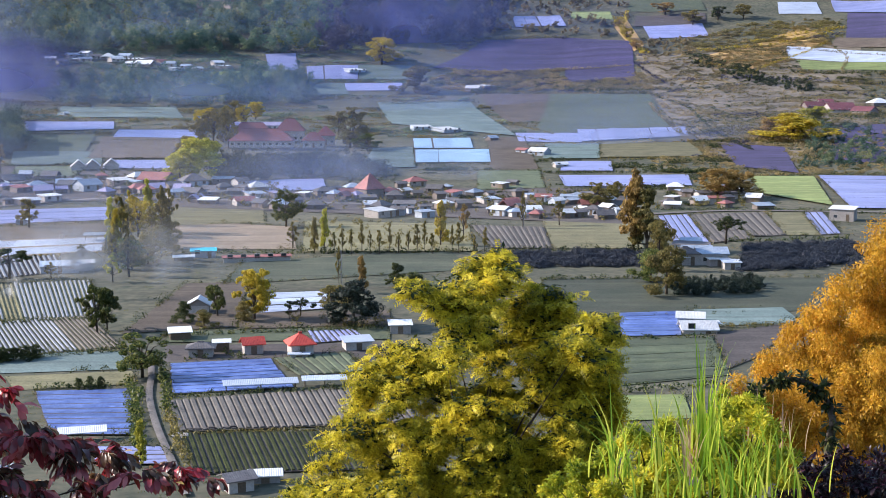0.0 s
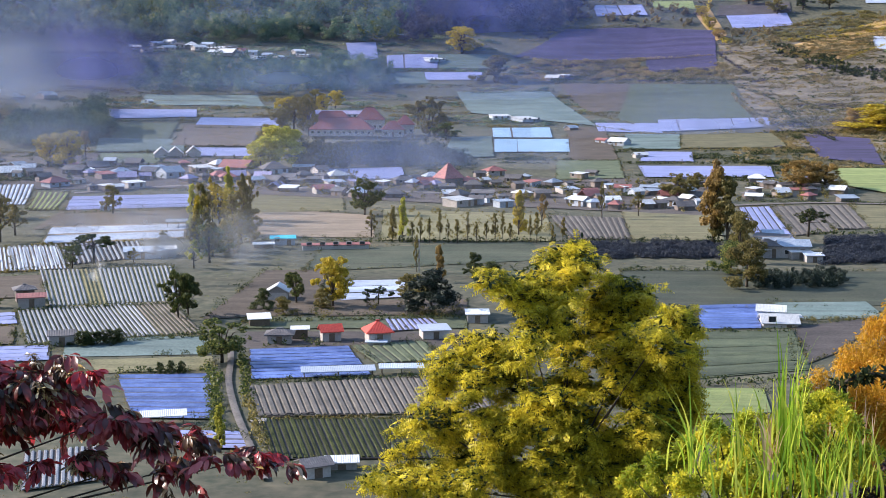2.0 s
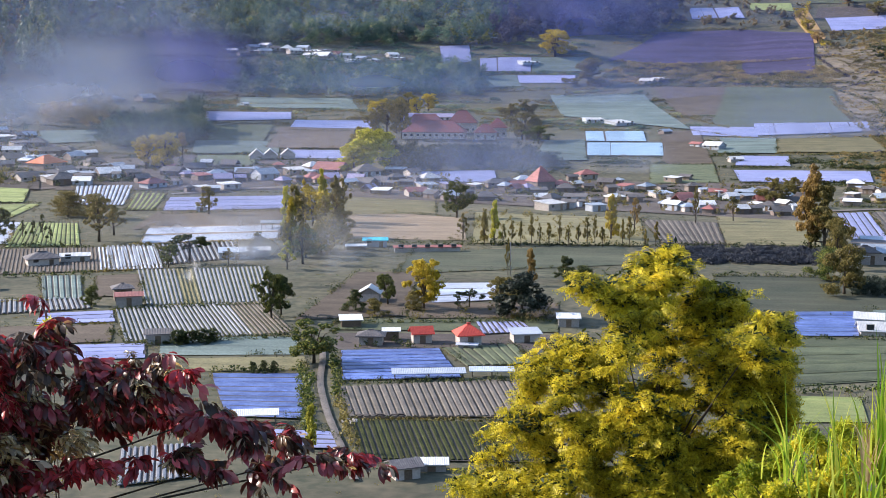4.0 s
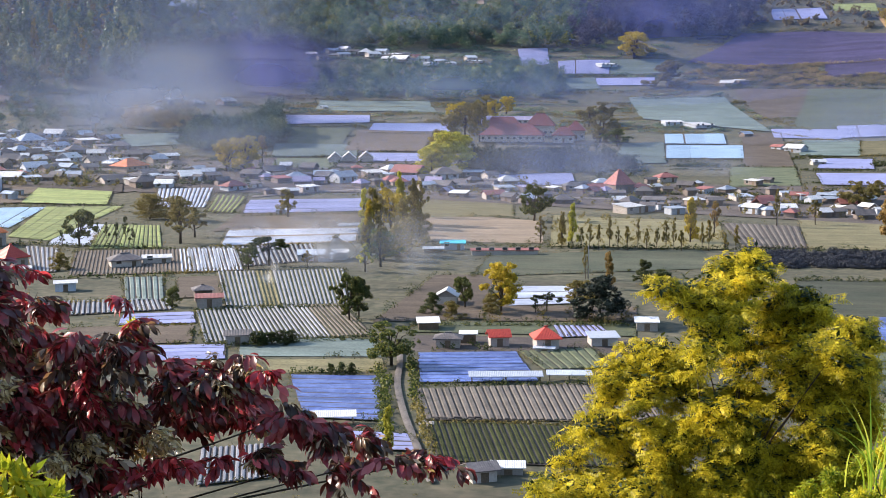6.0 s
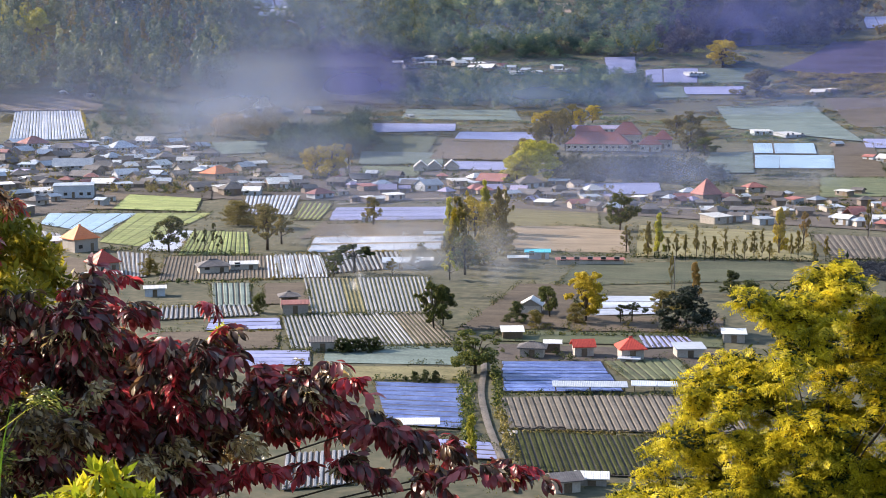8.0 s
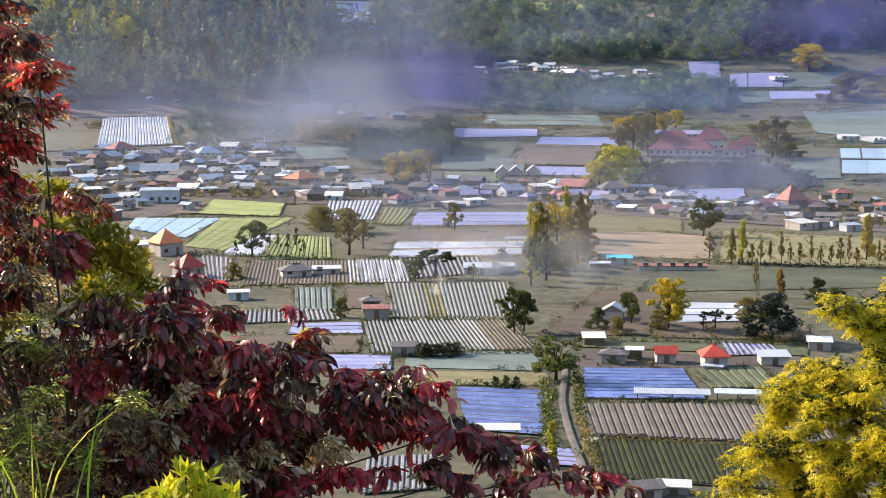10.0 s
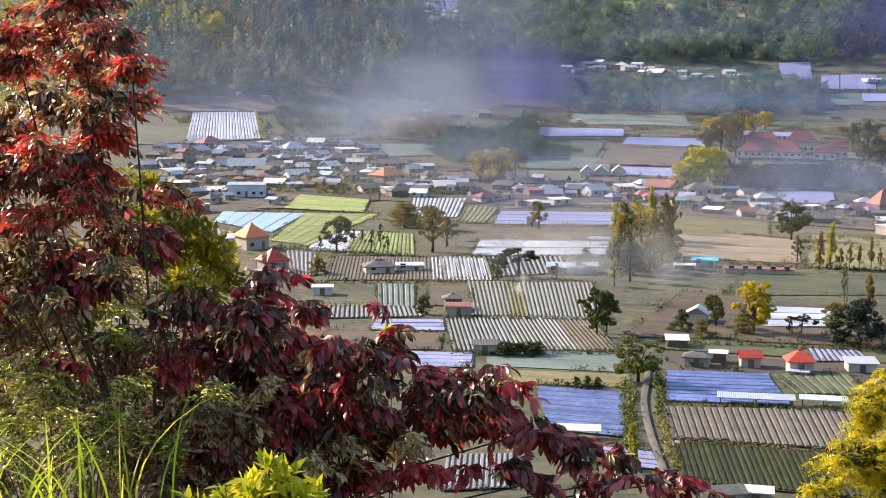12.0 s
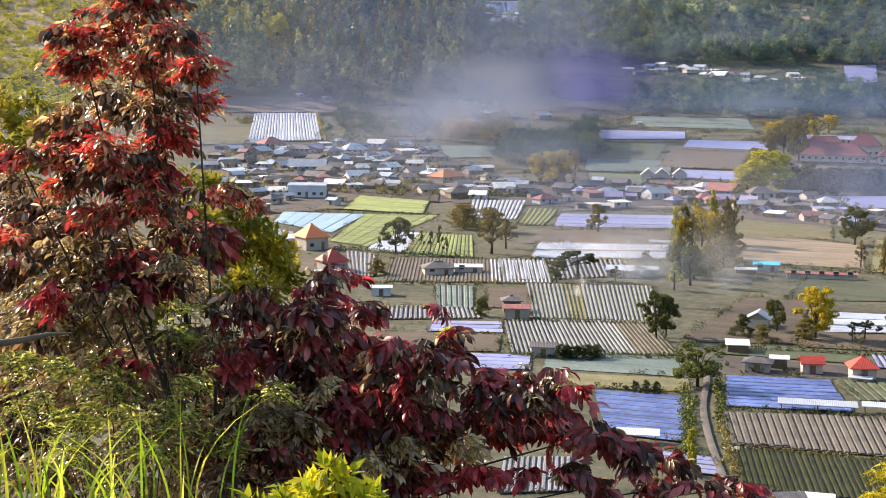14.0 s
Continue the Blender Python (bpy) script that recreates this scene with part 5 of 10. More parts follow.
house(-314.5, 550.9, 72, 3.5, 2.8, 1.6, 0.8, "gable", "grey_roof", "wall_brown", "small outbuilding with a dark grey gabled roof", "house", group="houses of the dense village")
house(-291.4, 541.3, 51, 6.6, 4.2, 2.0, 1.4, "hip", "grey_roof", "wall_brown", "village house with a dark grey hipped roof", "house", group="houses of the dense village")
house(-286.4, 542.5, 53, 5.1, 5.1, 1.4, 0.5, "shed", "grey_roof", "wall_brown", "small outbuilding with a dark grey low sloping roof", "house", group="houses of the dense village")
house(-254.8, 497.8, 46, 5.2, 3.8, 1.8, 1.1, "gable", "white_roof", "wall_brown", "village house with a white gabled roof", "house", group="houses of the dense village")
house(-225.4, 479.1, 53, 5.7, 5.0, 1.7, 1.4, "gable", "grey_roof", "wall_brown", "village house with a dark grey gabled roof", "house", group="houses of the dense village")
house(-230.8, 479.4, 51, 4.3, 3.4, 1.4, 1.0, "gable", "blue_roof", "wall_brown", "small outbuilding with a blue-grey gabled roof", "house", group="houses of the dense village")
house(-239.7, 382.4, -10, 5.4, 4.3, 1.9, 1.3, "gable", "grey_roof", "wall_brown", "village house with a dark grey gabled roof", "house", group="houses of the dense village")
house(-246.2, 383.5, 68, 4.1, 2.9, 1.9, 0.9, "hip", "grey_roof", "wall_blue", "small outbuilding with a dark grey hipped roof", "house", group="houses of the dense village")
house(-232.1, 364.2, -1, 6.1, 3.9, 2.0, 1.1, "gable", "blue_roof", "wall_brown", "village house with a blue-grey gabled roof", "house", group="houses of the dense village")
house(-231.5, 370.8, 48, 3.7, 3.5, 1.8, 0.3, "shed", "grey_roof", "wall", "small outbuilding with a dark grey low sloping roof", "house", group="houses of the dense village")
house(-197.1, 458.1, 1, 6.4, 4.0, 1.8, 1.3, "hip", "grey_roof", "wall_brown", "village house with a dark grey hipped roof", "house", group="houses of the dense village")
house(-192.5, 462.3, 70, 3.7, 2.7, 1.6, 0.7, "gable", "white_roof", "wall_blue", "small outbuilding with a white gabled roof", "house", group="houses of the dense village")
house(-221.0, 502.0, 71, 5.1, 3.7, 1.7, 1.1, "gable", "white_roof", "wall_brown", "village house with a white gabled roof", "house", group="houses of the dense village")
house(-220.8, 512.2, -2, 3.1, 2.3, 1.3, 0.7, "gable", "grey_roof", "wall", "small outbuilding with a dark grey gabled roof", "house", group="houses of the dense village")
house(-187.9, 443.0, 44, 8.3, 6.4, 2.0, 2.1, "hip", "grey_roof", "wall_brown", "village house with a dark grey hipped roof", "house", group="houses along the village road")
house(-180.2, 442.6, 11, 5.8, 5.1, 1.6, 1.4, "gable", "white_roof", "wall_blue", "small outbuilding with a white gabled roof", "house", group="houses along the village road")
house(-179.6, 464.8, 36, 7.6, 6.8, 1.6, 2.0, "gable", "white_roof", "wall_brown", "village house with a white gabled roof", "house", group="houses along the village road")
house(-186.3, 462.2, 54, 4.8, 4.2, 1.7, 0.4, "shed", "blue_roof", "wall_brown", "small outbuilding with a blue-grey low sloping roof", "house", group="houses along the village road")
house(-196.1, 493.9, 51, 6.7, 4.7, 1.9, 1.6, "hip", "grey_roof", "wall", "village house with a dark grey hipped roof", "house", group="houses along the village road")
house(-171.5, 466.9, 43, 5.6, 3.5, 1.7, 1.0, "gable", "grey_roof", "wall_brown", "village house with a dark grey gabled roof", "house", group="houses along the village road")
house(-175.0, 461.5, -7, 3.1, 2.4, 1.8, 0.7, "gable", "grey_roof", "wall_blue", "small outbuilding with a dark grey gabled roof", "house", group="houses along the village road")
house(-183.4, 483.6, 58, 5.2, 3.6, 1.9, 1.0, "gable", "blue_roof", "wall_brown", "village house with a blue-grey gabled roof", "house", group="houses along the village road")
house(-179.5, 486.3, 49, 3.5, 3.3, 1.3, 0.9, "gable", "grey_roof", "wall_brown", "small outbuilding with a dark grey gabled roof", "house", group="houses along the village road")
house(-155.0, 442.0, 55, 7.8, 5.1, 1.6, 1.7, "hip", "rust_roof", "wall_blue", "village house with a faded red hipped roof", "house", group="houses along the village road")
house(-150.5, 450.2, 64, 4.9, 3.7, 1.4, 0.4, "shed", "grey_roof", "wall", "small outbuilding with a dark grey low sloping roof", "house", group="houses along the village road")
house(-158.7, 474.2, -12, 7.6, 5.6, 1.7, 1.6, "gable", "grey_roof", "wall_brown", "village house with a dark grey gabled roof", "house", group="houses along the village road")
house(-156.0, 487.1, 46, 5.1, 3.6, 1.8, 1.1, "hip", "grey_roof", "wall_brown", "small outbuilding with a dark grey hipped roof", "house", group="houses along the village road")
house(-154.1, 484.0, 32, 7.4, 6.4, 1.8, 1.8, "gable", "grey_roof", "wall_brown", "village house with a dark grey gabled roof", "house", group="houses along the village road")
house(-156.7, 475.9, 49, 5.8, 5.8, 1.7, 0.6, "shed", "white_roof", "wall_blue", "small outbuilding with a white low sloping roof", "house", group="houses along the village road")
house(-141.3, 471.0, 31, 6.5, 4.2, 1.7, 1.4, "hip", "blue_roof", "wall", "village house with a blue-grey hipped roof", "house", group="houses along the village road")
house(-149.4, 476.6, 44, 4.3, 3.3, 1.5, 0.3, "shed", "grey_roof", "wall_blue", "small outbuilding with a dark grey low sloping roof", "house", group="houses along the village road")
house(-132.3, 475.4, 9, 6.5, 4.8, 2.0, 1.4, "gable", "blue_roof", "wall_brown", "village house with a blue-grey gabled roof", "house", group="houses along the village road")
house(-127.5, 480.8, 53, 4.7, 4.3, 1.4, 1.2, "gable", "grey_roof", "wall_brown", "small outbuilding with a dark grey gabled roof", "house", group="houses along the village road")
house(-123.6, 470.1, 50, 7.7, 6.5, 2.1, 1.9, "gable", "blue_roof", "wall_blue", "village house with a blue-grey gabled roof", "house", group="houses along the village road")
house(-131.7, 473.9, -10, 5.3, 5.2, 1.7, 1.5, "gable", "grey_roof", "wall_brown", "small outbuilding with a dark grey gabled roof", "house", group="houses along the village road")
house(-116.0, 485.0, 39, 7.2, 5.9, 2.0, 0.6, "shed", "white_roof", "wall_brown", "village house with a white low sloping roof", "house", group="houses along the village road")
house(-103.7, 490.1, -14, 10.7, 8.9, 1.8, 2.5, "gable", "rust_roof", "wall_brown", "village house with a faded red gabled roof", "house", group="houses along the village road")
house(-135.2, 435.0, 59, 5.1, 3.3, 1.8, 0.3, "shed", "white_roof", "wall_brown", "village house with a white low sloping roof", "house", group="houses along the village road")
house(-139.8, 434.0, 41, 2.9, 2.1, 1.7, 0.7, "hip", "grey_roof", "wall_brown", "small outbuilding with a dark grey hipped roof", "house", group="houses along the village road")
house(-128.9, 443.0, 47, 6.4, 4.4, 1.9, 0.4, "shed", "white_roof", "wall", "village house with a white low sloping roof", "house", group="houses along the village road")
house(-132.1, 435.3, 31, 3.8, 2.9, 1.5, 0.8, "gable", "white_roof", "wall_brown", "small outbuilding with a white gabled roof", "house", group="houses along the village road")
house(-89.6, 485.4, 25, 8.9, 7.7, 2.0, 2.6, "hip", "grey_roof", "wall_blue", "village house with a dark grey hipped roof", "house", group="houses along the village road")
house(-94.6, 474.8, 35, 5.0, 4.8, 1.5, 1.3, "gable", "grey_roof", "wall_brown", "small outbuilding with a dark grey gabled roof", "house", group="houses along the village road")
house(-79.7, 491.1, 6, 7.4, 4.5, 2.1, 0.5, "shed", "blue_roof", "wall_brown", "village house with a blue-grey low sloping roof", "house", group="houses along the village road")
house(-73.2, 487.9, 44, 5.0, 4.7, 1.6, 1.3, "gable", "grey_roof", "wall", "small outbuilding with a dark grey gabled roof", "house", group="houses along the village road")
house(-64.9, 472.5, 31, 6.4, 5.6, 1.6, 1.9, "hip", "white_roof", "wall_brown", "village house with a white hipped roof", "house", group="houses along the village road")
house(-69.6, 472.3, -37, 4.7, 4.1, 1.7, 0.4, "shed", "grey_roof", "wall", "small outbuilding with a dark grey low sloping roof", "house", group="houses along the village road")
house(-64.4, 437.1, 29, 6.5, 4.5, 1.7, 1.3, "gable", "rust_roof", "wall", "village house with a faded red gabled roof", "house", group="houses along the village road")
house(-58.1, 431.2, -32, 4.4, 4.2, 1.7, 1.2, "gable", "grey_roof", "wall_brown", "small outbuilding with a dark grey gabled roof", "house", group="houses along the village road")
house(-184.9, 455.7, 44, 5.6, 4.8, 1.6, 0.5, "shed", "grey_roof", "wall_brown", "village house with a dark grey low sloping roof", "house", group="houses along the village road")
house(-109.9, 481.1, -29, 4.5, 3.2, 2.0, 0.3, "shed", "blue_roof", "wall", "village house with a blue-grey low sloping roof", "house", group="houses along the village road")
house(-108.3, 489.7, 57, 3.0, 2.4, 1.4, 0.2, "shed", "white_roof", "wall_brown", "small outbuilding with a white low sloping roof", "house", group="houses along the village road")
house(-142.1, 528.2, 105, 6.1, 5.5, 1.6, 2.6, "gable", "white_roof", "wall", "small white-roofed tent-like pavilion", "pavilion", kind_name="pavilion")
house(-137.1, 530.4, 104, 6.1, 5.5, 1.6, 2.6, "gable", "white_roof", "wall", "small white-roofed tent-like pavilion", "pavilion", kind_name="pavilion")
house(-130.5, 533.3, 104, 6.1, 5.5, 1.6, 2.6, "gable", "white_roof", "wall", "small white-roofed tent-like pavilion", "pavilion", kind_name="pavilion")
house(-40.4, 461.8, 24, 6.7, 4.3, 1.7, 1.4, "hip", "grey_roof", "wall_brown", "village house with a dark grey hipped roof", "house", group="houses along the far village road")
house(-46.9, 457.9, -42, 4.2, 3.3, 1.5, 0.3, "shed", "white_roof", "wall_brown", "small outbuilding with a white low sloping roof", "house", group="houses along the far village road")
house(-32.5, 459.0, 18, 5.2, 3.9, 1.7, 1.1, "gable", "rust_roof", "wall_blue", "village house with a faded red gabled roof", "house", group="houses along the far village road")
house(-37.6, 468.0, 49, 3.9, 2.8, 1.7, 0.8, "gable", "grey_roof", "wall_blue", "small outbuilding with a dark grey gabled roof", "house", group="houses along the far village road")
house(-19.0, 405.0, 48, 7.2, 6.0, 2.0, 0.6, "shed", "white_roof", "wall", "village house with a white low sloping roof", "house", group="houses along the far village road")
house(-13.5, 409.4, -9, 4.1, 3.2, 1.9, 0.9, "gable", "grey_roof", "wall_blue", "small outbuilding with a dark grey gabled roof", "house", group="houses along the far village road")
house(-12.2, 427.2, -3, 6.8, 5.8, 1.9, 0.6, "shed", "grey_roof", "wall_blue", "village house with a dark grey low sloping roof", "house", group="houses along the far village road")
house(-6.1, 423.6, 26, 3.7, 2.7, 1.3, 0.8, "hip", "grey_roof", "wall_blue", "small outbuilding with a dark grey hipped roof", "house", group="houses along the far village road")
house(-13.3, 461.6, 48, 4.7, 2.8, 1.9, 0.8, "gable", "white_roof", "wall_brown", "village house with a white gabled roof", "house", group="houses along the far village road")
house(-8.9, 457.1, 20, 3.5, 2.9, 1.7, 0.8, "gable", "grey_roof", "wall_brown", "small outbuilding with a dark grey gabled roof", "house", group="houses along the far village road")
house(-10.0, 489.4, 27, 6.5, 5.0, 1.6, 1.6, "hip", "rust_roof", "wall", "village house with a faded red hipped roof", "house", group="houses along the far village road")
house(-15.0, 482.0, 23, 3.7, 2.8, 1.6, 0.8, "gable", "grey_roof", "wall_brown", "small outbuilding with a dark grey gabled roof", "house", group="houses along the far village road")
house(-2.7, 466.7, -17, 5.3, 4.5, 1.9, 1.3, "gable", "grey_roof", "wall_brown", "village house with a dark grey gabled roof", "house", group="houses along the far village road")
house(1.2, 473.0, -19, 3.2, 2.6, 1.8, 0.8, "hip", "blue_roof", "wall_brown", "small outbuilding with a blue-grey hipped roof", "house", group="houses along the far village road")
house(-5.4, 403.7, 39, 5.1, 3.4, 1.8, 0.3, "shed", "blue_roof", "wall_blue", "village house with a blue-grey low sloping roof", "house", group="houses along the far village road")
house(-9.9, 413.6, 36, 3.2, 2.5, 1.8, 0.3, "shed", "grey_roof", "wall_blue", "small outbuilding with a dark grey low sloping roof", "house", group="houses along the far village road")
house(-63.3, 455.7, 30, 6.1, 4.8, 1.5, 0.5, "shed", "blue_roof", "wall", "village house with a blue-grey low sloping roof", "house", group="houses along the far village road")
house(-76.7, 457.4, -19, 6.4, 4.0, 1.7, 0.4, "shed", "grey_roof", "wall_brown", "village house with a dark grey low sloping roof", "house", group="houses along the far village road")
house(-85.1, 458.0, -18, 6.7, 5.9, 1.5, 1.6, "gable", "grey_roof", "wall_brown", "village house with a dark grey gabled roof", "house", group="houses along the far village road")
house(-80.2, 464.4, -4, 4.4, 4.3, 1.7, 1.2, "gable", "grey_roof", "wall_blue", "small outbuilding with a dark grey gabled roof", "house", group="houses along the far village road")
house(-90.0, 453.8, 40, 5.2, 3.5, 2.1, 1.0, "gable", "blue_roof", "wall", "village house with a blue-grey gabled roof", "house", group="houses along the far village road")
house(-18.1, 459.5, -24, 5.2, 4.3, 1.8, 1.5, "hip", "rust_roof", "wall_blue", "village house with a faded red hipped roof", "house", group="houses along the far village road")
house(-23.9, 467.4, -38, 4.0, 3.4, 1.8, 1.0, "gable", "grey_roof", "wall_brown", "small outbuilding with a dark grey gabled roof", "house", group="houses along the far village road")
house(3.1, 457.0, -45, 5.2, 4.6, 2.0, 0.5, "shed", "rust_roof", "wall_blue", "village house with a faded red low sloping roof", "house", group="houses along the far village road")
house(-1.3, 453.2, 30, 3.5, 3.2, 1.9, 0.8, "gable", "grey_roof", "wall_brown", "small outbuilding with a dark grey gabled roof", "house", group="houses along the far village road")
house(0.2, 425.9, 30, 5.1, 3.2, 2.1, 1.0, "hip", "white_roof", "wall_brown", "village house with a white hipped roof", "house", group="houses along the far village road")
house(5.6, 433.3, -26, 3.7, 3.4, 1.6, 1.0, "gable", "grey_roof", "wall_brown", "small outbuilding with a dark grey gabled roof", "house", group="houses along the far village road")
house(6.5, 429.3, 15, 4.6, 3.1, 1.7, 1.0, "gable", "grey_roof", "wall_brown", "village house with a dark grey gabled roof", "house", group="houses along the far village road")
house(1.7, 433.6, 31, 2.9, 2.1, 1.6, 0.6, "gable", "grey_roof", "wall_brown", "small outbuilding with a dark grey gabled roof", "house", group="houses along the far village road")
house(20.3, 480.7, -46, 5.5, 3.4, 1.9, 0.3, "shed", "white_roof", "wall_brown", "village house with a white low sloping roof", "house", group="houses along the far village road")
house(25.2, 487.9, -26, 3.7, 3.0, 1.4, 0.8, "gable", "grey_roof", "wall_brown", "small outbuilding with a dark grey gabled roof", "house", group="houses along the far village road")
house(15.0, 443.9, 27, 6.2, 5.2, 1.5, 0.5, "shed", "blue_roof", "wall", "village house with a blue-grey low sloping roof", "house", group="houses along the far village road")
house(17.4, 406.9, -37, 5.2, 3.7, 2.1, 1.0, "gable", "white_roof", "wall_blue", "village house with a white gabled roof", "house", group="houses along the far village road")
house(21.8, 403.8, 24, 4.1, 3.2, 1.8, 1.0, "hip", "blue_roof", "wall", "small outbuilding with a blue-grey hipped roof", "house", group="houses along the far village road")
house(27.1, 410.0, 15, 4.7, 3.7, 1.8, 1.1, "gable", "white_roof", "wall_blue", "village house with a white gabled roof", "house", group="houses along the far village road")
house(24.1, 419.9, 29, 2.8, 2.3, 1.9, 0.7, "gable", "grey_roof", "wall_brown", "small outbuilding with a dark grey gabled roof", "house", group="houses along the far village road")
house(36.3, 400.9, 24, 4.3, 3.8, 1.7, 1.1, "gable", "white_roof", "wall_brown", "village house with a white gabled roof", "house", group="houses along the far village road")
house(41.1, 403.2, 22, 3.1, 3.1, 1.7, 0.8, "gable", "grey_roof", "wall_brown", "small outbuilding with a dark grey gabled roof", "house", group="houses along the far village road")
house(45.7, 409.8, -34, 4.7, 3.3, 1.9, 1.1, "hip", "grey_roof", "wall_blue", "village house with a dark grey hipped roof", "house", group="houses along the far village road")
house(42.4, 417.6, -38, 3.1, 3.0, 1.5, 0.3, "shed", "white_roof", "wall", "small outbuilding with a white low sloping roof", "house", group="houses along the far village road")
house(42.4, 448.0, -10, 6.5, 4.1, 1.7, 0.4, "shed", "blue_roof", "wall_blue", "village house with a blue-grey low sloping roof", "house", group="houses along the far village road")
house(48.5, 454.1, 40, 4.0, 3.3, 1.5, 0.9, "gable", "grey_roof", "wall_brown", "small outbuilding with a dark grey gabled roof", "house", group="houses along the far village road")
house(33.4, 448.0, -9, 5.1, 3.6, 1.5, 1.0, "gable", "rust_roof", "wall", "village house with a faded red gabled roof", "house", group="houses along the far village road")
house(29.3, 453.9, 16, 3.1, 2.7, 1.5, 0.3, "shed", "blue_roof", "wall", "small outbuilding with a blue-grey low sloping roof", "house", group="houses along the far village road")
house(26.1, 458.8, 21, 4.7, 3.3, 2.0, 1.1, "hip", "grey_roof", "wall_brown", "village house with a dark grey hipped roof", "house", group="houses along the far village road")
house(29.7, 457.3, 33, 3.0, 2.2, 1.4, 0.2, "shed", "grey_roof", "wall_brown", "small outbuilding with a dark grey low sloping roof", "house", group="houses along the far village road")
house(48.9, 452.8, -41, 5.2, 3.4, 1.7, 0.9, "gable", "grey_roof", "wall_brown", "village house with a dark grey gabled roof", "house", group="houses along the far village road")
house(44.7, 450.1, -12, 3.5, 3.2, 1.8, 1.0, "hip", "blue_roof", "wall_brown", "small outbuilding with a blue-grey hipped roof", "house", group="houses along the far village road")
house(50.9, 416.2, -49, 4.0, 3.5, 1.9, 1.0, "gable", "white_roof", "wall_brown", "village house with a white gabled roof", "house", group="houses along the far village road")
house(53.3, 409.7, 27, 2.7, 2.0, 1.8, 0.6, "gable", "white_roof", "wall_blue", "small outbuilding with a white gabled roof", "house", group="houses along the far village road")
house(10.8, 459.1, 46, 4.9, 3.4, 1.7, 1.1, "hip", "blue_roof", "wall_brown", "village house with a blue-grey hipped roof", "house", group="houses along the far village road")
house(15.5, 455.0, 41, 2.8, 2.5, 1.9, 0.7, "gable", "grey_roof", "wall", "small outbuilding with a dark grey gabled roof", "house", group="houses along the far village road")
house(22.2, 438.3, 21, 4.2, 3.6, 1.5, 1.0, "gable", "rust_roof", "wall_brown", "village house with a faded red gabled roof", "house", group="houses along the far village road")
house(18.3, 437.8, 32, 2.4, 2.3, 1.3, 0.7, "hip", "grey_roof", "wall_blue", "small outbuilding with a dark grey hipped roof", "house", group="houses along the far village road")
house(36.9, 438.2, 35, 4.2, 3.5, 1.7, 1.0, "gable", "white_roof", "wall_blue", "village house with a white gabled roof", "house", group="houses along the far village road")
house(34.2, 447.5, 34, 3.0, 2.6, 1.9, 0.3, "shed", "white_roof", "wall_blue", "small outbuilding with a white low sloping roof", "house", group="houses along the far village road")
house(82.9, 460.0, 24, 6.1, 4.2, 1.6, 0.4, "shed", "blue_roof", "wall_brown", "village house with a blue-grey low sloping roof", "house", group="houses along the far village road")
house(88.9, 440.7, 10, 5.0, 4.0, 1.9, 0.4, "shed", "rust_roof", "wall", "village house with a faded red low sloping roof", "house", group="houses along the far village road")
house(93.4, 443.5, 13, 3.7, 3.1, 1.8, 1.0, "hip", "grey_roof", "wall_brown", "small outbuilding with a dark grey hipped roof", "house", group="houses along the far village road")
house(97.9, 453.5, 31, 4.6, 4.0, 1.5, 0.4, "shed", "grey_roof", "wall", "village house with a dark grey low sloping roof", "house", group="houses along the far village road")
house(102.1, 442.6, -30, 4.8, 4.2, 1.7, 1.3, "gable", "white_roof", "wall_brown", "village house with a white gabled roof", "house", group="houses along the far village road")
house(75.8, 446.2, -54, 4.2, 3.0, 1.6, 0.3, "shed", "white_roof", "wall_brown", "village house with a white low sloping roof", "house", group="houses along the far village road")
house(86.4, 451.0, 28, 4.6, 3.0, 2.1, 0.8, "gable", "grey_roof", "wall", "village house with a dark grey gabled roof", "house", group="houses along the far village road")
house(82.8, 457.5, -30, 3.6, 2.8, 1.7, 0.8, "gable", "grey_roof", "wall_brown", "small outbuilding with a dark grey gabled roof", "house", group="houses along the far village road")
house(97.0, 463.2, 7, 4.1, 3.6, 1.9, 1.2, "hip", "rust_roof", "wall_brown", "village house with a faded red hipped roof", "house", group="houses along the far village road")
house(101.2, 463.8, 21, 2.8, 2.4, 1.7, 0.6, "gable", "grey_roof", "wall_brown", "small outbuilding with a dark grey gabled roof", "house", group="houses along the far village road")
house(103.3, 462.5, 20, 3.8, 3.2, 1.8, 1.0, "hip", "white_roof", "wall", "village house with a white hipped roof", "house", group="houses along the far village road")
house(-24.7, 457.7, 38, 7.2, 6.5, 3.0, 5.0, "hip", "rust_roof", "wall_brown", "tall temple-like house with a steep faded red roof")
# far houses
house(17.6, 788.2, -23, 7.8, 5.8, 1.5, 1.7, "gable", "white_roof", "wall", "village house with a white gabled roof", "house", group="houses far up the valley")
house(41.7, 585.9, -34, 7.8, 6.1, 1.5, 1.7, "gable", "white_roof", "wall_blue", "village house with a white gabled roof", "house", group="houses far up the valley")
house(47.3, 545.7, 19, 5.4, 3.3, 1.1, 1.0, "gable", "white_roof", "wall", "village house with a white gabled roof", "house", group="houses far up the valley")
house(-10.9, 672.7, 20, 9.3, 6.6, 1.6, 0.7, "shed", "white_roof", "wall_blue", "village house with a white low sloping roof", "house", group="houses far up the valley")
house(1.7, 667.4, 38, 11.0, 9.8, 1.1, 1.0, "shed", "white_roof", "wall_blue", "village house with a white low sloping roof", "house", group="houses far up the valley")
house(-220.9, 830.9, -10, 9.8, 6.0, 1.5, 0.6, "shed", "white_roof", "wall_brown", "village house with a white low sloping roof", "house", group="houses far up the valley")
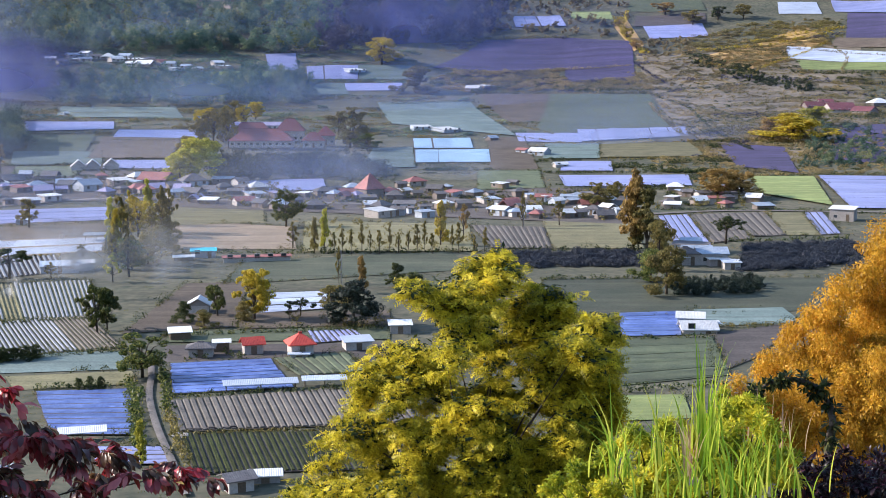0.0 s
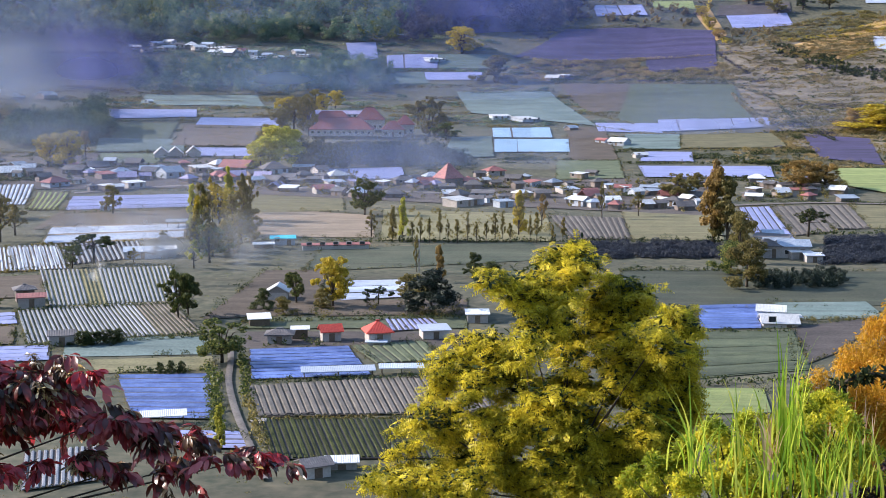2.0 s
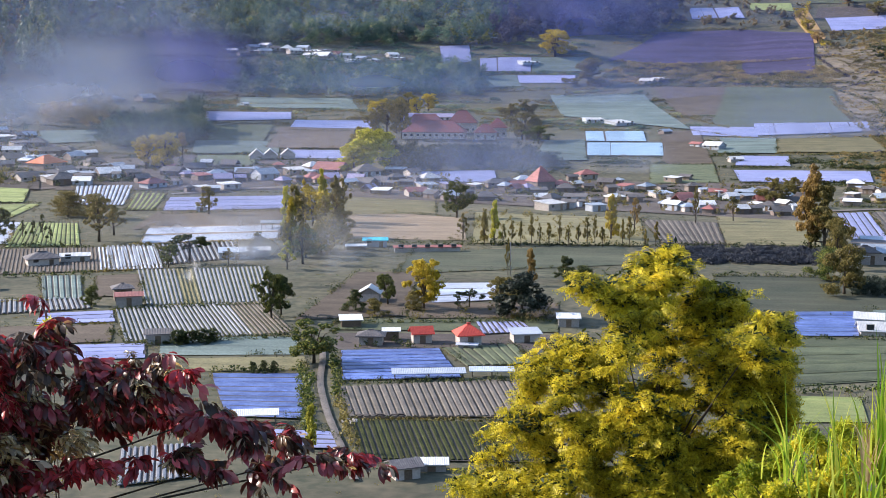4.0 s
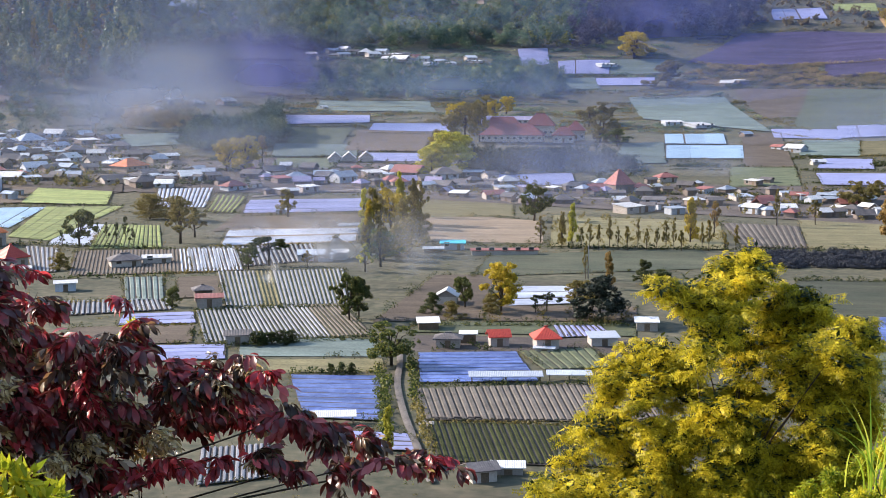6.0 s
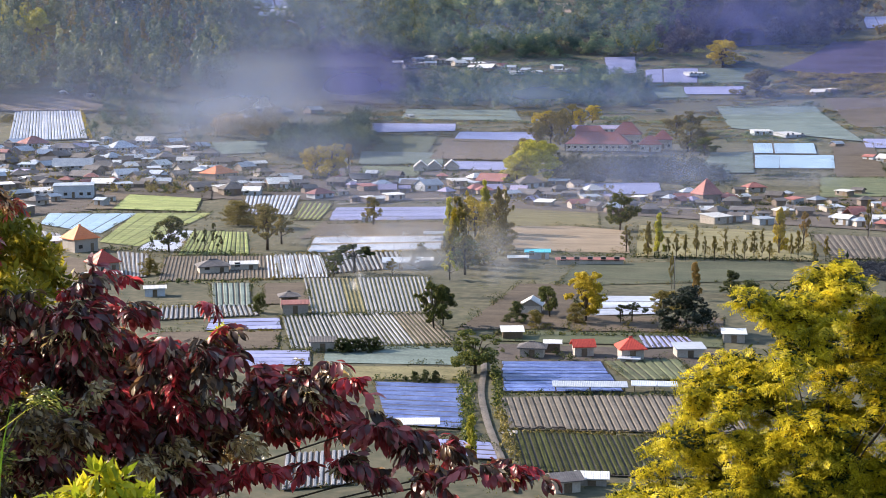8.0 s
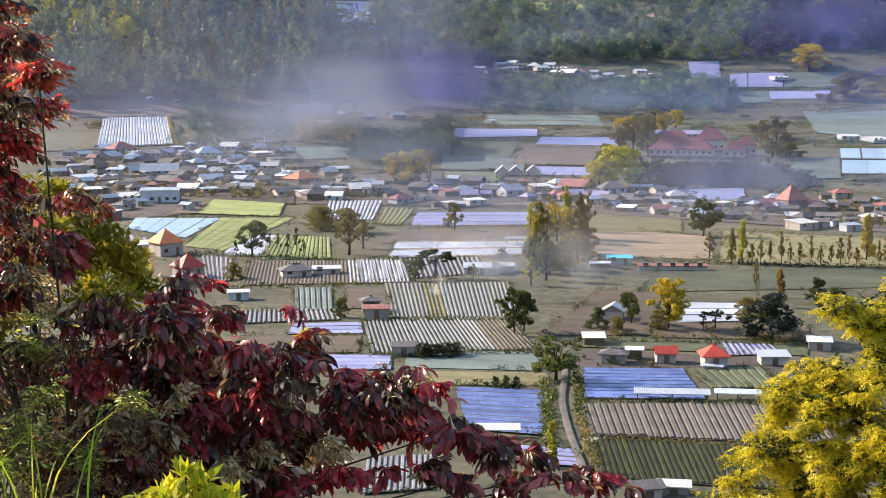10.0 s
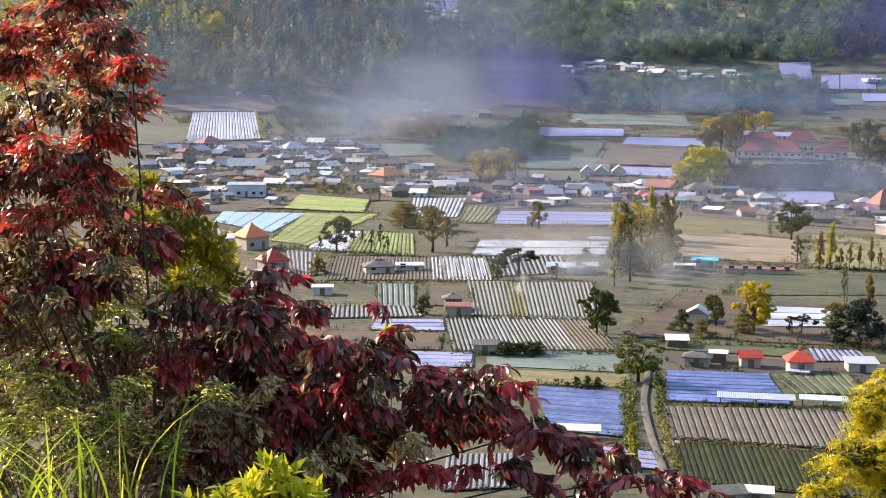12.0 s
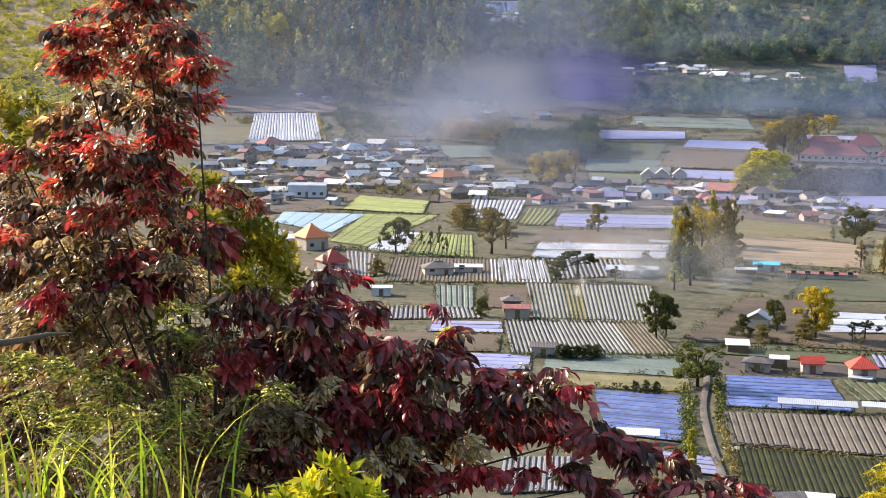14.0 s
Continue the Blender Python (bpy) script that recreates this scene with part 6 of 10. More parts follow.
house(-220.1, 844.2, -26, 7.2, 4.4, 1.4, 1.3, "gable", "white_roof", "wall_blue", "village house with a white gabled roof", "house", group="houses far up the valley")
house(-187.5, 834.8, -23, 14.3, 9.3, 1.3, 0.9, "shed", "white_roof", "wall_brown", "village house with a white low sloping roof", "house", group="houses far up the valley")
house(-179.6, 826.5, -18, 10.9, 8.6, 1.3, 2.6, "gable", "white_roof", "wall_brown", "village house with a white gabled roof", "house", group="houses far up the valley")
house(-160.4, 822.4, 58, 8.1, 6.1, 1.5, 0.6, "shed", "white_roof", "wall_blue", "village house with a white low sloping roof", "house", group="houses far up the valley")
house(-204.1, 835.5, 9, 7.7, 6.9, 1.5, 2.3, "hip", "white_roof", "wall_brown", "village house with a white hipped roof", "house", group="houses far up the valley")
house(-134.0, 833.7, -22, 8.2, 5.2, 1.1, 0.5, "shed", "white_roof", "wall", "village house with a white low sloping roof", "house", group="houses far up the valley")
house(-171.5, 832.1, 57, 7.1, 6.3, 1.6, 1.8, "gable", "rust_roof", "wall_brown", "village house with a faded red gabled roof", "house", group="houses far up the valley")
house(-281.5, 910.3, 56, 8.4, 6.2, 1.3, 0.6, "shed", "white_roof", "wall_blue", "village house with a white low sloping roof", "house", group="houses far up the valley")
house(-263.7, 903.9, 38, 10.1, 8.2, 1.3, 0.8, "shed", "blue_roof", "wall_blue", "village house with a blue-grey low sloping roof", "house", group="houses far up the valley")
house(-54.0, 838.0, 33, 11.0, 7.8, 1.3, 0.8, "shed", "white_roof", "wall_blue", "village house with a white low sloping roof", "house", group="houses far up the valley")
house(-79.8, 883.7, 53, 3.5, 2.8, 1.4, 1.0, "hip", "white_roof", "wall_brown", "village house with a white hipped roof", "house", group="houses far up the valley")
house(-91.4, 929.0, 44, 4.3, 3.1, 1.5, 0.3, "shed", "white_roof", "wall_brown", "village house with a white low sloping roof", "house", group="houses far up the valley")
house(196.9, 723.8, 6, 10.5, 8.9, 1.1, 2.7, "gable", "school_roof", "wall_brown", "village house with a dull maroon gabled roof", "house", group="houses far up the valley")
house(207.4, 713.1, 9, 14.1, 12.3, 1.2, 3.7, "gable", "school_roof", "wall", "village house with a dull maroon gabled roof", "house", group="houses far up the valley")
house(217.5, 702.7, -53, 11.6, 7.6, 1.6, 2.3, "gable", "school_roof", "wall_brown", "village house with a dull maroon gabled roof", "house", group="houses far up the valley")
house(205.5, 733.3, 1, 7.3, 4.8, 1.1, 1.4, "gable", "school_roof", "wall", "village house with a dull maroon gabled roof", "house", group="houses far up the valley")
house(230.3, 720.6, 9, 9.5, 7.8, 1.4, 2.6, "hip", "white_roof", "wall_brown", "village house with a white hipped roof", "house", group="houses far up the valley")
house(25.0, 794.2, 39, 6.8, 4.9, 1.5, 0.5, "shed", "white_roof", "wall_brown", "village house with a white low sloping roof", "house", group="houses far up the valley")
house(34.8, 592.2, -40, 5.1, 3.4, 1.3, 0.9, "gable", "rust_roof", "wall_blue", "village house with a faded red gabled roof", "house", group="houses far up the valley")
house(22.8, 637.0, 43, 5.1, 3.6, 1.3, 1.1, "gable", "blue_roof", "wall_brown", "village house with a blue-grey gabled roof", "house", group="houses far up the valley")
house(-392.7, 690.7, 47, 4.2, 2.9, 1.2, 1.0, "hip", "white_roof", "wall_blue", "village house with a white hipped roof", "house", group="houses far up the valley")
house(-376.4, 690.7, 72, 3.6, 2.9, 1.4, 0.3, "shed", "white_roof", "wall", "village house with a white low sloping roof", "house", group="houses far up the valley")
house(-380.5, 936.3, 35, 19.8, 12.6, 1.5, 3.6, "gable", "blue_roof", "wall_brown", "village house with a blue-grey gabled roof", "house", group="houses far up the valley")
house(-394.7, 946.6, 37, 13.4, 10.1, 1.0, 3.3, "hip", "blue_roof", "wall_brown", "village house with a blue-grey hipped roof", "house", group="houses far up the valley")
house(-379.4, 953.7, 34, 13.4, 8.7, 1.6, 0.9, "shed", "blue_roof", "wall_brown", "village house with a blue-grey low sloping roof", "house", group="houses far up the valley")
house(-332.8, 901.1, 55, 10.7, 6.7, 1.5, 2.0, "gable", "blue_roof", "wall_brown", "village house with a blue-grey gabled roof", "house", group="houses far up the valley")
house(-283.1, 913.0, 38, 5.6, 4.3, 1.4, 1.2, "gable", "white_roof", "wall_blue", "village house with a white gabled roof", "house", group="houses far up the valley")
house(-261.6, 902.0, 37, 9.2, 6.2, 1.3, 1.9, "gable", "blue_roof", "wall_blue", "village house with a blue-grey gabled roof", "house", group="houses far up the valley")
house(-305.8, 895.5, 57, 9.3, 8.2, 1.0, 2.4, "gable", "blue_roof", "wall_brown", "village house with a blue-grey gabled roof", "house", group="houses far up the valley")
house(-265.0, 697.3, 67, 8.9, 6.9, 1.0, 2.3, "hip", "white_roof", "wall_brown", "village house with a white hipped roof", "house", group="houses far up the valley")
house(-249.5, 702.4, 59, 8.8, 7.0, 1.6, 2.0, "gable", "white_roof", "wall_brown", "village house with a white gabled roof", "house", group="houses far up the valley")
house(-280.9, 699.5, 17, 5.5, 4.3, 1.2, 1.3, "gable", "white_roof", "wall_blue", "village house with a white gabled roof", "house", group="houses far up the valley")
house(-274.9, 668.6, 60, 5.7, 5.0, 1.4, 1.7, "hip", "white_roof", "wall_brown", "village house with a white hipped roof", "house", group="houses far up the valley")
house(-281.4, 657.2, 52, 4.7, 3.1, 1.4, 1.0, "gable", "white_roof", "wall_brown", "village house with a white gabled roof", "house", group="houses far up the valley")
house(-194.3, 700.3, 56, 3.3, 2.7, 1.2, 0.8, "gable", "white_roof", "wall_blue", "village house with a white gabled roof", "house", group="houses far up the valley")
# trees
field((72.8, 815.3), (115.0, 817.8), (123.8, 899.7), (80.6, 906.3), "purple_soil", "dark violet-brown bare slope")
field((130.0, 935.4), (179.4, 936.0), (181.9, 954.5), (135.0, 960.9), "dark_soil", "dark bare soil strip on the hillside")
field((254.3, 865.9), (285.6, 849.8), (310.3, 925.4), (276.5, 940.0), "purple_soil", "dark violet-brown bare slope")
field((-390.6, 920.9), (-347.7, 940.9), (-361.3, 971.1), (-404.1, 957.9), "pale", "pale plastic mulch plot high among the woods")
field((-325.7, 965.1), (-296.7, 969.3), (-307.9, 999.5), (-331.9, 988.3), "teal", "grey-green crop plot high among the woods")
field((156.2, 852.4), (184.7, 818.9), (243.1, 870.5), (239.9, 909.7), "goldgrass", "golden dry grass slope", base=-0.02)
field((121.9, 874.9), (130.5, 889.5), (127.2, 961.1), (116.1, 941.0), "goldgrass", "golden dry grass bank")
tree(-43.8, 193.3, 6.9, 7.2, "round", "green", "dark green broad-crowned tree beside the field lane")
tree(-58.4, 225.2, 9.2, 5.0, "round", "green", "tall green tree between mulch plots")
tree(-57.6, 228.7, 7.8, 4.3, "round", "dark", "dark green tree between mulch plots")
tree(-34.1, 148.5, 5.9, 2.3, "column", "lime", "slim yellow-green tree beside the lane")
tree(-33.7, 238.6, 9.9, 6.7, "round", "gold", "golden-yellow tree among small huts")
tree(-40.8, 241.9, 5.9, 4.5, "round", "green", "green tree beside a white hut")
tree(-45.5, 235.4, 4.0, 3.8, "bush", "dark", "dark bush beside a white hut", category="bush")
tree(-41.3, 231.2, 3.3, 3.3, "bush", "olive", "olive bush beside the small huts", category="bush")
tree(-35.2, 236.4, 4.0, 3.6, "bush", "olive", "olive bush under the golden tree", category="bush")
tree(-16.0, 266.5, 8.1, 3.4, "column", "orange", "small orange-brown tree between plots")
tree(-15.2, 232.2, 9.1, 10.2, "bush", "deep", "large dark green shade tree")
tree(-19.9, 241.9, 6.1, 6.1, "round", "olive", "olive tree beside the dark tree")
tree(-25.7, 240.8, 3.7, 3.7, "umbrella", "dark", "small dark palm-like tree in plots")
tree(-27.5, 238.6, 3.0, 2.0, "thin", "dark", "small dark thin tree by huts")
tree(-9.7, 273.4, 5.8, 4.6, "bush", "dark", "dark green bush between plots", category="bush")
tree(-5.6, 269.9, 3.9, 5.7, "bush", "dark", "dark green bush between plots", category="bush")
tree(-92.4, 285.7, 7.0, 8.3, "umbrella", "dark", "dark green spreading tree over pale sheets")
tree(-95.2, 279.7, 5.2, 4.5, "round", "green", "green tree over mulch beds")
tree(-80.6, 356.3, 11.1, 9.0, "round", "gold", "golden tree beside the village road")
tree(-75.2, 314.1, 15.6, 6.6, "thin", "olive", "thin olive tree with a sparse crown")
tree(-75.2, 362.3, 14.3, 6.1, "column", "olive", "slim olive poplar by the road")
tree(-72.2, 333.9, 11.2, 7.9, "thin", "olive", "thin olive tree in smoke")
tree(-67.6, 288.4, 9.2, 7.8, "thin", "olive", "bare-looking olive tree in smoke")
tree(-67.9, 333.9, 8.4, 5.6, "bush", "olive", "olive bush beside the small huts", category="bush")
tree(-44.2, 379.1, 11.1, 8.6, "round", "green", "leaning dark green tree in fields")
tree(-37.3, 333.9, 7.0, 4.2, "thin", "olive", "thin olive field tree")
tree(-31.2, 325.7, 9.6, 3.6, "column", "olive", "slim yellow-green poplar by orchard")
tree(-28.9, 327.7, 11.0, 3.6, "column", "lime", "slim yellow-green poplar by orchard")
tree(-0.6, 339.2, 12.8, 5.7, "column", "gold", "slim golden poplar by the houses")
tree(5.3, 350.4, 10.9, 4.7, "thin", "orange", "reddish-brown tree by the houses")
tree(-26.5, 327.7, 5.2, 1.9, "thin", "olive", "thin young orchard tree", group="row of orchard trees")
tree(-24.4, 325.7, 6.2, 2.6, "thin", "olive", "thin young orchard tree", group="row of orchard trees")
tree(-22.1, 323.7, 7.1, 1.9, "thin", "olive", "thin young orchard tree", group="row of orchard trees")
tree(-19.8, 327.7, 8.1, 2.6, "thin", "olive", "thin young orchard tree", group="row of orchard trees")
tree(-17.7, 325.7, 5.8, 1.9, "thin", "olive", "thin young orchard tree", group="row of orchard trees")
tree(-15.3, 323.7, 6.7, 2.6, "thin", "olive", "thin young orchard tree", group="row of orchard trees")
tree(-13.0, 327.7, 7.7, 1.9, "thin", "olive", "thin young orchard tree", group="row of orchard trees")
tree(-10.8, 325.7, 5.3, 2.6, "thin", "olive", "thin young orchard tree", group="row of orchard trees")
tree(-8.4, 323.7, 6.3, 1.9, "thin", "olive", "thin young orchard tree", group="row of orchard trees")
tree(-6.3, 327.7, 7.3, 2.6, "thin", "olive", "thin young orchard tree", group="row of orchard trees")
tree(-4.4, 325.7, 8.2, 1.9, "thin", "olive", "thin young orchard tree", group="row of orchard trees")
tree(-2.6, 323.7, 5.9, 2.6, "thin", "olive", "thin young orchard tree", group="row of orchard trees")
tree(2.2, 327.7, 6.9, 1.9, "thin", "olive", "thin young orchard tree", group="row of orchard trees")
tree(3.8, 325.7, 7.8, 2.6, "thin", "olive", "thin young orchard tree", group="row of orchard trees")
tree(7.6, 323.7, 5.4, 1.9, "thin", "olive", "thin young orchard tree", group="row of orchard trees")
tree(10.2, 327.7, 6.5, 2.6, "thin", "olive", "thin young orchard tree", group="row of orchard trees")
tree(-21.7, 279.2, 8.2, 1.9, "thin", "olive", "very thin olive field tree")
tree(46.6, 329.7, 21.9, 12.8, "column", "orange", "tall golden-brown tree by the lane")
tree(49.8, 327.7, 17.9, 11.6, "column", "olive", "tall olive tree by the lane")
tree(49.8, 305.0, 10.8, 7.7, "bush", "olive", "olive thicket beside the tall trees", category="bush")
tree(43.3, 280.7, 7.1, 7.1, "bush", "green", "green thicket beside the tall trees", category="bush")
tree(47.6, 296.5, 11.2, 6.7, "thin", "olive", "sparse olive tree on the bank")
tree(44.3, 265.1, 10.1, 9.0, "bush", "olive", "olive thicket on the bank", category="bush")
tree(72.0, 342.5, 7.2, 7.8, "umbrella", "dark", "dark green spreading tree on pale beds")
tree(91.9, 451.9, 10.6, 13.2, "round", "orange", "autumn orange tree by the houses")
tree(99.9, 454.1, 9.5, 11.4, "round", "orange", "autumn orange tree by the houses")
tree(49.1, 424.4, 9.2, 8.9, "round", "olive", "olive tree among village houses")
tree(55.8, 442.9, 7.4, 7.4, "round", "olive", "olive tree among village houses")
tree(22.2, 375.1, 11.0, 3.1, "thin", "olive", "thin pole-like tree by houses")
tree(33.0, 381.8, 8.0, 4.8, "thin", "olive", "thin olive tree among houses")
tree(-95.7, 606.5, 18.2, 10.1, "round", "olive", "olive tree beside the school")
tree(-106.5, 630.6, 14.7, 11.5, "round", "olive", "olive tree beside the school")
tree(-99.5, 676.7, 11.2, 8.4, "round", "gold", "golden-olive tree behind the school")
tree(-91.1, 497.1, 17.4, 17.9, "bush", "lime", "yellow-green sunlit thicket below the school", category="bush")
tree(-95.3, 491.9, 10.3, 12.3, "bush", "lime", "yellow-green sunlit thicket below the school", category="bush")
tree(-92.1, 536.1, 13.4, 11.2, "bush", "lime", "yellow-green sunlit thicket below the school", category="bush")
tree(-41.6, 609.7, 13.0, 13.5, "round", "olive", "olive-brown tree beside the school")
tree(-33.4, 598.2, 8.5, 11.5, "round", "green", "grey-green tree beside the school")
tree(-50.7, 662.9, 11.0, 11.0, "round", "olive", "olive tree behind the school")
tree(-38.0, 851.6, 18.3, 21.8, "round", "gold", "golden tree on the hillside")
tree(-16.0, 786.6, 16.3, 19.5, "bush", "olive", "olive bush on the hillside", category="bush")
tree(-174.3, 489.9, 13.4, 11.3, "round", "gold", "large golden tree by the village road")
tree(-167.2, 489.4, 15.1, 12.9, "round", "gold", "large golden-orange tree by the village road")
tree(-169.5, 518.9, 12.7, 6.8, "thin", "orange", "thin orange tree by the road")
tree(-148.1, 308.3, 9.2, 7.5, "round", "green", "dark green tree over seedling plots")
tree(-154.1, 366.9, 8.0, 10.0, "bush", "olive", "olive tree over the plots", category="bush")
tree(-125.5, 317.3, 11.5, 10.0, "thin", "olive", "sparse olive-brown tree in the plots")
tree(-126.3, 329.5, 8.9, 7.4, "thin", "olive", "bare olive tree in the plots")
tree(-147.1, 321.5, 5.0, 2.4, "thin", "dark", "small dark palm-like tree in plots")
tree(-141.1, 314.3, 5.8, 2.3, "thin", "dark", "small dark palm-like tree in plots")
tree(-141.8, 321.6, 6.5, 2.4, "thin", "dark", "small dark palm-like tree in plots")
tree(-137.5, 316.2, 4.3, 2.3, "thin", "dark", "small dark palm-like tree in plots")
tree(-151.7, 306.5, 4.3, 2.3, "thin", "dark", "small dark palm-like tree in plots")
tree(-153.2, 329.3, 3.7, 2.4, "thin", "dark", "small dark palm-like tree in plots")
tree(-68.3, 203.0, 2.4, 3.1, "bush", "dark", "clipped dark green hedge bush", category="bush", group="hedge beside the crop")
tree(-67.1, 203.7, 2.4, 3.1, "bush", "dark", "clipped dark green hedge bush", category="bush", group="hedge beside the crop")
tree(-65.9, 204.4, 2.4, 3.1, "bush", "dark", "clipped dark green hedge bush", category="bush", group="hedge beside the crop")
tree(-64.7, 205.1, 2.4, 3.1, "bush", "dark", "clipped dark green hedge bush", category="bush", group="hedge beside the crop")
tree(-63.5, 205.9, 2.4, 3.1, "bush", "dark", "clipped dark green hedge bush", category="bush", group="hedge beside the crop")
tree(-51.0, 185.0, 2.1, 1.6, "bush", "dark", "small dark round bush", category="bush", group="bushes on the plot edge")
tree(-49.3, 185.4, 2.1, 1.6, "bush", "dark", "small dark round bush", category="bush", group="bushes on the plot edge")
tree(-47.8, 185.7, 2.1, 1.6, "bush", "dark", "small dark round bush", category="bush", group="bushes on the plot edge")
tree(-94.4, 233.7, 3.8, 3.2, "bush", "green", "green bush between plots", category="bush")
tree(-135.5, 271.9, 4.2, 4.5, "bush", "olive", "olive bush by the orange-roofed house", category="bush")
tree(160.0, 624.4, 13.5, 33.8, "bush", "gold", "golden bush on the slope", category="bush")
tree(181.1, 664.6, 11.0, 19.3, "bush", "lime", "yellow-green bush on the slope", category="bush")
tree(154.6, 639.8, 10.6, 16.0, "bush", "orange", "orange bush on the slope", category="bush")
tree(-457.1, 772.4, 27.6, 19.1, "round", "lime", "yellow-green tree in the forest")
tree(-444.5, 772.4, 18.3, 18.3, "round", "olive", "olive tree in the forest")
tree(-270.4, 584.1, 7.5, 1.6, "thin", "orange", "thin pole-like tree by houses")
tree(-455.5, 773.3, 26, 14, "round", "lime", "bright yellow-green tree in the forest", group="tall trees of the forest")
tree(-396.4, 774.6, 24, 9, "column", "olive", "pale tall tree at the forest edge", group="tall trees of the forest")
tree(-394.9, 794.1, 26, 9, "column", "olive", "pale tall tree at the forest edge", group="tall trees of the forest")
tree(-390.3, 811.5, 22, 9, "column", "green", "tall green tree at the forest edge", group="tall trees of the forest")
tree(-414.8, 778.6, 22, 9, "column", "bluish", "tall blue-green tree at the forest edge", group="tall trees of the forest")
tree(-449.5, 728.6, 20, 12, "round", "olive", "pale olive tree at the forest edge", group="tall trees of the forest")
tree(-499.0, 787.9, 24, 13, "round", "lime", "yellow-green tree in the forest", group="tall trees of the forest")
tree(-525.8, 801.6, 22, 13, "round", "olive", "pale olive tree in the forest", group="tall trees of the forest")
tree(-503.8, 828.5, 24, 12, "column", "lime", "tall yellow-green tree in the forest", group="tall trees of the forest")
tree(-453.1, 818.1, 24, 10, "column", "bluish", "tall blue-green tree in the forest", group="tall trees of the forest")
tree(-387.3, 840.3, 20, 10, "column", "olive", "pale tall tree in the forest", group="tall trees of the forest")
tree(-419.9, 743.6, 18, 9, "column", "bluish", "tall blue-green tree at the forest edge", group="tall trees of the forest")
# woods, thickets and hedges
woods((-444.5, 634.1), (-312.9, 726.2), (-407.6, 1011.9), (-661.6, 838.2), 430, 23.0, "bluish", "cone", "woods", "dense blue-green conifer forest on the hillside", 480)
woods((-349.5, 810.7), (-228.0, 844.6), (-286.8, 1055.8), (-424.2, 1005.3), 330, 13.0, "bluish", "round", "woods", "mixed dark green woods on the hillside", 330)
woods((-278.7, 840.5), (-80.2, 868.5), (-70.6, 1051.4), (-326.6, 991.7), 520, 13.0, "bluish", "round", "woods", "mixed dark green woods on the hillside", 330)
woods((-86.0, 853.8), (36.0, 911.1), (50.4, 1061.2), (-87.7, 1050.2), 230, 13.0, "violet", "round", "woods", "woods tinted dark violet-blue as shade", 330)
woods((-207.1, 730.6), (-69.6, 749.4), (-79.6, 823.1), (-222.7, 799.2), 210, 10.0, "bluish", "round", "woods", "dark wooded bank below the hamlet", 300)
woods((-311.2, 561.5), (-264.5, 587.2), (-330.1, 716.5), (-364.7, 684.6), 60, 8.0, "bluish", "round", "woods", "dark trees behind the village", 200)
woods((81.9, 536.7), (163.1, 478.3), (308.1, 918.8), (127.1, 918.6), 1900, 1.3, "scrub", "low", "scrub", "dry golden scrub on the rough slope", 60)
woods((112.3, 784.0), (218.1, 830.8), (272.8, 927.0), (158.3, 924.5), 260, 1.6, "scrub", "low", "scrub", "dry sunlit scrub on the slope", 90)
# dark leaves in two strips imitate the shade of a gully
woods((149.5, 840.3), (181.5, 789.1), (185.3, 821.5), (157.4, 865.6), 60, 2.6, "dark", "round", "scrub", "dark growth standing for a shaded gully on the slope", 150)
woods((166.7, 796.6), (205.4, 756.4), (213.2, 785.9), (174.4, 818.3), 70, 2.6, "dark", "round", "scrub", "dark growth standing for a shaded gully on the slope", 150)
woods((126.9, 864.2), (158.0, 858.8), (166.7, 918.4), (132.7, 904.9), 40, 2.6, "scrub", "round", "scrub", "dry scrub growth on the slope", 120)
woods((-17.5, 782.1), (121.9, 783.4), (120.5, 843.3), (-1.4, 845.7), 260, 3.0, "scrub", "low", "scrub", "olive scrub along hillside terraces", 100)
woods((28.5, 909.2), (125.6, 907.8), (133.7, 1032.7), (41.2, 1047.2), 200, 4.0, "scrub", "round", "scrub", "olive scrub on the hillside", 120)
woods((-210.9, 542.1), (-174.0, 567.0), (-197.1, 630.3), (-233.5, 611.1), 170, 9.0, "bluish", "round", "grove", "dark green grove beside the village", 260)
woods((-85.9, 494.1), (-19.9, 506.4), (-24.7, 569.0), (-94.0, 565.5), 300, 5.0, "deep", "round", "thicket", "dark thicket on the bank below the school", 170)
# low thickets stand in for a band of shadow, dark by leaf colour
woods((12.2, 301.5), (46.8, 303.3), (48.5, 323.7), (13.1, 323.7), 190, 1.9, "shade", "low", "thicket", "hedge bank in dark leaves standing for a shadow band", 420)
woods((66.0, 296.5), (93.5, 301.5), (104.5, 342.5), (75.5, 333.9), 260, 2.0, "shade", "low", "thicket", "hedge bank in dark leaves standing for a shadow band", 420)
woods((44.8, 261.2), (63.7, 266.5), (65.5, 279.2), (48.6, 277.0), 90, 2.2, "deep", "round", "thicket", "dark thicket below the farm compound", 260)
woods((-264.6, 607.6), (-238.4, 620.0), (-256.7, 667.4), (-282.2, 655.1), 60, 8.0, "scrub", "round", "grove", "pale blond trees in mist", 260)
woods((141.2, 532.4), (179.8, 528.4), (222.3, 655.8), (181.1, 664.6), 120, 4.0, "bluish", "round", "scrub", "blue-green scrub on the slope", 140)
woods((-208.8, 624.4), (-192.9, 627.8), (-214.7, 695.3), (-230.8, 691.9), 20, 9.0, "bluish", "round", "grove", "dark grove at the plain edge", 250)
hedge((-37.6, 181.1), (-12.5, 185.0), 0.8, "dark", "low dark green field hedge")
hedge((-33.5, 161.7), (-10.1, 164.3), 0.5, "olive", "low dark green field hedge")
hedge((-57.3, 185.7), (-43.6, 188.0), 0.9, "dark", "low dark green field hedge")
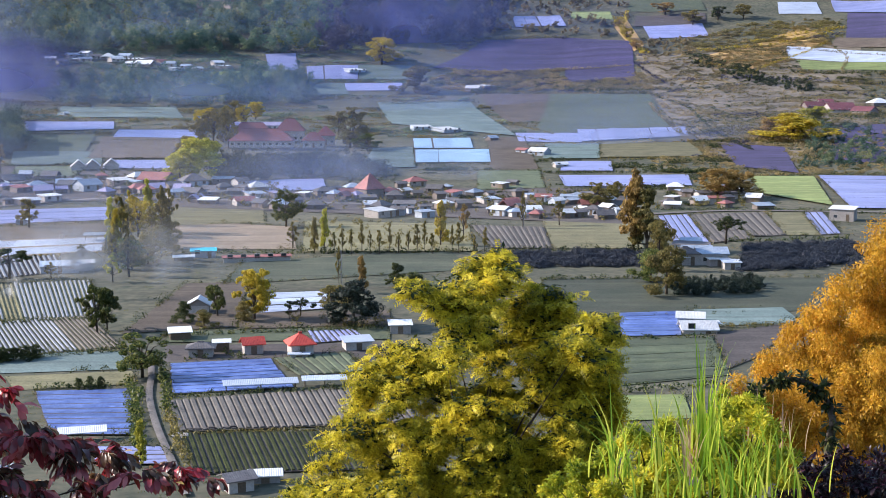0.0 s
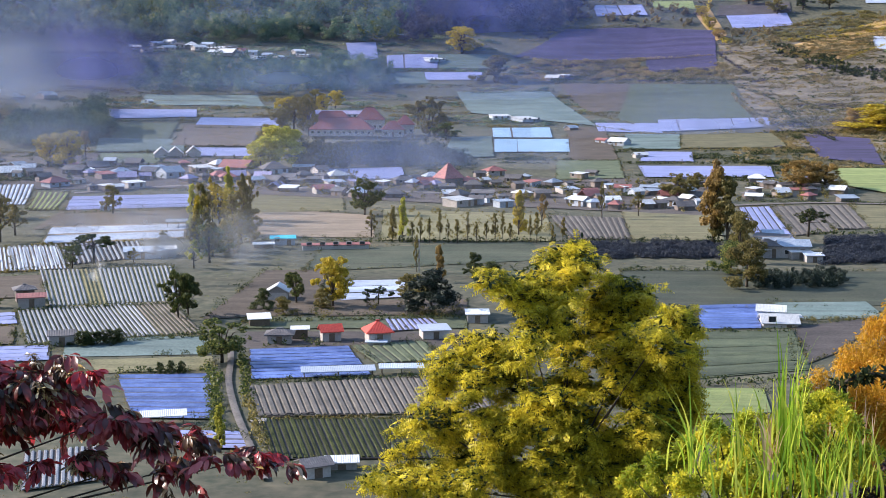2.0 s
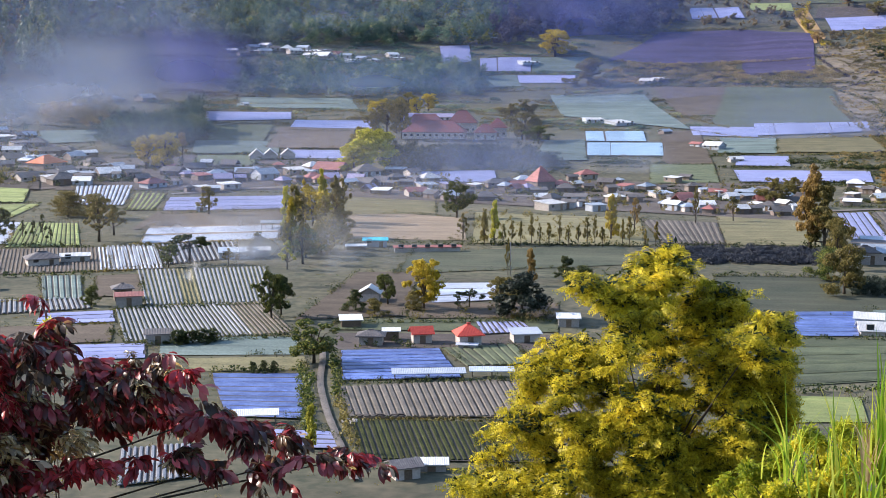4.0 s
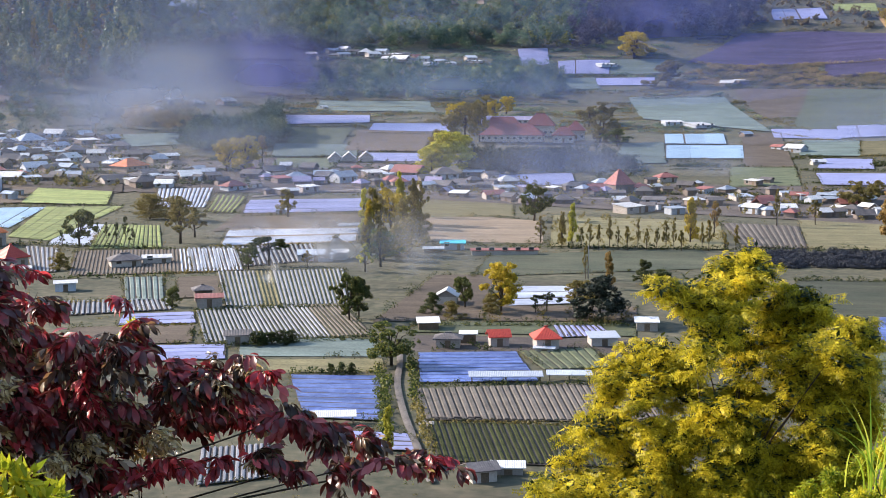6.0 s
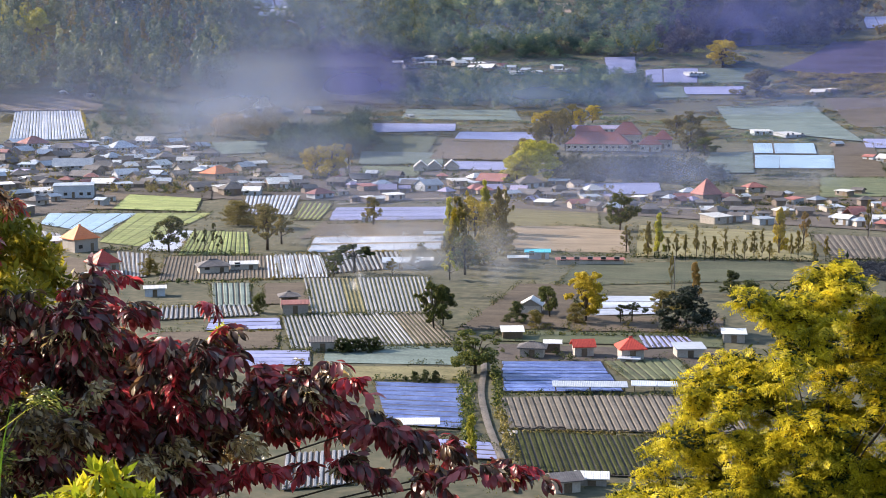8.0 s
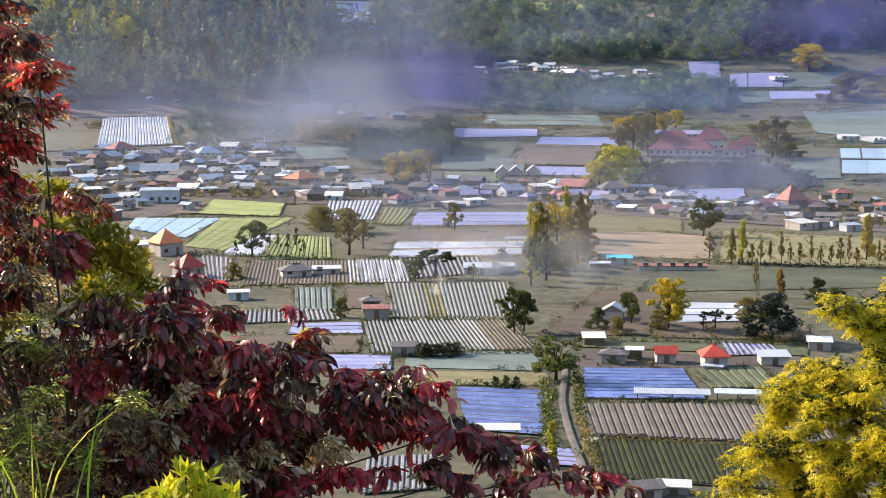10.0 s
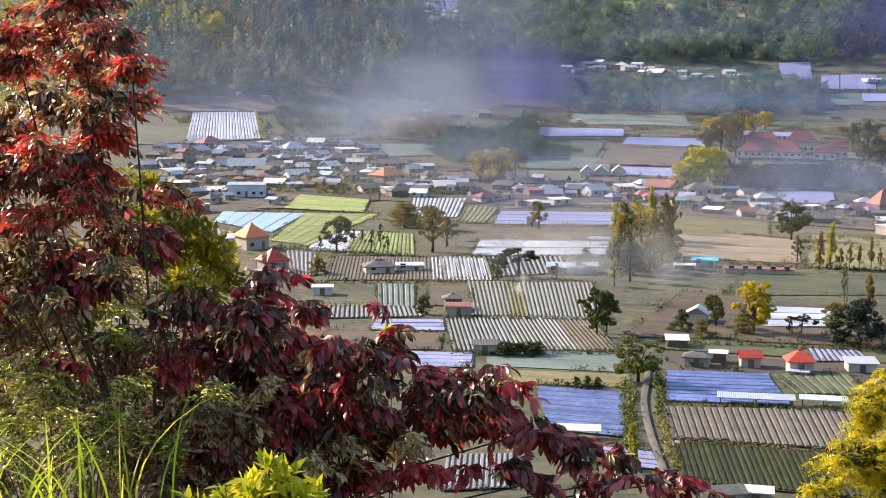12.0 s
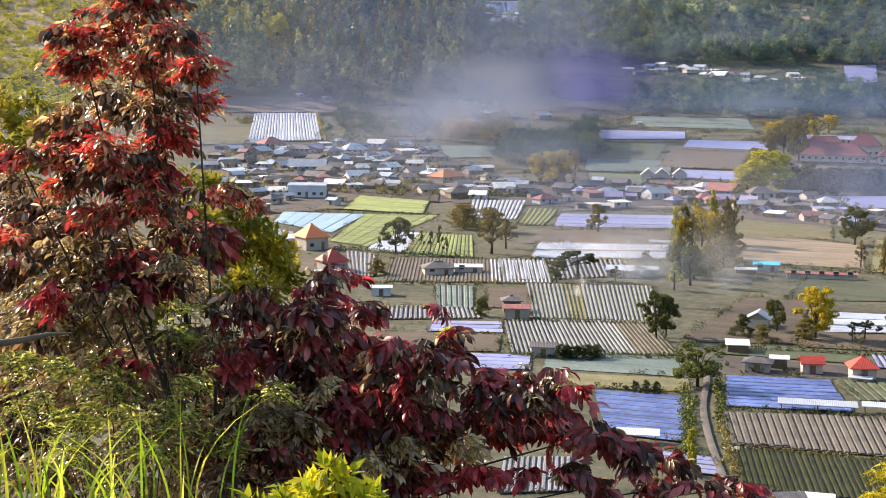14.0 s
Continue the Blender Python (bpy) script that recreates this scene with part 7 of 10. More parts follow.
hedge((-46.8, 223.3), (-9.1, 229.2), 0.9, "dark", "low dark green field hedge")
hedge((-66.3, 325.7), (-33.2, 323.7), 0.9, "dark", "low dark green field hedge")
hedge((-33.2, 323.7), (14.6, 327.7), 1.3, "dark", "low dark green field hedge")
hedge((14.6, 326.7), (50.7, 329.7), 1.5, "dark", "low dark green field hedge")
hedge((66.8, 424.4), (122.7, 421.0), 1.0, "dark", "low dark green field hedge")
hedge((73.8, 347.0), (107.2, 351.6), 1.3, "dark", "low dark green field hedge")
hedge((-142.7, 434.7), (-107.0, 437.6), 0.9, "dark", "low dark green field hedge")
hedge((-97.8, 483.8), (-31.0, 516.5), 0.9, "dark", "low dark green field hedge")
hedge((-32.1, 534.8), (39.0, 530.9), 0.9, "dark", "low dark green field hedge")
hedge((38.5, 523.5), (100.1, 526.2), 1.0, "dark", "low dark green field hedge")
hedge((43.1, 477.1), (91.4, 479.5), 1.0, "dark", "low dark green field hedge")
hedge((45.5, 621.8), (116.8, 629.6), 1.0, "scrub", "low dark green field hedge")
hedge((65.5, 569.2), (110.5, 569.3), 1.0, "olive", "low dark green field hedge")
hedge((-170.9, 536.5), (-131.3, 539.1), 0.9, "dark", "low dark green field hedge")
hedge((-152.0, 625.5), (-113.7, 629.9), 0.9, "dark", "low dark green field hedge")
hedge((-197.3, 685.0), (-130.7, 693.6), 1.3, "scrub", "low dark green field hedge")
hedge((-197.5, 638.5), (-157.6, 649.4), 0.9, "dark", "low dark green field hedge")
hedge((-32.6, 755.1), (20.7, 756.9), 1.5, "dark", "low dark green field hedge")
hedge((35.3, 648.2), (63.2, 616.8), 1.0, "olive", "low dark green field hedge")
hedge((-12.4, 550.6), (19.9, 554.5), 0.9, "dark", "low dark green field hedge")
hedge((28.6, 220.4), (44.5, 220.4), 1.0, "dark", "low dark green field hedge")
hedge((21.5, 182.4), (40.8, 189.1), 1.1, "dark", "low dark green field hedge")
hedge((41.6, 230.2), (62.9, 233.3), 0.8, "olive", "low dark green field hedge")
hedge((-43.1, 185.7), (-35.8, 154.8), 1.2, "green", "low dark green field hedge")
hedge((-41.4, 196.3), (-35.3, 170.3), 1.2, "green", "low dark green field hedge")
hedge((-35.3, 170.3), (-28.9, 148.1), 1.0, "olive", "low dark green field hedge")
hedge((21.1, 283.7), (44.0, 285.2), 1.0, "dark", "low dark green field hedge")
hedge((16.5, 235.4), (31.9, 238.6), 0.9, "olive", "low dark green field hedge")
hedge((18.0, 777.2), (120.6, 774.7), 1.6, "scrub", "low dark green field hedge")
hedge((33.4, 694.2), (53.3, 654.2), 1.2, "olive", "low dark green field hedge")
hedge((-134.6, 805.7), (-89.8, 822.4), 1.8, "dark", "low dark green field hedge")
hedge((101.9, 535.5), (136.5, 514.3), 1.2, "scrub", "low dark green field hedge")
hedge((116.8, 512.4), (173.3, 508.8), 1.0, "dark", "low dark green field hedge")
hedge((120.9, 414.5), (140.6, 411.3), 0.8, "dark", "low dark green field hedge")
hedge((-88.4, 229.6), (-58.4, 240.4), 0.6, "dark", "low dark green field hedge")
hedge((-93.8, 213.6), (-83.7, 217.4), 0.6, "olive", "low dark green field hedge")
hedge((-75.9, 201.0), (-50.2, 211.4), 0.8, "dark", "low dark green field hedge")
hedge((-128.8, 375.0), (-95.3, 389.1), 0.8, "dark", "low dark green field hedge")
hedge((-162.0, 385.5), (-131.0, 383.9), 0.8, "dark", "low dark green field hedge")
hedge((-166.5, 309.1), (-122.0, 304.9), 1.1, "dark", "low dark green field hedge")
hedge((-109.6, 270.7), (-100.2, 273.6), 0.9, "olive", "low dark green field hedge")
hedge((-132.7, 259.2), (-107.3, 268.3), 1.0, "dark", "low dark green field hedge")
hedge((-214.9, 387.5), (-175.1, 397.8), 1.0, "dark", "low dark green field hedge")
hedge((-222.8, 435.3), (-195.4, 439.0), 0.9, "dark", "low dark green field hedge")
hedge((-118.6, 231.7), (-103.1, 237.2), 0.8, "olive", "low dark green field hedge")
hedge((-216.6, 527.4), (-170.3, 537.6), 1.2, "olive", "low dark green field hedge")
hedge((-342.9, 552.7), (-316.3, 576.3), 0.8, "olive", "low dark green field hedge")
hedge((-365.9, 660.2), (-318.4, 582.9), 1.5, "gold", "low dark green field hedge")
hedge((-114.7, 310.9), (-80.9, 325.6), 0.7, "olive", "low dark green field hedge")
hedge((-165.0, 536.2), (-132.1, 546.4), 0.9, "olive", "low dark green field hedge")
hedge((-240.2, 696.3), (-147.2, 717.7), 1.0, "scrub", "low dark green field hedge")
hedge((-45.1, 190.3), (-36.9, 158.0), 1.0, "green", "low dark green field hedge")
field((-159.8, 266.7), (-141.5, 254.9), (-160.6, 290.0), (-189.0, 308.2), "soil", "bare brown plot below the orange-roofed house")
woods((-267.8, 408.5), (-190.1, 441.8), (-257.0, 583.6), (-347.2, 539.7), 230, 2.6, "olive", "round", "bushes", "garden bushes between village houses", 80)
woods((-267.8, 408.5), (-190.1, 441.8), (-257.0, 583.6), (-347.2, 539.7), 120, 2.6, "dark", "round", "bushes", "dark garden bushes between village houses", 80)
woods((-187.1, 434.9), (-95.6, 461.4), (-112.4, 530.0), (-208.1, 506.6), 110, 2.6, "dark", "round", "bushes", "garden bushes between village houses", 60)
woods((-88.9, 438.8), (51.5, 388.8), (62.2, 470.4), (-92.4, 476.4), 150, 2.8, "olive", "round", "bushes", "garden trees between village houses", 70)
woods((65.1, 424.4), (102.4, 424.4), (112.4, 475.1), (79.0, 477.2), 40, 2.8, "olive", "round", "bushes", "garden trees between village houses", 70)
woods((-33.6, 327.7), (7.7, 327.7), (7.4, 384.6), (-39.0, 388.8), 60, 2.0, "olive", "round", "bushes", "low orchard growth and dry weeds", 50)
woods((-34.9, 226.2), (-9.1, 229.2), (-9.6, 241.9), (-35.8, 239.1), 24, 1.6, "olive", "round", "bushes", "weeds and low bushes behind the huts", 60)
woods((-42.9, 204.0), (-26.7, 206.4), (-28.2, 211.5), (-43.1, 209.8), 16, 1.0, "dark", "round", "bushes", "weeds around the huts", 60)
hedge((163.6, 870.3), (253.5, 885.0), 2.2, "gold", "rough scrub line on the hillside")
hedge((149.5, 840.3), (214.8, 845.2), 2.0, "scrub", "rough scrub line on the hillside")
hedge((118.7, 783.6), (199.0, 780.9), 1.6, "dark", "rough scrub line on the hillside")
hedge((123.0, 712.5), (192.8, 731.4), 1.6, "scrub", "rough scrub line on the hillside")
hedge((164.1, 800.5), (248.9, 775.4), 2.2, "violet", "rough scrub line on the hillside")
hedge((119.6, 919.6), (127.3, 867.0), 2.2, "gold", "rough scrub line on the hillside")
hedge((130.5, 974.4), (119.6, 919.6), 2.2, "gold", "rough scrub line on the hillside")
hedge((200.0, 889.3), (263.5, 894.4), 2.0, "gold", "rough scrub line on the hillside")
hedge((113.4, 747.6), (113.2, 570.8), 1.6, "scrub", "rough scrub line on the hillside")
hedge((183.1, 693.8), (223.9, 688.0), 1.8, "dark", "rough scrub line on the hillside")
hedge((212.9, 866.3), (271.7, 827.3), 1.5, "scrub", "rough scrub line on the hillside")
hedge((206.6, 811.6), (263.4, 800.8), 1.6, "dark", "rough scrub line on the hillside")
hedge((118.4, 853.4), (130.7, 797.7), 1.6, "violet", "rough scrub line on the hillside")
hedge((-1.4, 843.2), (117.5, 846.9), 1.8, "scrub", "rough scrub line on the hillside")
hedge((28.5, 911.6), (84.4, 906.4), 1.8, "olive", "rough scrub line on the hillside")
hedge((39.9, 831.6), (117.7, 799.0), 1.6, "violet", "rough scrub line on the hillside")
hedge((-113.0, 872.6), (-91.3, 871.8), 2.0, "dark", "rough scrub line on the hillside")
hedge((-82.4, 817.0), (-14.9, 818.8), 1.6, "dark", "rough scrub line on the hillside")
hedge((-74.2, 765.8), (-33.3, 774.1), 1.8, "olive", "rough scrub line on the hillside")
woods((-522.4, 552.5), (-429.9, 629.1), (-608.0, 892.6), (-725.4, 772.1), 520, 6.0, "lime", "round", "scrub", "sunlit yellow-green scrub on the hillside", 130)
woods((-510.0, 794.7), (-374.3, 867.9), (-407.6, 1011.9), (-582.0, 907.7), 120, 15.0, "olive", "cone", "woods", "sunlit olive trees above the forest", 230)
woods((81.9, 536.7), (163.1, 478.3), (308.1, 918.8), (127.1, 918.6), 500, 1.2, "dark", "low", "scrub", "dark low bushes on the rough slope", 50)
tree(-74.4, 305.0, 9.0, 6.4, "thin", "olive", "olive thicket around the golden tree", group="thicket around the golden tree")
tree(-69.0, 298.1, 7.5, 7.5, "bush", "green", "olive thicket around the golden tree", group="thicket around the golden tree")
tree(-67.4, 306.8, 7.8, 6.5, "bush", "olive", "olive thicket around the golden tree", group="thicket around the golden tree")
tree(-67.5, 321.7, 7.6, 6.8, "bush", "olive", "olive thicket around the golden tree", group="thicket around the golden tree")
tree(-80.5, 344.7, 11.6, 6.4, "thin", "olive", "olive thicket around the golden tree", group="thicket around the golden tree")
tree(-83.6, 381.8, 10.6, 6.4, "thin", "gold", "olive thicket around the golden tree", group="thicket around the golden tree")
tree(-77.5, 381.8, 11.2, 5.8, "thin", "olive", "olive thicket around the golden tree", group="thicket around the golden tree")
tree(-91.6, 381.8, 9.6, 5.8, "bush", "olive", "olive thicket around the golden tree", group="thicket around the golden tree")
tree(-81.5, 295.9, 4.3, 3.1, "thin", "olive", "sparse tree beside smoky sheds")
tree(-83.5, 285.5, 3.7, 3.7, "thin", "olive", "sparse tree beside smoky sheds")
tree(-82.8, 307.3, 5.3, 4.0, "thin", "olive", "sparse tree beside smoky sheds")
tree(-115.6, 376.1, 8.9, 8.6, "thin", "olive", "bare hazy tree beside seedling plots")
tree(-143.6, 363.0, 7.4, 9.7, "bush", "olive", "olive tree behind seedling rows", category="bush")
# lighter leaf colours on these trees imitate sunlight on the forest
woods((-488.3, 718.4), (-451.9, 749.6), (-553.9, 928.2), (-606.0, 893.5), 70, 17.0, "lime", "cone", "woods", "tall yellow-green trees coloured as if sunlit on the hillside", 260)
woods((-426.9, 707.8), (-329.0, 763.5), (-407.6, 1011.9), (-557.0, 925.0), 90, 19.0, "olive", "cone", "woods", "conifers in pale leaf colour standing for sunlit trees", 260)
woods((-354.4, 822.0), (-233.8, 865.7), (-286.8, 1055.8), (-424.2, 1005.3), 60, 14.0, "green", "round", "woods", "lighter-leaved trees standing for sunlit ones in hillside woods", 330)
woods((-278.7, 840.5), (-80.2, 868.5), (-70.6, 1051.4), (-326.6, 991.7), 60, 14.0, "green", "round", "woods", "lighter-leaved trees standing for sunlit ones in hillside woods", 330)
woods((-522.4, 552.5), (-429.9, 629.1), (-608.0, 892.6), (-725.4, 772.1), 1500, 3.0, "lime", "low", "scrub", "low sunlit scrub on the hillside", 70)
tree(-99.8, 503.2, 10.5, 9.2, "bush", "lime", "ochre sunlit tree on the school bank", group="trees on the school bank")
tree(-103.8, 551.0, 12.9, 9.2, "bush", "olive", "ochre sunlit tree on the school bank", group="trees on the school bank")
tree(-108.9, 605.3, 13.1, 8.6, "bush", "olive", "ochre sunlit tree on the school bank", group="trees on the school bank")
tree(-115.1, 662.5, 12.1, 11.0, "round", "gold", "ochre sunlit tree on the school bank", group="trees on the school bank")
tree(-105.3, 689.0, 11.4, 10.3, "round", "olive", "ochre sunlit tree on the school bank", group="trees on the school bank")
tree(-96.6, 701.0, 9.9, 9.9, "round", "gold", "ochre sunlit tree on the school bank", group="trees on the school bank")
tree(-44.2, 668.4, 12.2, 10.0, "round", "olive", "ochre sunlit tree on the school bank", group="trees on the school bank")
tree(-36.0, 609.9, 12.7, 7.6, "bush", "olive", "ochre sunlit tree on the school bank", group="trees on the school bank")
tree(-101.2, 626.7, 15.6, 7.8, "bush", "olive", "ochre sunlit tree on the school bank", group="trees on the school bank")
tree(-82.5, 333.9, 12.9, 4.8, "column", "lime", "tall pale golden-olive tree beside the village road", group="tall trees beside the road")
tree(-73.7, 305.0, 14.1, 5.1, "column", "gold", "tall pale golden-olive tree beside the village road", group="tall trees beside the road")
tree(-83.1, 358.7, 13.0, 4.5, "thin", "gold", "tall pale golden-olive tree beside the village road", group="tall trees beside the road")
tree(-80.2, 366.1, 14.8, 5.2, "column", "lime", "tall pale golden-olive tree beside the village road", group="tall trees beside the road")
tree(-76.8, 366.1, 12.3, 4.3, "thin", "lime", "tall pale golden-olive tree beside the village road", group="tall trees beside the road")
tree(-69.2, 280.7, 7.1, 4.7, "thin", "lime", "tall pale golden-olive tree beside the village road", group="tall trees beside the road")
house(-281.4, 915.4, 6, 5.5, 4.4, 2.6, 1.2, "gable", "white_roof", "wall", "small white-roofed hillside house", "house", group="hillside houses")
house(-265.9, 909.5, 5, 6.2, 4.9, 2.6, 1.3, "gable", "white_roof", "wall", "small white-roofed hillside house", "house", group="hillside houses")
house(-266.3, 891.2, 10, 4.6, 3.6, 2.6, 1.0, "gable", "white_roof", "wall", "small white-roofed hillside house", "house", group="hillside houses")
house(-294.8, 923.9, 28, 4.0, 3.2, 2.6, 0.9, "gable", "white_roof", "wall", "small white-roofed hillside house", "house", group="hillside houses")
house(-254.9, 899.4, 8, 4.6, 3.7, 2.6, 1.0, "gable", "white_roof", "wall", "small white-roofed hillside house", "house", group="hillside houses")
house(-314.2, 907.6, 31, 3.9, 3.1, 2.6, 0.8, "gable", "white_roof", "wall", "small white-roofed hillside house", "house", group="hillside houses")
# pale ground, lightened further to imitate beige haze over the hillside
field((-576.5, 610.6), (-479.8, 712.0), (-602.0, 895.1), (-725.4, 772.1), "tan_soil", "pale hillside above the scrub with haze in its colour")
field((156.9, 551.8), (185.1, 544.2), (226.3, 667.7), (192.1, 660.6), "purple_soil", "dark violet plot below the compound")
hedge((118.5, 957.7), (121.9, 902.5), 1.6, "gold", "uneven growth along a slope terrace")
hedge((121.9, 902.5), (132.0, 869.9), 1.6, "gold", "uneven growth along a slope terrace")
hedge((153.7, 864.9), (172.3, 824.5), 2.2, "dark", "uneven growth along a slope terrace")
hedge((172.3, 824.5), (182.3, 792.9), 2.2, "dark", "uneven growth along a slope terrace")
hedge((182.3, 792.9), (198.3, 778.0), 2.2, "dark", "uneven growth along a slope terrace")
hedge((198.3, 778.0), (215.0, 792.6), 2.2, "dark", "uneven growth along a slope terrace")
hedge((128.0, 847.3), (150.6, 817.1), 1.4, "scrub", "uneven growth along a slope terrace")
hedge((150.6, 817.1), (167.3, 783.7), 1.4, "scrub", "uneven growth along a slope terrace")
hedge((119.3, 766.1), (133.0, 735.9), 1.5, "dark", "uneven growth along a slope terrace")
hedge((133.0, 735.9), (130.6, 660.5), 1.5, "dark", "uneven growth along a slope terrace")
hedge((130.6, 660.5), (134.8, 592.8), 1.5, "dark", "uneven growth along a slope terrace")
hedge((145.0, 734.8), (152.3, 684.5), 1.5, "dark", "uneven growth along a slope terrace")
hedge((152.3, 684.5), (179.0, 711.9), 1.5, "dark", "uneven growth along a slope terrace")
hedge((179.0, 711.9), (190.3, 699.0), 1.5, "dark", "uneven growth along a slope terrace")
hedge((102.5, 809.9), (127.8, 779.7), 1.4, "olive", "uneven growth along a slope terrace")
hedge((127.8, 779.7), (151.4, 768.0), 1.4, "olive", "uneven growth along a slope terrace")
hedge((206.6, 811.6), (231.0, 803.2), 2.0, "dark", "uneven growth along a slope terrace")
hedge((231.0, 803.2), (258.2, 796.8), 2.0, "dark", "uneven growth along a slope terrace")
hedge((121.1, 624.8), (129.6, 603.2), 1.2, "olive", "uneven growth along a slope terrace")
hedge((239.3, 886.3), (247.1, 836.4), 1.5, "scrub", "uneven growth along a slope terrace")
hedge((247.1, 836.4), (235.4, 806.9), 1.5, "scrub", "uneven growth along a slope terrace")
hedge((115.6, 703.0), (114.9, 648.8), 1.3, "scrub", "uneven growth along a slope terrace")
hedge((114.9, 648.8), (121.9, 629.0), 1.3, "scrub", "uneven growth along a slope terrace")
hedge((169.4, 748.7), (191.0, 748.3), 1.4, "scrub", "uneven growth along a slope terrace")
hedge((191.0, 748.3), (196.3, 733.2), 1.4, "scrub", "uneven growth along a slope terrace")
hedge((155.0, 846.0), (183.6, 813.7), 1.4, "gold", "uneven growth along a slope terrace")
hedge((183.6, 813.7), (242.9, 867.1), 1.4, "gold", "uneven growth along a slope terrace")
house(-227.5, 840.4, 45, 6.9, 4.8, 1.6, 1.3, "gable", "blue_roof", "wall", "hillside hamlet house with a blue-grey gabled roof", "house", group="hamlet houses")
house(-217.3, 830.4, 32, 7.5, 5.3, 1.6, 1.4, "gable", "blue_roof", "wall", "hillside hamlet house with a blue-grey gabled roof", "house", group="hamlet houses")
house(-211.9, 836.3, 17, 6.2, 4.3, 1.6, 1.2, "gable", "grey_roof", "wall", "hillside hamlet house with a dark grey gabled roof", "house", group="hamlet houses")
house(-198.7, 831.4, 41, 8.2, 5.7, 1.6, 1.6, "gable", "white_roof", "wall", "hillside hamlet house with a white gabled roof", "house", group="hamlet houses")
house(-194.5, 838.8, -12, 7.6, 5.3, 1.6, 1.4, "gable", "blue_roof", "wall", "hillside hamlet house with a blue-grey gabled roof", "house", group="hamlet houses")
house(-180.2, 836.3, 42, 7.6, 5.3, 1.6, 1.4, "gable", "grey_roof", "wall", "hillside hamlet house with a dark grey gabled roof", "house", group="hamlet houses")
house(-173.3, 825.9, 3, 6.8, 4.8, 1.6, 1.3, "gable", "grey_roof", "wall", "hillside hamlet house with a dark grey gabled roof", "house", group="hamlet houses")
house(-166.0, 830.4, -2, 7.5, 5.3, 1.6, 1.4, "gable", "blue_roof", "wall", "hillside hamlet house with a blue-grey gabled roof", "house", group="hamlet houses")
house(-155.1, 827.2, -19, 6.1, 4.3, 1.6, 1.2, "gable", "blue_roof", "wall", "hillside hamlet house with a blue-grey gabled roof", "house", group="hamlet houses")
house(-147.8, 824.0, 50, 5.4, 3.8, 1.6, 1.0, "gable", "white_roof", "wall", "hillside hamlet house with a white gabled roof", "house", group="hamlet houses")
house(-229.7, 825.6, 40, 6.8, 4.8, 1.6, 1.3, "gable", "grey_roof", "wall", "hillside hamlet house with a dark grey gabled roof", "house", group="hamlet houses")
house(-187.1, 825.3, -15, 7.5, 5.2, 1.6, 1.4, "gable", "white_roof", "wall", "hillside hamlet house with a white gabled roof", "house", group="hamlet houses")
house(-138.1, 837.9, 39, 6.9, 4.8, 1.6, 1.3, "gable", "white_roof", "wall", "hillside hamlet house with a white gabled roof", "house", group="hamlet houses")
house(-238.5, 832.6, 5, 6.2, 4.3, 1.6, 1.2, "gable", "white_roof", "wall", "hillside hamlet house with a white gabled roof", "house", group="hamlet houses")

# rough ground of the slopes


def terrace_growth(a, b, c, d, count, height, leaf, seed, label, leaves=34):
    """Short ragged lines of growth along the contours of a slope, too many to count."""
    rng = np.random.default_rng(seed)
    pa, pb, pc, pd = (np.array(p, float) for p in (a, b, c, d))
    cen, rad = [], []
    for i in range(count):
        u, v = rng.random(2)
        mid = (pa * (1 - u) + pb * u) * (1 - v) + (pd * (1 - u) + pc * u) * v
        along = np.array([mid[1], -mid[0]]) / np.linalg.norm(mid)
        along = along + rng.normal(size=2) * 0.22
        length = rng.uniform(5, 26)
        h = height * rng.uniform(0.4, 1.5)
        n = int(length / (h * 0.9)) + 2
        s = np.linspace(-0.5, 0.5, n) * length
        wave = np.sin(s / 6.0 + i) * 1.6
        p = mid + along * s[:, None] + np.column_stack([np.zeros(n), wave]) + rng.normal(size=(n, 2)) * 0.5
        hh = h * rng.uniform(0.4, 1.3, n)
        cen.append(np.column_stack([p, ground_h(p[:, 0], p[:, 1]) + 0.3 + hh * 0.35]))
        rad.append(np.column_stack([hh * 1.1, hh * 1.1, hh * 0.6]))
    cen, rad = np.concatenate(cen), np.concatenate(rad)
    free = off_plots(cen)
    cen, rad = cen[free], rad[free]
    stuff_leaves(cen, rad, int(len(cen) * leaves * 0.55), max(0.5, height * 0.42), leaf, "scrub", label, "scrub", rng)


RIGHT = ((113.0, 560.0), (185.0, 545.0), (300.0, 905.0), (121.0, 870.0))
terrace_growth(*RIGHT, 170, 1.4, "scrub", 301, "dry tan growth along the contours of the slope")
terrace_growth(*RIGHT, 70, 1.4, "olive", 302, "olive growth along the contours of the slope")
terrace_growth(*RIGHT, 45, 1.5, "dark", 303, "dark growth in the folds of the slope")
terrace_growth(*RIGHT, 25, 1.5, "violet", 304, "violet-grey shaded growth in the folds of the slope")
terrace_growth((150.0, 845.0), (186.0, 812.0), (246.0, 868.0), (240.0, 912.0), 30, 1.2, "scrub", 305, "golden dry growth over the grass slope")
terrace_growth((150.0, 845.0), (186.0, 812.0), (246.0, 868.0), (240.0, 912.0), 40, 1.2, "orange", 306, "golden dry growth over the grass slope")
terrace_growth((160.0, 880.0), (246.0, 868.0), (262.0, 925.0), (150.0, 925.0), 60, 1.5, "olive", 307, "olive growth above the grass slope")
terrace_growth((0.0, 780.0), (120.0, 780.0), (125.0, 905.0), (5.0, 905.0), 60, 1.5, "scrub", 308, "dry growth along hillside terraces")
terrace_growth((0.0, 780.0), (120.0, 780.0), (125.0, 905.0), (5.0, 905.0), 50, 1.4, "violet", 309, "violet-grey growth along hillside terraces")
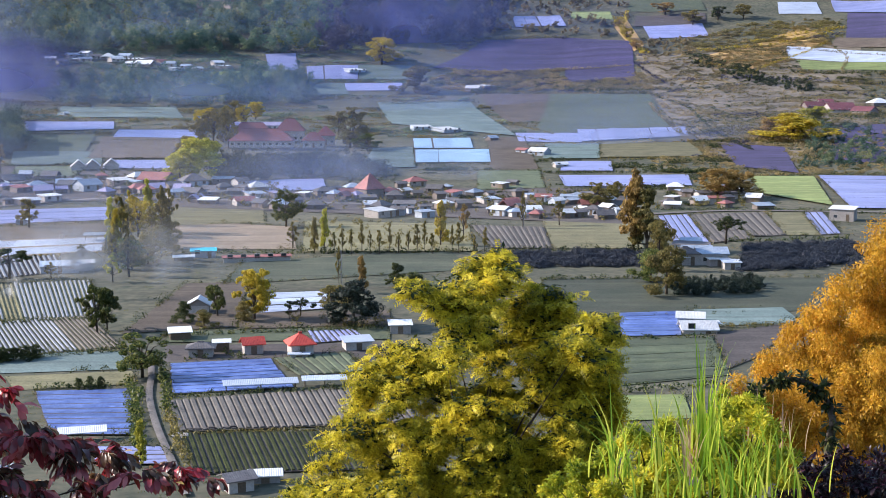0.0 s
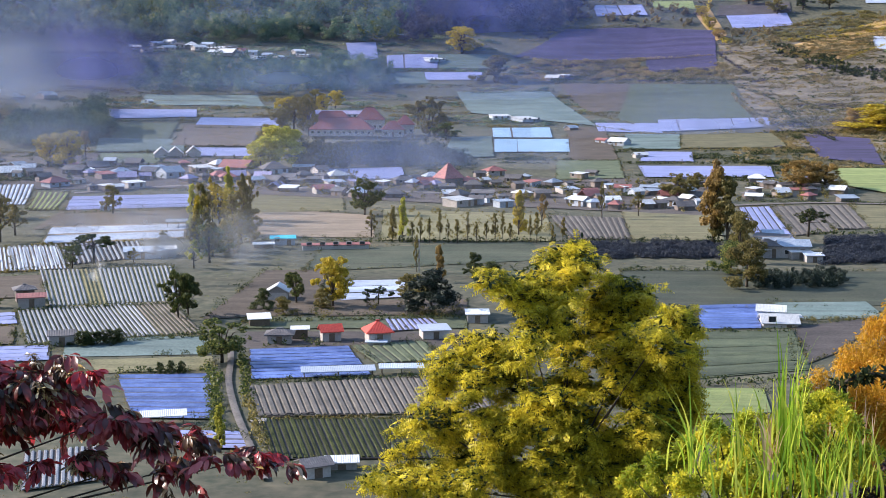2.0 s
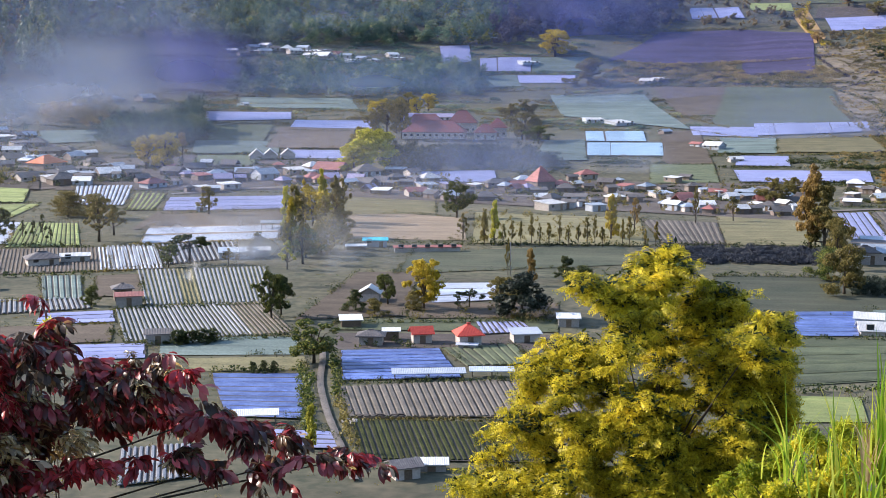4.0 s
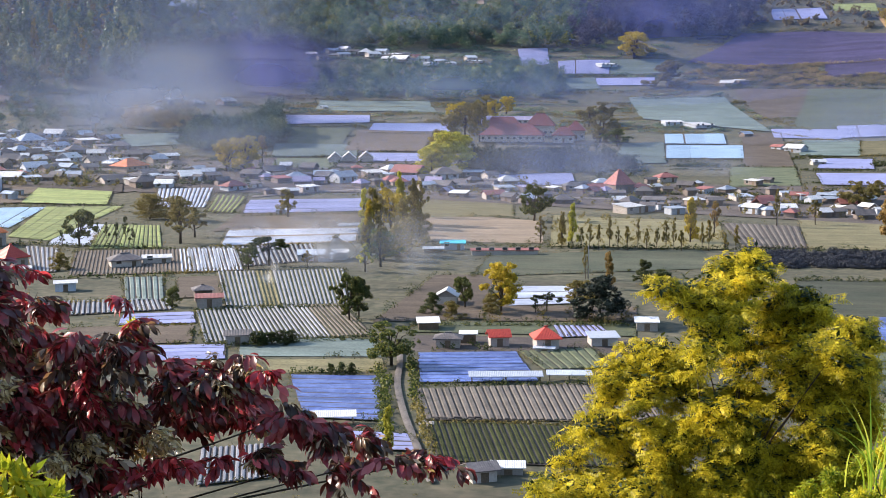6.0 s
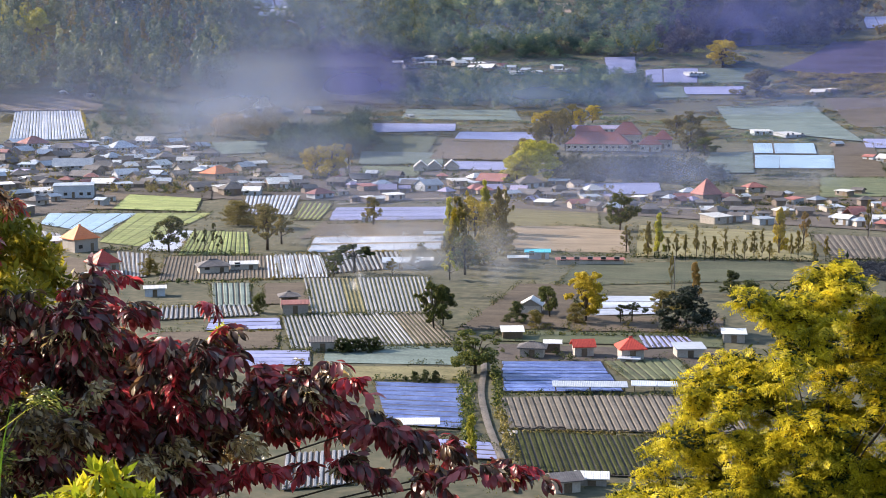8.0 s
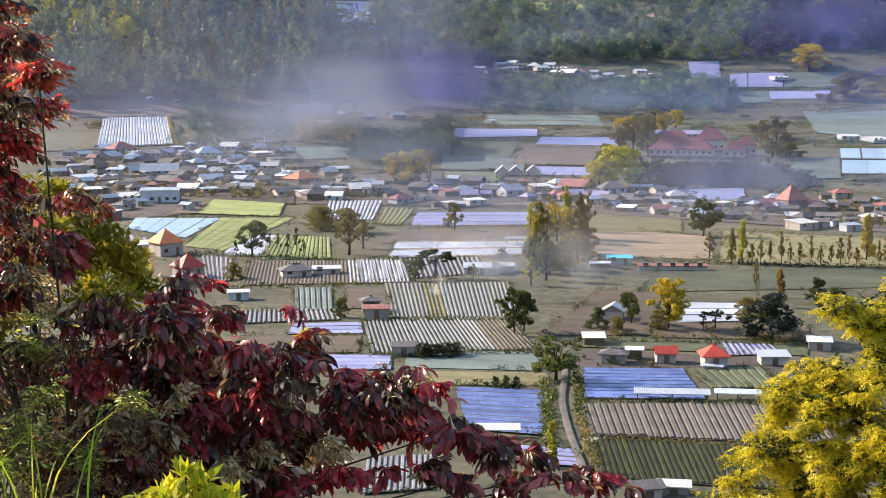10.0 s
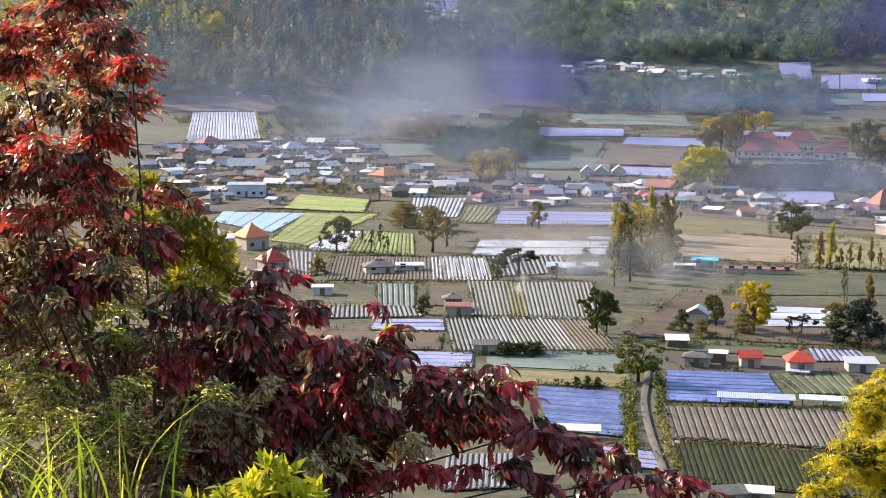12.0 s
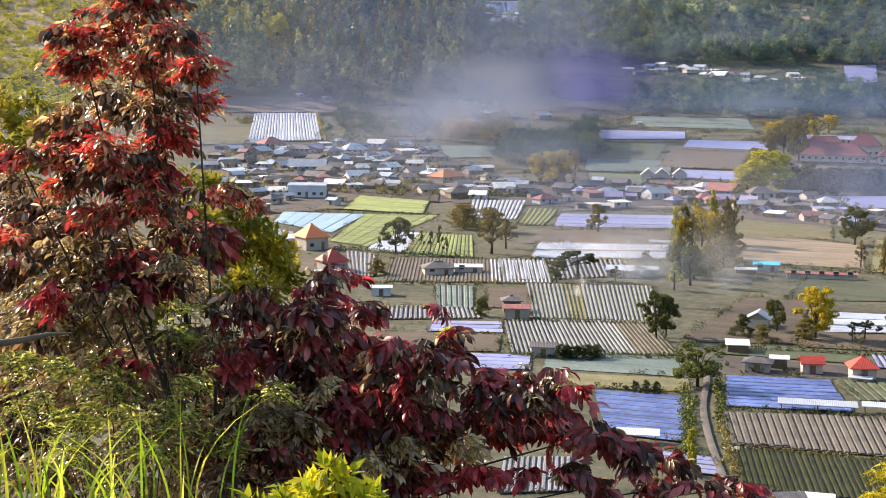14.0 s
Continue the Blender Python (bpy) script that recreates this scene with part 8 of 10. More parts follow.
terrace_growth((0.0, 775.0), (120.0, 772.0), (118.0, 830.0), (-10.0, 830.0), 40, 1.4, "dark", 310, "dark growth along hillside terraces")
terrace_growth((-240.0, 800.0), (-10.0, 800.0), (-10.0, 880.0), (-250.0, 880.0), 130, 1.6, "bluish", 311, "blue-green growth along hillside terraces")
terrace_growth((-240.0, 640.0), (60.0, 640.0), (60.0, 780.0), (-250.0, 780.0), 120, 1.0, "olive", 312, "olive growth between far plots")
terrace_growth((-240.0, 640.0), (60.0, 640.0), (60.0, 780.0), (-250.0, 780.0), 120, 1.1, "bluish", 313, "blue-green growth between far plots")
terrace_growth((-260.0, 450.0), (110.0, 430.0), (110.0, 620.0), (-300.0, 620.0), 160, 0.9, "dark", 314, "dark growth between the village plots")
terrace_growth((-420.0, 600.0), (-300.0, 640.0), (-330.0, 700.0), (-430.0, 670.0), 50, 0.8, "olive", 315, "olive grass growth before the forest")
for tx, ty, th, tw, tl, tlabel in ((121.5, 905.0, 9.0, 8.0, "gold", "golden tree on the slope bank"), (124.0, 880.0, 7.0, 8.0, "orange", "orange-brown tree on the slope bank"), (120.0, 935.0, 8.0, 7.0, "gold", "golden tree on the slope bank"), (170.0, 935.0, 11.0, 13.0, "olive", "olive tree at the head of the slope"), (188.0, 940.0, 10.0, 12.0, "dark", "dark tree at the head of the slope"), (205.0, 938.0, 11.0, 12.0, "olive", "olive tree at the head of the slope"), (155.0, 960.0, 10.0, 14.0, "orange", "orange-brown tree at the head of the slope")):
    tree(tx, ty, th, tw, "round", tl, tlabel, group="trees on the far slope")
# huts and lean-tos filled in between the larger village houses
hut_rng = random.Random(77)
taken = [tuple(o.location[:2]) for o in scene.objects if o.parent is None and o.name.startswith(("house", "school"))]
ROOFS = ("grey_roof", "blue_roof", "white_roof", "rust_roof", "pale_roof", "grey_roof", "lavender_roof")
huts = []
for (qa, qb, qc, qd), many in ((((-262.0, 415.0), (-195.0, 442.0), (-262.0, 590.0), (-350.0, 550.0)), 80), (((-185.0, 440.0), (-95.0, 458.0), (-108.0, 505.0), (-205.0, 500.0)), 34), (((-90.0, 436.0), (50.0, 392.0), (60.0, 465.0), (-92.0, 475.0)), 60), (((66.0, 424.0), (101.0, 424.0), (111.0, 474.0), (80.0, 476.0)), 14)):
    for i in range(many):
        u_, v_ = hut_rng.random(), hut_rng.random()
        hx = (qa[0] * (1 - u_) + qb[0] * u_) * (1 - v_) + (qd[0] * (1 - u_) + qc[0] * u_) * v_
        hy = (qa[1] * (1 - u_) + qb[1] * u_) * (1 - v_) + (qd[1] * (1 - u_) + qc[1] * u_) * v_
        if any(math.hypot(hx - o[0], hy - o[1]) < 5.6 for o in taken):
            continue
        taken.append((hx, hy))
        huts.append((hx, hy, hut_rng.uniform(-15, 70), hut_rng.uniform(3.2, 6.0), hut_rng.uniform(1.5, 2.1), hut_rng.choice((gable_roof, shed_roof, hip_roof)), hut_rng.choice(ROOFS), hut_rng.choice(("wall", "wall_blue", "wall_brown", "wall_brown"))))
for roof_key in sorted(set(h[6] for h in huts)):
    v_all, f_all, slots = [], [], []
    for hx, hy, turn, wide, high, make, key, wall_key in huts:
        if key != roof_key:
            continue
        deep = wide * 0.72
        m = pose(hx, hy, float(ground_h(hx, hy)) - 0.2, 0, 0, turn)
        rise = wide * (0.12 if make is shed_roof else 0.3)
        for (v, f), slot in ((box(-wide / 2, wide / 2, -deep / 2, deep / 2, 0, high), 1), (make(wide, deep, high + 0.01, rise), 0), (box(-0.45, 0.45, -deep / 2 - 0.05, -deep / 2, 0.2, high - 0.2), 2)):
            f_all += [tuple(q + len(v_all) for q in face) for face in f]
            slots += [slot] * len(f)
            v_all += [tuple(m @ Vector(p)) for p in v]
    me = mesh_of("huts", v_all, f_all, M[roof_key])
    me.materials.append(M["wall_brown"])
    me.materials.append(M["timber"])
    me.polygons.foreach_set("material_index", slots)
    tagged(new("huts", me), "small crowded huts and lean-tos between village houses", "huts", kind="stuff")
house(-236.5, 420.0, 24, 13.0, 6.5, 4.2, 0.5, "shed", "blue_roof", "wall_blue", "large two-storey house with a pale facade and flat roof", "house", group="houses of the dense village")

# ---- lanes ----


def lane(points, width, label):
    pts = [Vector((*p, 0)) for p in points]
    fine = []
    for i in range(len(pts) - 1):
        p0, p1, p2, p3 = pts[max(i - 1, 0)], pts[i], pts[i + 1], pts[min(i + 2, len(pts) - 1)]
        for k in range(8):
            s = k / 8
            fine.append(0.5 * ((2 * p1) + (p2 - p0) * s + (2 * p0 - 5 * p1 + 4 * p2 - p3) * s * s + (3 * p1 - p0 - 3 * p2 + p3) * s ** 3))
    fine.append(pts[-1])
    rows = []
    for i, p in enumerate(fine):
        d = (fine[min(i + 1, len(fine) - 1)] - fine[max(i - 1, 0)]).normalized()
        side = Vector((-d.y, d.x, 0))
        rows.append([(q.x, q.y, float(ground_h(q.x, q.y)) + 0.32 + e) for q, e in ((p + side * width / 2, -0.04), (p + side * width * 0.2, 0.03), (p - side * width * 0.2, 0.03), (p - side * width / 2, -0.04))])
    tagged(new("lane", grid_mesh("lane", np.array(rows), M["track"])), label, "road", kind="structure")


lane([(-44.8, 204.0), (-42.5, 193.3), (-40.1, 180.8), (-36.1, 166.2), (-31.7, 152.5), (-27.0, 138.0)], 0.95, "pale winding earth track between plots")
lane([(-143.8, 427.0), (-110.1, 450.7), (-68.2, 447.7), (-26.6, 441.1)], 3.0, "pale village road")
lane([(-606.5, 652.7), (-596.9, 692.7), (-601.4, 731.4), (-603.1, 754.0)], 5.0, "pale hillside road above the scrub")
lane([(63.1, 411.3), (91.0, 421.0), (121.8, 417.7), (145.2, 414.5)], 3.0, "pale straight field road")

weeds(120, 260, 2600, 0.38, "olive", "dry weeds along the plot edges")
weeds(120, 300, 2200, 0.42, "green", "green weeds on open ground")
weeds(260, 480, 4200, 0.6, "scrub", "dry weeds on open ground")
weeds(260, 520, 3600, 0.75, "dark", "dark low bushes on open ground")
weeds(480, 720, 3600, 1.1, "scrub", "dry scrub on open ground")

plot_edges(110, 330, 0.9, 0.42, "dark", 211, "dark green growth on banks between plots")
plot_edges(110, 330, 1.3, 0.36, "olive", 212, "dry olive growth on banks between plots")
plot_edges(200, 620, 1.6, 0.6, "dark", 213, "dark growth on banks between far plots")
plot_edges(300, 620, 2.6, 0.6, "scrub", 214, "dry growth on banks between far plots")

# ---- mist, smoke and sheets tinted as haze ----


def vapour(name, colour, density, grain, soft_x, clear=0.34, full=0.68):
    """Thin sheet of mist or smoke, or tinted as haze: mostly clear, fading out to its edges, uneven like drifting
    vapour.
    """
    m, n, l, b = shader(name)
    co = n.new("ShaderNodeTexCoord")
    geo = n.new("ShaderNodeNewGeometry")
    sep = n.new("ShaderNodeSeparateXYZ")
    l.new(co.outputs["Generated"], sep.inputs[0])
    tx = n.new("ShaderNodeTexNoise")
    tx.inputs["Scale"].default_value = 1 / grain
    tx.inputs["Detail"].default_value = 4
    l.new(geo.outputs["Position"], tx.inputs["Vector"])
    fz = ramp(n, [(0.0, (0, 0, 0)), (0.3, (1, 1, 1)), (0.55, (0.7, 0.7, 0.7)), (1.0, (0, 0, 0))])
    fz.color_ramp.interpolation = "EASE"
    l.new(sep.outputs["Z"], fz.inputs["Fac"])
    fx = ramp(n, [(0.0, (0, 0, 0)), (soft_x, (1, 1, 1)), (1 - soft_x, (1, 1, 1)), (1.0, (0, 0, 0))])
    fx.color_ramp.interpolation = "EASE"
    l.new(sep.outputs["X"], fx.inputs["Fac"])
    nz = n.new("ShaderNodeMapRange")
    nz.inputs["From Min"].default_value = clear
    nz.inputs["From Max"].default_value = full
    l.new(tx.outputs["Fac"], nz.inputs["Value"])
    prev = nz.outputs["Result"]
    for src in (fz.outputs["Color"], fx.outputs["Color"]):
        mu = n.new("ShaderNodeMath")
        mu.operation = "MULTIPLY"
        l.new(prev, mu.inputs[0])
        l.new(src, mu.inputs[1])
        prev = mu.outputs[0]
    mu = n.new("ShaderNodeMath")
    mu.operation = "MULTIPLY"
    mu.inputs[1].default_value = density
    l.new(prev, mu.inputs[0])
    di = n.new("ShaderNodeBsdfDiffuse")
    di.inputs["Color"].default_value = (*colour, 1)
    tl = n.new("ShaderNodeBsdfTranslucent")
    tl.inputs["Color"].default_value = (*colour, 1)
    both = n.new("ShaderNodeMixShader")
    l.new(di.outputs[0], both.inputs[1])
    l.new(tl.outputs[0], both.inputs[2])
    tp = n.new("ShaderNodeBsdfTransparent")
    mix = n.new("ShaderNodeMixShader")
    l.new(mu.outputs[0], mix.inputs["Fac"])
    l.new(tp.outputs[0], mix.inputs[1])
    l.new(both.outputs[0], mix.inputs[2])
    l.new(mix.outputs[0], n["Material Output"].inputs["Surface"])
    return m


def bank(name, x, y, z, width, height, turn, material, label, sway=6.0):
    """An upright sheet standing for vapour, swaying in and out along its length."""
    u, v = np.meshgrid(np.linspace(-0.5, 0.5, 40), np.linspace(0, 1, 8))
    pts = np.stack([u * width, np.sin(u * 9) * sway + np.sin(u * 23 + v * 3) * sway * 0.3 + v * sway, v * height], -1)
    ob = new(name, grid_mesh(name, pts, material))
    ob.matrix_world = pose(x, y, z, 0, 0, turn)
    tagged(ob, label, name, kind="stuff")


# distance haze is imitated by these sheets, its blue and violet in their colour
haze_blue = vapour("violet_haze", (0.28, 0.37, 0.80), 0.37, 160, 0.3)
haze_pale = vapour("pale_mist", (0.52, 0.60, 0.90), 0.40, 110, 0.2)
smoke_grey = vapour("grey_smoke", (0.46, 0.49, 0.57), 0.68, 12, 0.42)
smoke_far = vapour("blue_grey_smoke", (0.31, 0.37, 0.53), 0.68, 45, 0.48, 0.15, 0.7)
haze_grove = vapour("grove_haze", (0.17, 0.22, 0.33), 0.5, 40, 0.45, 0.1, 0.5)
# violet of the field smoke; the same tint imitates shade before the woods
smoke_shade_violet = vapour("violet_shade_and_smoke", (0.10, 0.11, 0.33), 0.8, 60, 0.48, 0.1, 0.5)
smoke_white = vapour("white_smoke", (0.9, 0.9, 0.9), 0.9, 3, 0.42)
bank("mist", -150, 690, 4, 780, 95, 12, haze_blue, "sheet tinted violet as haze over the far fields", 20)
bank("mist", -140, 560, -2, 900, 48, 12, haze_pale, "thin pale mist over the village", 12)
bank("mist", -190, 850, 25, 860, 150, 12, haze_blue, "sheet tinted violet as haze against the hillside", 25)
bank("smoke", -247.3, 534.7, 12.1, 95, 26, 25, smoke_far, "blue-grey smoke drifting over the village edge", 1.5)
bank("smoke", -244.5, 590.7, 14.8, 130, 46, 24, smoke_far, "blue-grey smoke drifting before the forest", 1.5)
bank("smoke", -211.9, 656.3, 22.0, 95, 48, 19, smoke_shade_violet, "violet smoke hanging over the far fields", 5)
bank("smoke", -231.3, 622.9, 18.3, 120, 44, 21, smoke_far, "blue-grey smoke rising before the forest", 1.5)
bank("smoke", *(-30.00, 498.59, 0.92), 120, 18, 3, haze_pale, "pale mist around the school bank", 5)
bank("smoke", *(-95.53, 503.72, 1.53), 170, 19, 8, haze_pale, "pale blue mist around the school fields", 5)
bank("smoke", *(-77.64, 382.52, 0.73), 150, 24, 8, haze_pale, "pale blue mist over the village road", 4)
bank("smoke", *(-166.42, 478.18, 10.80), 60, 22, 20, haze_grove, "thin blue-grey haze around the grove", 0.5)
bank("smoke", *(-238.77, 763.37, 18.80), 130, 46, 12, smoke_shade_violet, "violet haze before the wooded bank", 5)
# sheets added to lighten forest, roofs and fields as haze would
haze_forest = vapour("forest_haze", (0.56, 0.60, 0.64), 0.16, 130, 0.3, 0.1, 0.55)
haze_roofs = vapour("roof_haze", (0.60, 0.66, 0.85), 0.1, 60, 0.35)
bank("mist", -314.0, 613.5, 11.4, 420, 110, 22, haze_forest, "thin pale sheet added as haze before the forest", 4)
bank("mist", -199.2, 373.6, 7.6, 190, 22, 24, haze_roofs, "thin pale sheet added as haze over the village roofs", 2)
bank("mist", -132.4, 407.1, 4.5, 170, 24, 12, haze_roofs, "thin pale sheet added as haze over the village road", 2)
haze_fields = vapour("field_haze", (0.84, 0.78, 0.78), 0.15, 55, 0.35)
bank("mist", -75, 312, 1.0, 270, 19, 10, haze_fields, "thin warm sheet added as haze over the middle fields", 3)
bank("mist", -95, 470, 1.0, 330, 24, 10, haze_fields, "thin warm sheet added as haze beyond the village", 3)
# blue and violet sheets that tint the woods behind as if shaded
shade_blue = vapour("blue_shade_tint", (0.28, 0.38, 0.66), 0.5, 90, 0.3, 0.2, 0.6)
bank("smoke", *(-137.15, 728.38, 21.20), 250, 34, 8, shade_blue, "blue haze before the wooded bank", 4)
bank("smoke", *(-23.73, 897.92, 43.72), 130, 60, 2, smoke_shade_violet, "violet haze before shaded woods", 5)
bank("smoke", *(-73.58, 258.70, 2.97), 36, 13, 14, smoke_grey, "thin white smoke over the farm sheds", 2)
bank("smoke", *(-51.83, 253.55, 2.18), 40, 15, 12, smoke_grey, "grey smoke drifting from a field fire", 2)
bank("smoke", *(-92.87, 307.79, 2.40), 56, 9, 17, smoke_grey, "pale dust over a field", 2)
bank("smoke", *(-73.93, 229.55, 5.29), 4.5, 4.5, 18, smoke_white, "small white smoke puff over mulch beds", 0.4)

# ---- near plants ----


def sprout(name, template, faces, at, x_axis, y_axis, z_axis, size, material, parent, label=""):
    """Copies a leaf template to many places, joined into one mesh, each leaf an island."""
    t = np.asarray(template, float)
    at, size = np.asarray(at), np.asarray(size).reshape(-1, 1, 1)
    v = at[:, None, :] + size * (t[None, :, 0:1] * x_axis[:, None, :] + t[None, :, 1:2] * y_axis[:, None, :] + t[None, :, 2:3] * z_axis[:, None, :])
    k = len(t)
    sides = len(faces[0])
    f = (np.asarray(faces)[None] + (np.arange(len(at)) * k)[:, None, None]).reshape(-1, sides)
    me = bpy.data.meshes.new(name)
    me.vertices.add(v.shape[0] * k)
    me.vertices.foreach_set("co", v.astype(np.float32).ravel())
    me.loops.add(f.size)
    me.loops.foreach_set("vertex_index", f.astype(np.int32).ravel())
    me.polygons.add(len(f))
    me.polygons.foreach_set("loop_start", np.arange(len(f), dtype=np.int32) * sides)
    me.materials.append(material)
    me.update(calc_edges=True)
    me.validate()
    return part(name, me, parent, label)


def axes(direction, up, rng, twist=0.6):
    """Leaf axes: y along the leaf, z its upper face."""
    y = unit(direction)
    z = up + rng.normal(size=y.shape) * twist
    x = unit(np.cross(y, z))
    return x, y, unit(np.cross(x, y))


# a broad drooping leaf, folded at the midrib, and a small flat one
BROAD = [(0, 0, 0), (0.12, 0.25, 0.05), (0.19, 0.5, 0.07), (0.15, 0.78, -0.03), (0, 1.0, -0.18), (-0.15, 0.78, -0.03), (-0.19, 0.5, 0.07), (-0.12, 0.25, 0.05), (0, 0.28, 0), (0, 0.55, 0.0), (0, 0.8, -0.05)]
BROAD_F = [(0, 1, 8), (1, 2, 9), (1, 9, 8), (2, 3, 10), (2, 10, 9), (3, 4, 10), (4, 5, 10), (5, 6, 9), (5, 9, 10), (6, 7, 8), (6, 8, 9), (7, 0, 8)]
SMALL = [(0, 0, 0), (0.2, 0.45, 0.05), (0, 1, -0.05), (-0.2, 0.45, 0.05)]
SMALL_F = [(0, 1, 2, 3)]


def in_lobes(rng, lobes, count, inner=0.35, squash=1.0):
    c = np.array([l[0] for l in lobes])
    r = np.array([l[1] for l in lobes])
    pick = rng.choice(len(c), count, p=r ** 2 / (r ** 2).sum())
    way = unit(rng.normal(size=(count, 3)))
    return c[pick] + way * (r[pick] * rng.uniform(inner, 1.05, count) ** 0.7)[:, None] * np.array([1.0, 1.0, squash]), way, pick


def clumps(rng, lobes, many, share, flat=0.8):
    """Breaks each lobe into smaller sprays with gaps between."""
    out = []
    for c, r in lobes:
        for w in unit(rng.normal(size=(many, 3))):
            out.append((np.array(c) + w * np.array([1, 1, flat]) * r * rng.uniform(0.25, 1.05), r * share * rng.uniform(0.6, 1.35)))
    return out


def limbs(base, lobes, r0, rng, lean=0.3, sides=6, every=1):
    """A trunk from the base and limbs that bend into each lobe."""
    mid = np.mean([l[0] for l in lobes], 0)
    fork = np.array(base) * (1 - lean) + mid * lean
    made = [tube([tuple(base), tuple(np.array(base) * 0.5 + fork * 0.5 + rng.normal(size=3) * r0), tuple(fork)], [r0, r0 * 0.8, r0 * 0.62], sides)]
    for c, r in lobes[::every]:
        c = np.array(c)
        k = fork * 0.55 + c * 0.45 + rng.normal(size=3) * r * 0.25
        made.append(tube([tuple(fork), tuple(k), tuple(c), tuple(c + rng.normal(size=3) * r * 0.5)], [r0 * 0.4, r0 * 0.22, r0 * 0.1, r0 * 0.03], 5))
    return merge(*made)


def foot(x, y, sink=0.3):
    return (x, y, float(ground_h(x, y)) - sink)


leaf_feather = foliage("feathery_yellow_green", [(0, (0.08, 0.11, 0.008)), (0.4, (0.43, 0.38, 0.016)), (1, (1.0, 0.82, 0.04))], 0.46, patch=0.8, spread=0.0)
# older inner leaves; their near-black green also holds the crown's inner shade
leaf_inner_shade = foliage("inner_shade_green", [(0, (0.010, 0.022, 0.006)), (0.6, (0.026, 0.046, 0.009)), (1, (0.08, 0.10, 0.016))], 0.25, spread=0.0)
leaf_golden = foliage("golden_orange_foliage", [(0, (0.20, 0.13, 0.012)), (0.5, (0.52, 0.29, 0.014)), (1, (0.84, 0.52, 0.03))], 0.45, patch=1.6, spread=0.0)
# shrub leaves: pale end stops are cream undersides plus glints put into the colour
leaf_red = foliage("red_shrub_leaves", [(0, (0.09, 0.025, 0.018)), (0.3, (0.40, 0.04, 0.03)), (0.66, (0.88, 0.085, 0.06)), (0.86, (0.95, 0.36, 0.2)), (1, (0.98, 0.74, 0.5))], 0.48, rough=0.28, spec=0.9, patch=0.12, coat=1.0, spread=0.0)
leaf_maroon = foliage("dark_maroon_leaves", [(0, (0.03, 0.015, 0.013)), (0.4, (0.12, 0.03, 0.026)), (0.7, (0.40, 0.042, 0.055)), (1, (0.85, 0.34, 0.30))], 0.45, rough=0.34, spec=0.6, patch=0.16, coat=0.6, share=0.5, spread=0.0)
leaf_dark_purple = foliage("dark_purple_leaves", [(0, (0.007, 0.005, 0.007)), (0.6, (0.018, 0.008, 0.013)), (1, (0.06, 0.014, 0.026))], 0.15, rough=0.4, spread=0.0)
leaf_crimson = foliage("crimson_leaves", [(0, (0.12, 0.02, 0.02)), (0.5, (0.42, 0.03, 0.045)), (1, (0.78, 0.10, 0.11))], 0.45, rough=0.32, spec=0.7, coat=0.4, spread=0.0)
leaf_under = foliage("dark_olive_leaves", [(0, (0.045, 0.028, 0.014)), (0.4, (0.16, 0.105, 0.042)), (0.66, (0.54, 0.39, 0.14)), (1, (0.96, 0.88, 0.6))], 0.46, rough=0.28, spec=0.9, patch=0.2, coat=1.0, spread=0.0)
leaf_slate = foliage("slate_green_leaves", [(0, (0.024, 0.014, 0.009)), (0.55, (0.09, 0.048, 0.024)), (0.85, (0.30, 0.17, 0.085)), (1, (0.90, 0.72, 0.5))], 0.4, rough=0.36, spec=0.5, coat=0.2, spread=0.0)
leaf_bronze = foliage("bronze_leaves", [(0, (0.13, 0.06, 0.022)), (0.5, (0.46, 0.22, 0.07)), (0.82, (0.78, 0.50, 0.2)), (1, (0.98, 0.86, 0.58))], 0.48, rough=0.26, spec=0.9, coat=1.0, spread=0.0)
leaf_bush = foliage("olive_bush_leaves", [(0, (0.06, 0.08, 0.010)), (0.45, (0.24, 0.23, 0.022)), (0.75, (0.42, 0.35, 0.03)), (1, (0.85, 0.62, 0.06))], 0.48, patch=0.3, spread=0.0)
leaf_spray = foliage("pale_green_sprays", [(0, (0.08, 0.12, 0.02)), (0.5, (0.28, 0.32, 0.05)), (1, (0.80, 0.74, 0.16))], 0.5, rough=0.3, spec=0.8, spread=0.0)
leaf_fresh = foliage("fresh_lime_leaves", [(0, (0.05, 0.11, 0.008)), (0.4, (0.34, 0.39, 0.016)), (1, (0.95, 0.78, 0.03))], 0.48, patch=0.22, spread=0.0)
leaf_grass = foliage("green_grass_blades", [(0, (0.16, 0.30, 0.02)), (0.5, (0.36, 0.48, 0.03)), (1, (0.72, 0.70, 0.10))], 0.5, spread=0.0)
leaf_straw = foliage("dry_straw_blades", [(0, (0.34, 0.22, 0.12)), (0.5, (0.58, 0.40, 0.22)), (1, (0.80, 0.62, 0.38))], 0.4, spread=0.0)

# the feathery tree on the slope
tree_lobes = []


def lobe(group, centre, radius):
    group.append((centre, radius))


lobe(tree_lobes, (1.49, 36.19, 39.94), 0.365)
lobe(tree_lobes, (1.07, 35.92, 39.62), 0.514)
lobe(tree_lobes, (1.79, 35.04, 39.61), 0.473)
lobe(tree_lobes, (0.47, 35.64, 39.36), 0.511)
lobe(tree_lobes, (-0.20, 34.29, 39.28), 0.521)
lobe(tree_lobes, (-0.83, 33.37, 39.44), 0.394)
lobe(tree_lobes, (1.11, 34.58, 39.09), 0.614)
lobe(tree_lobes, (2.17, 36.35, 38.71), 0.584)
lobe(tree_lobes, (0.09, 34.00, 38.67), 0.547)
lobe(tree_lobes, (0.95, 33.92, 38.40), 0.633)
lobe(tree_lobes, (1.92, 36.00, 37.92), 0.702)
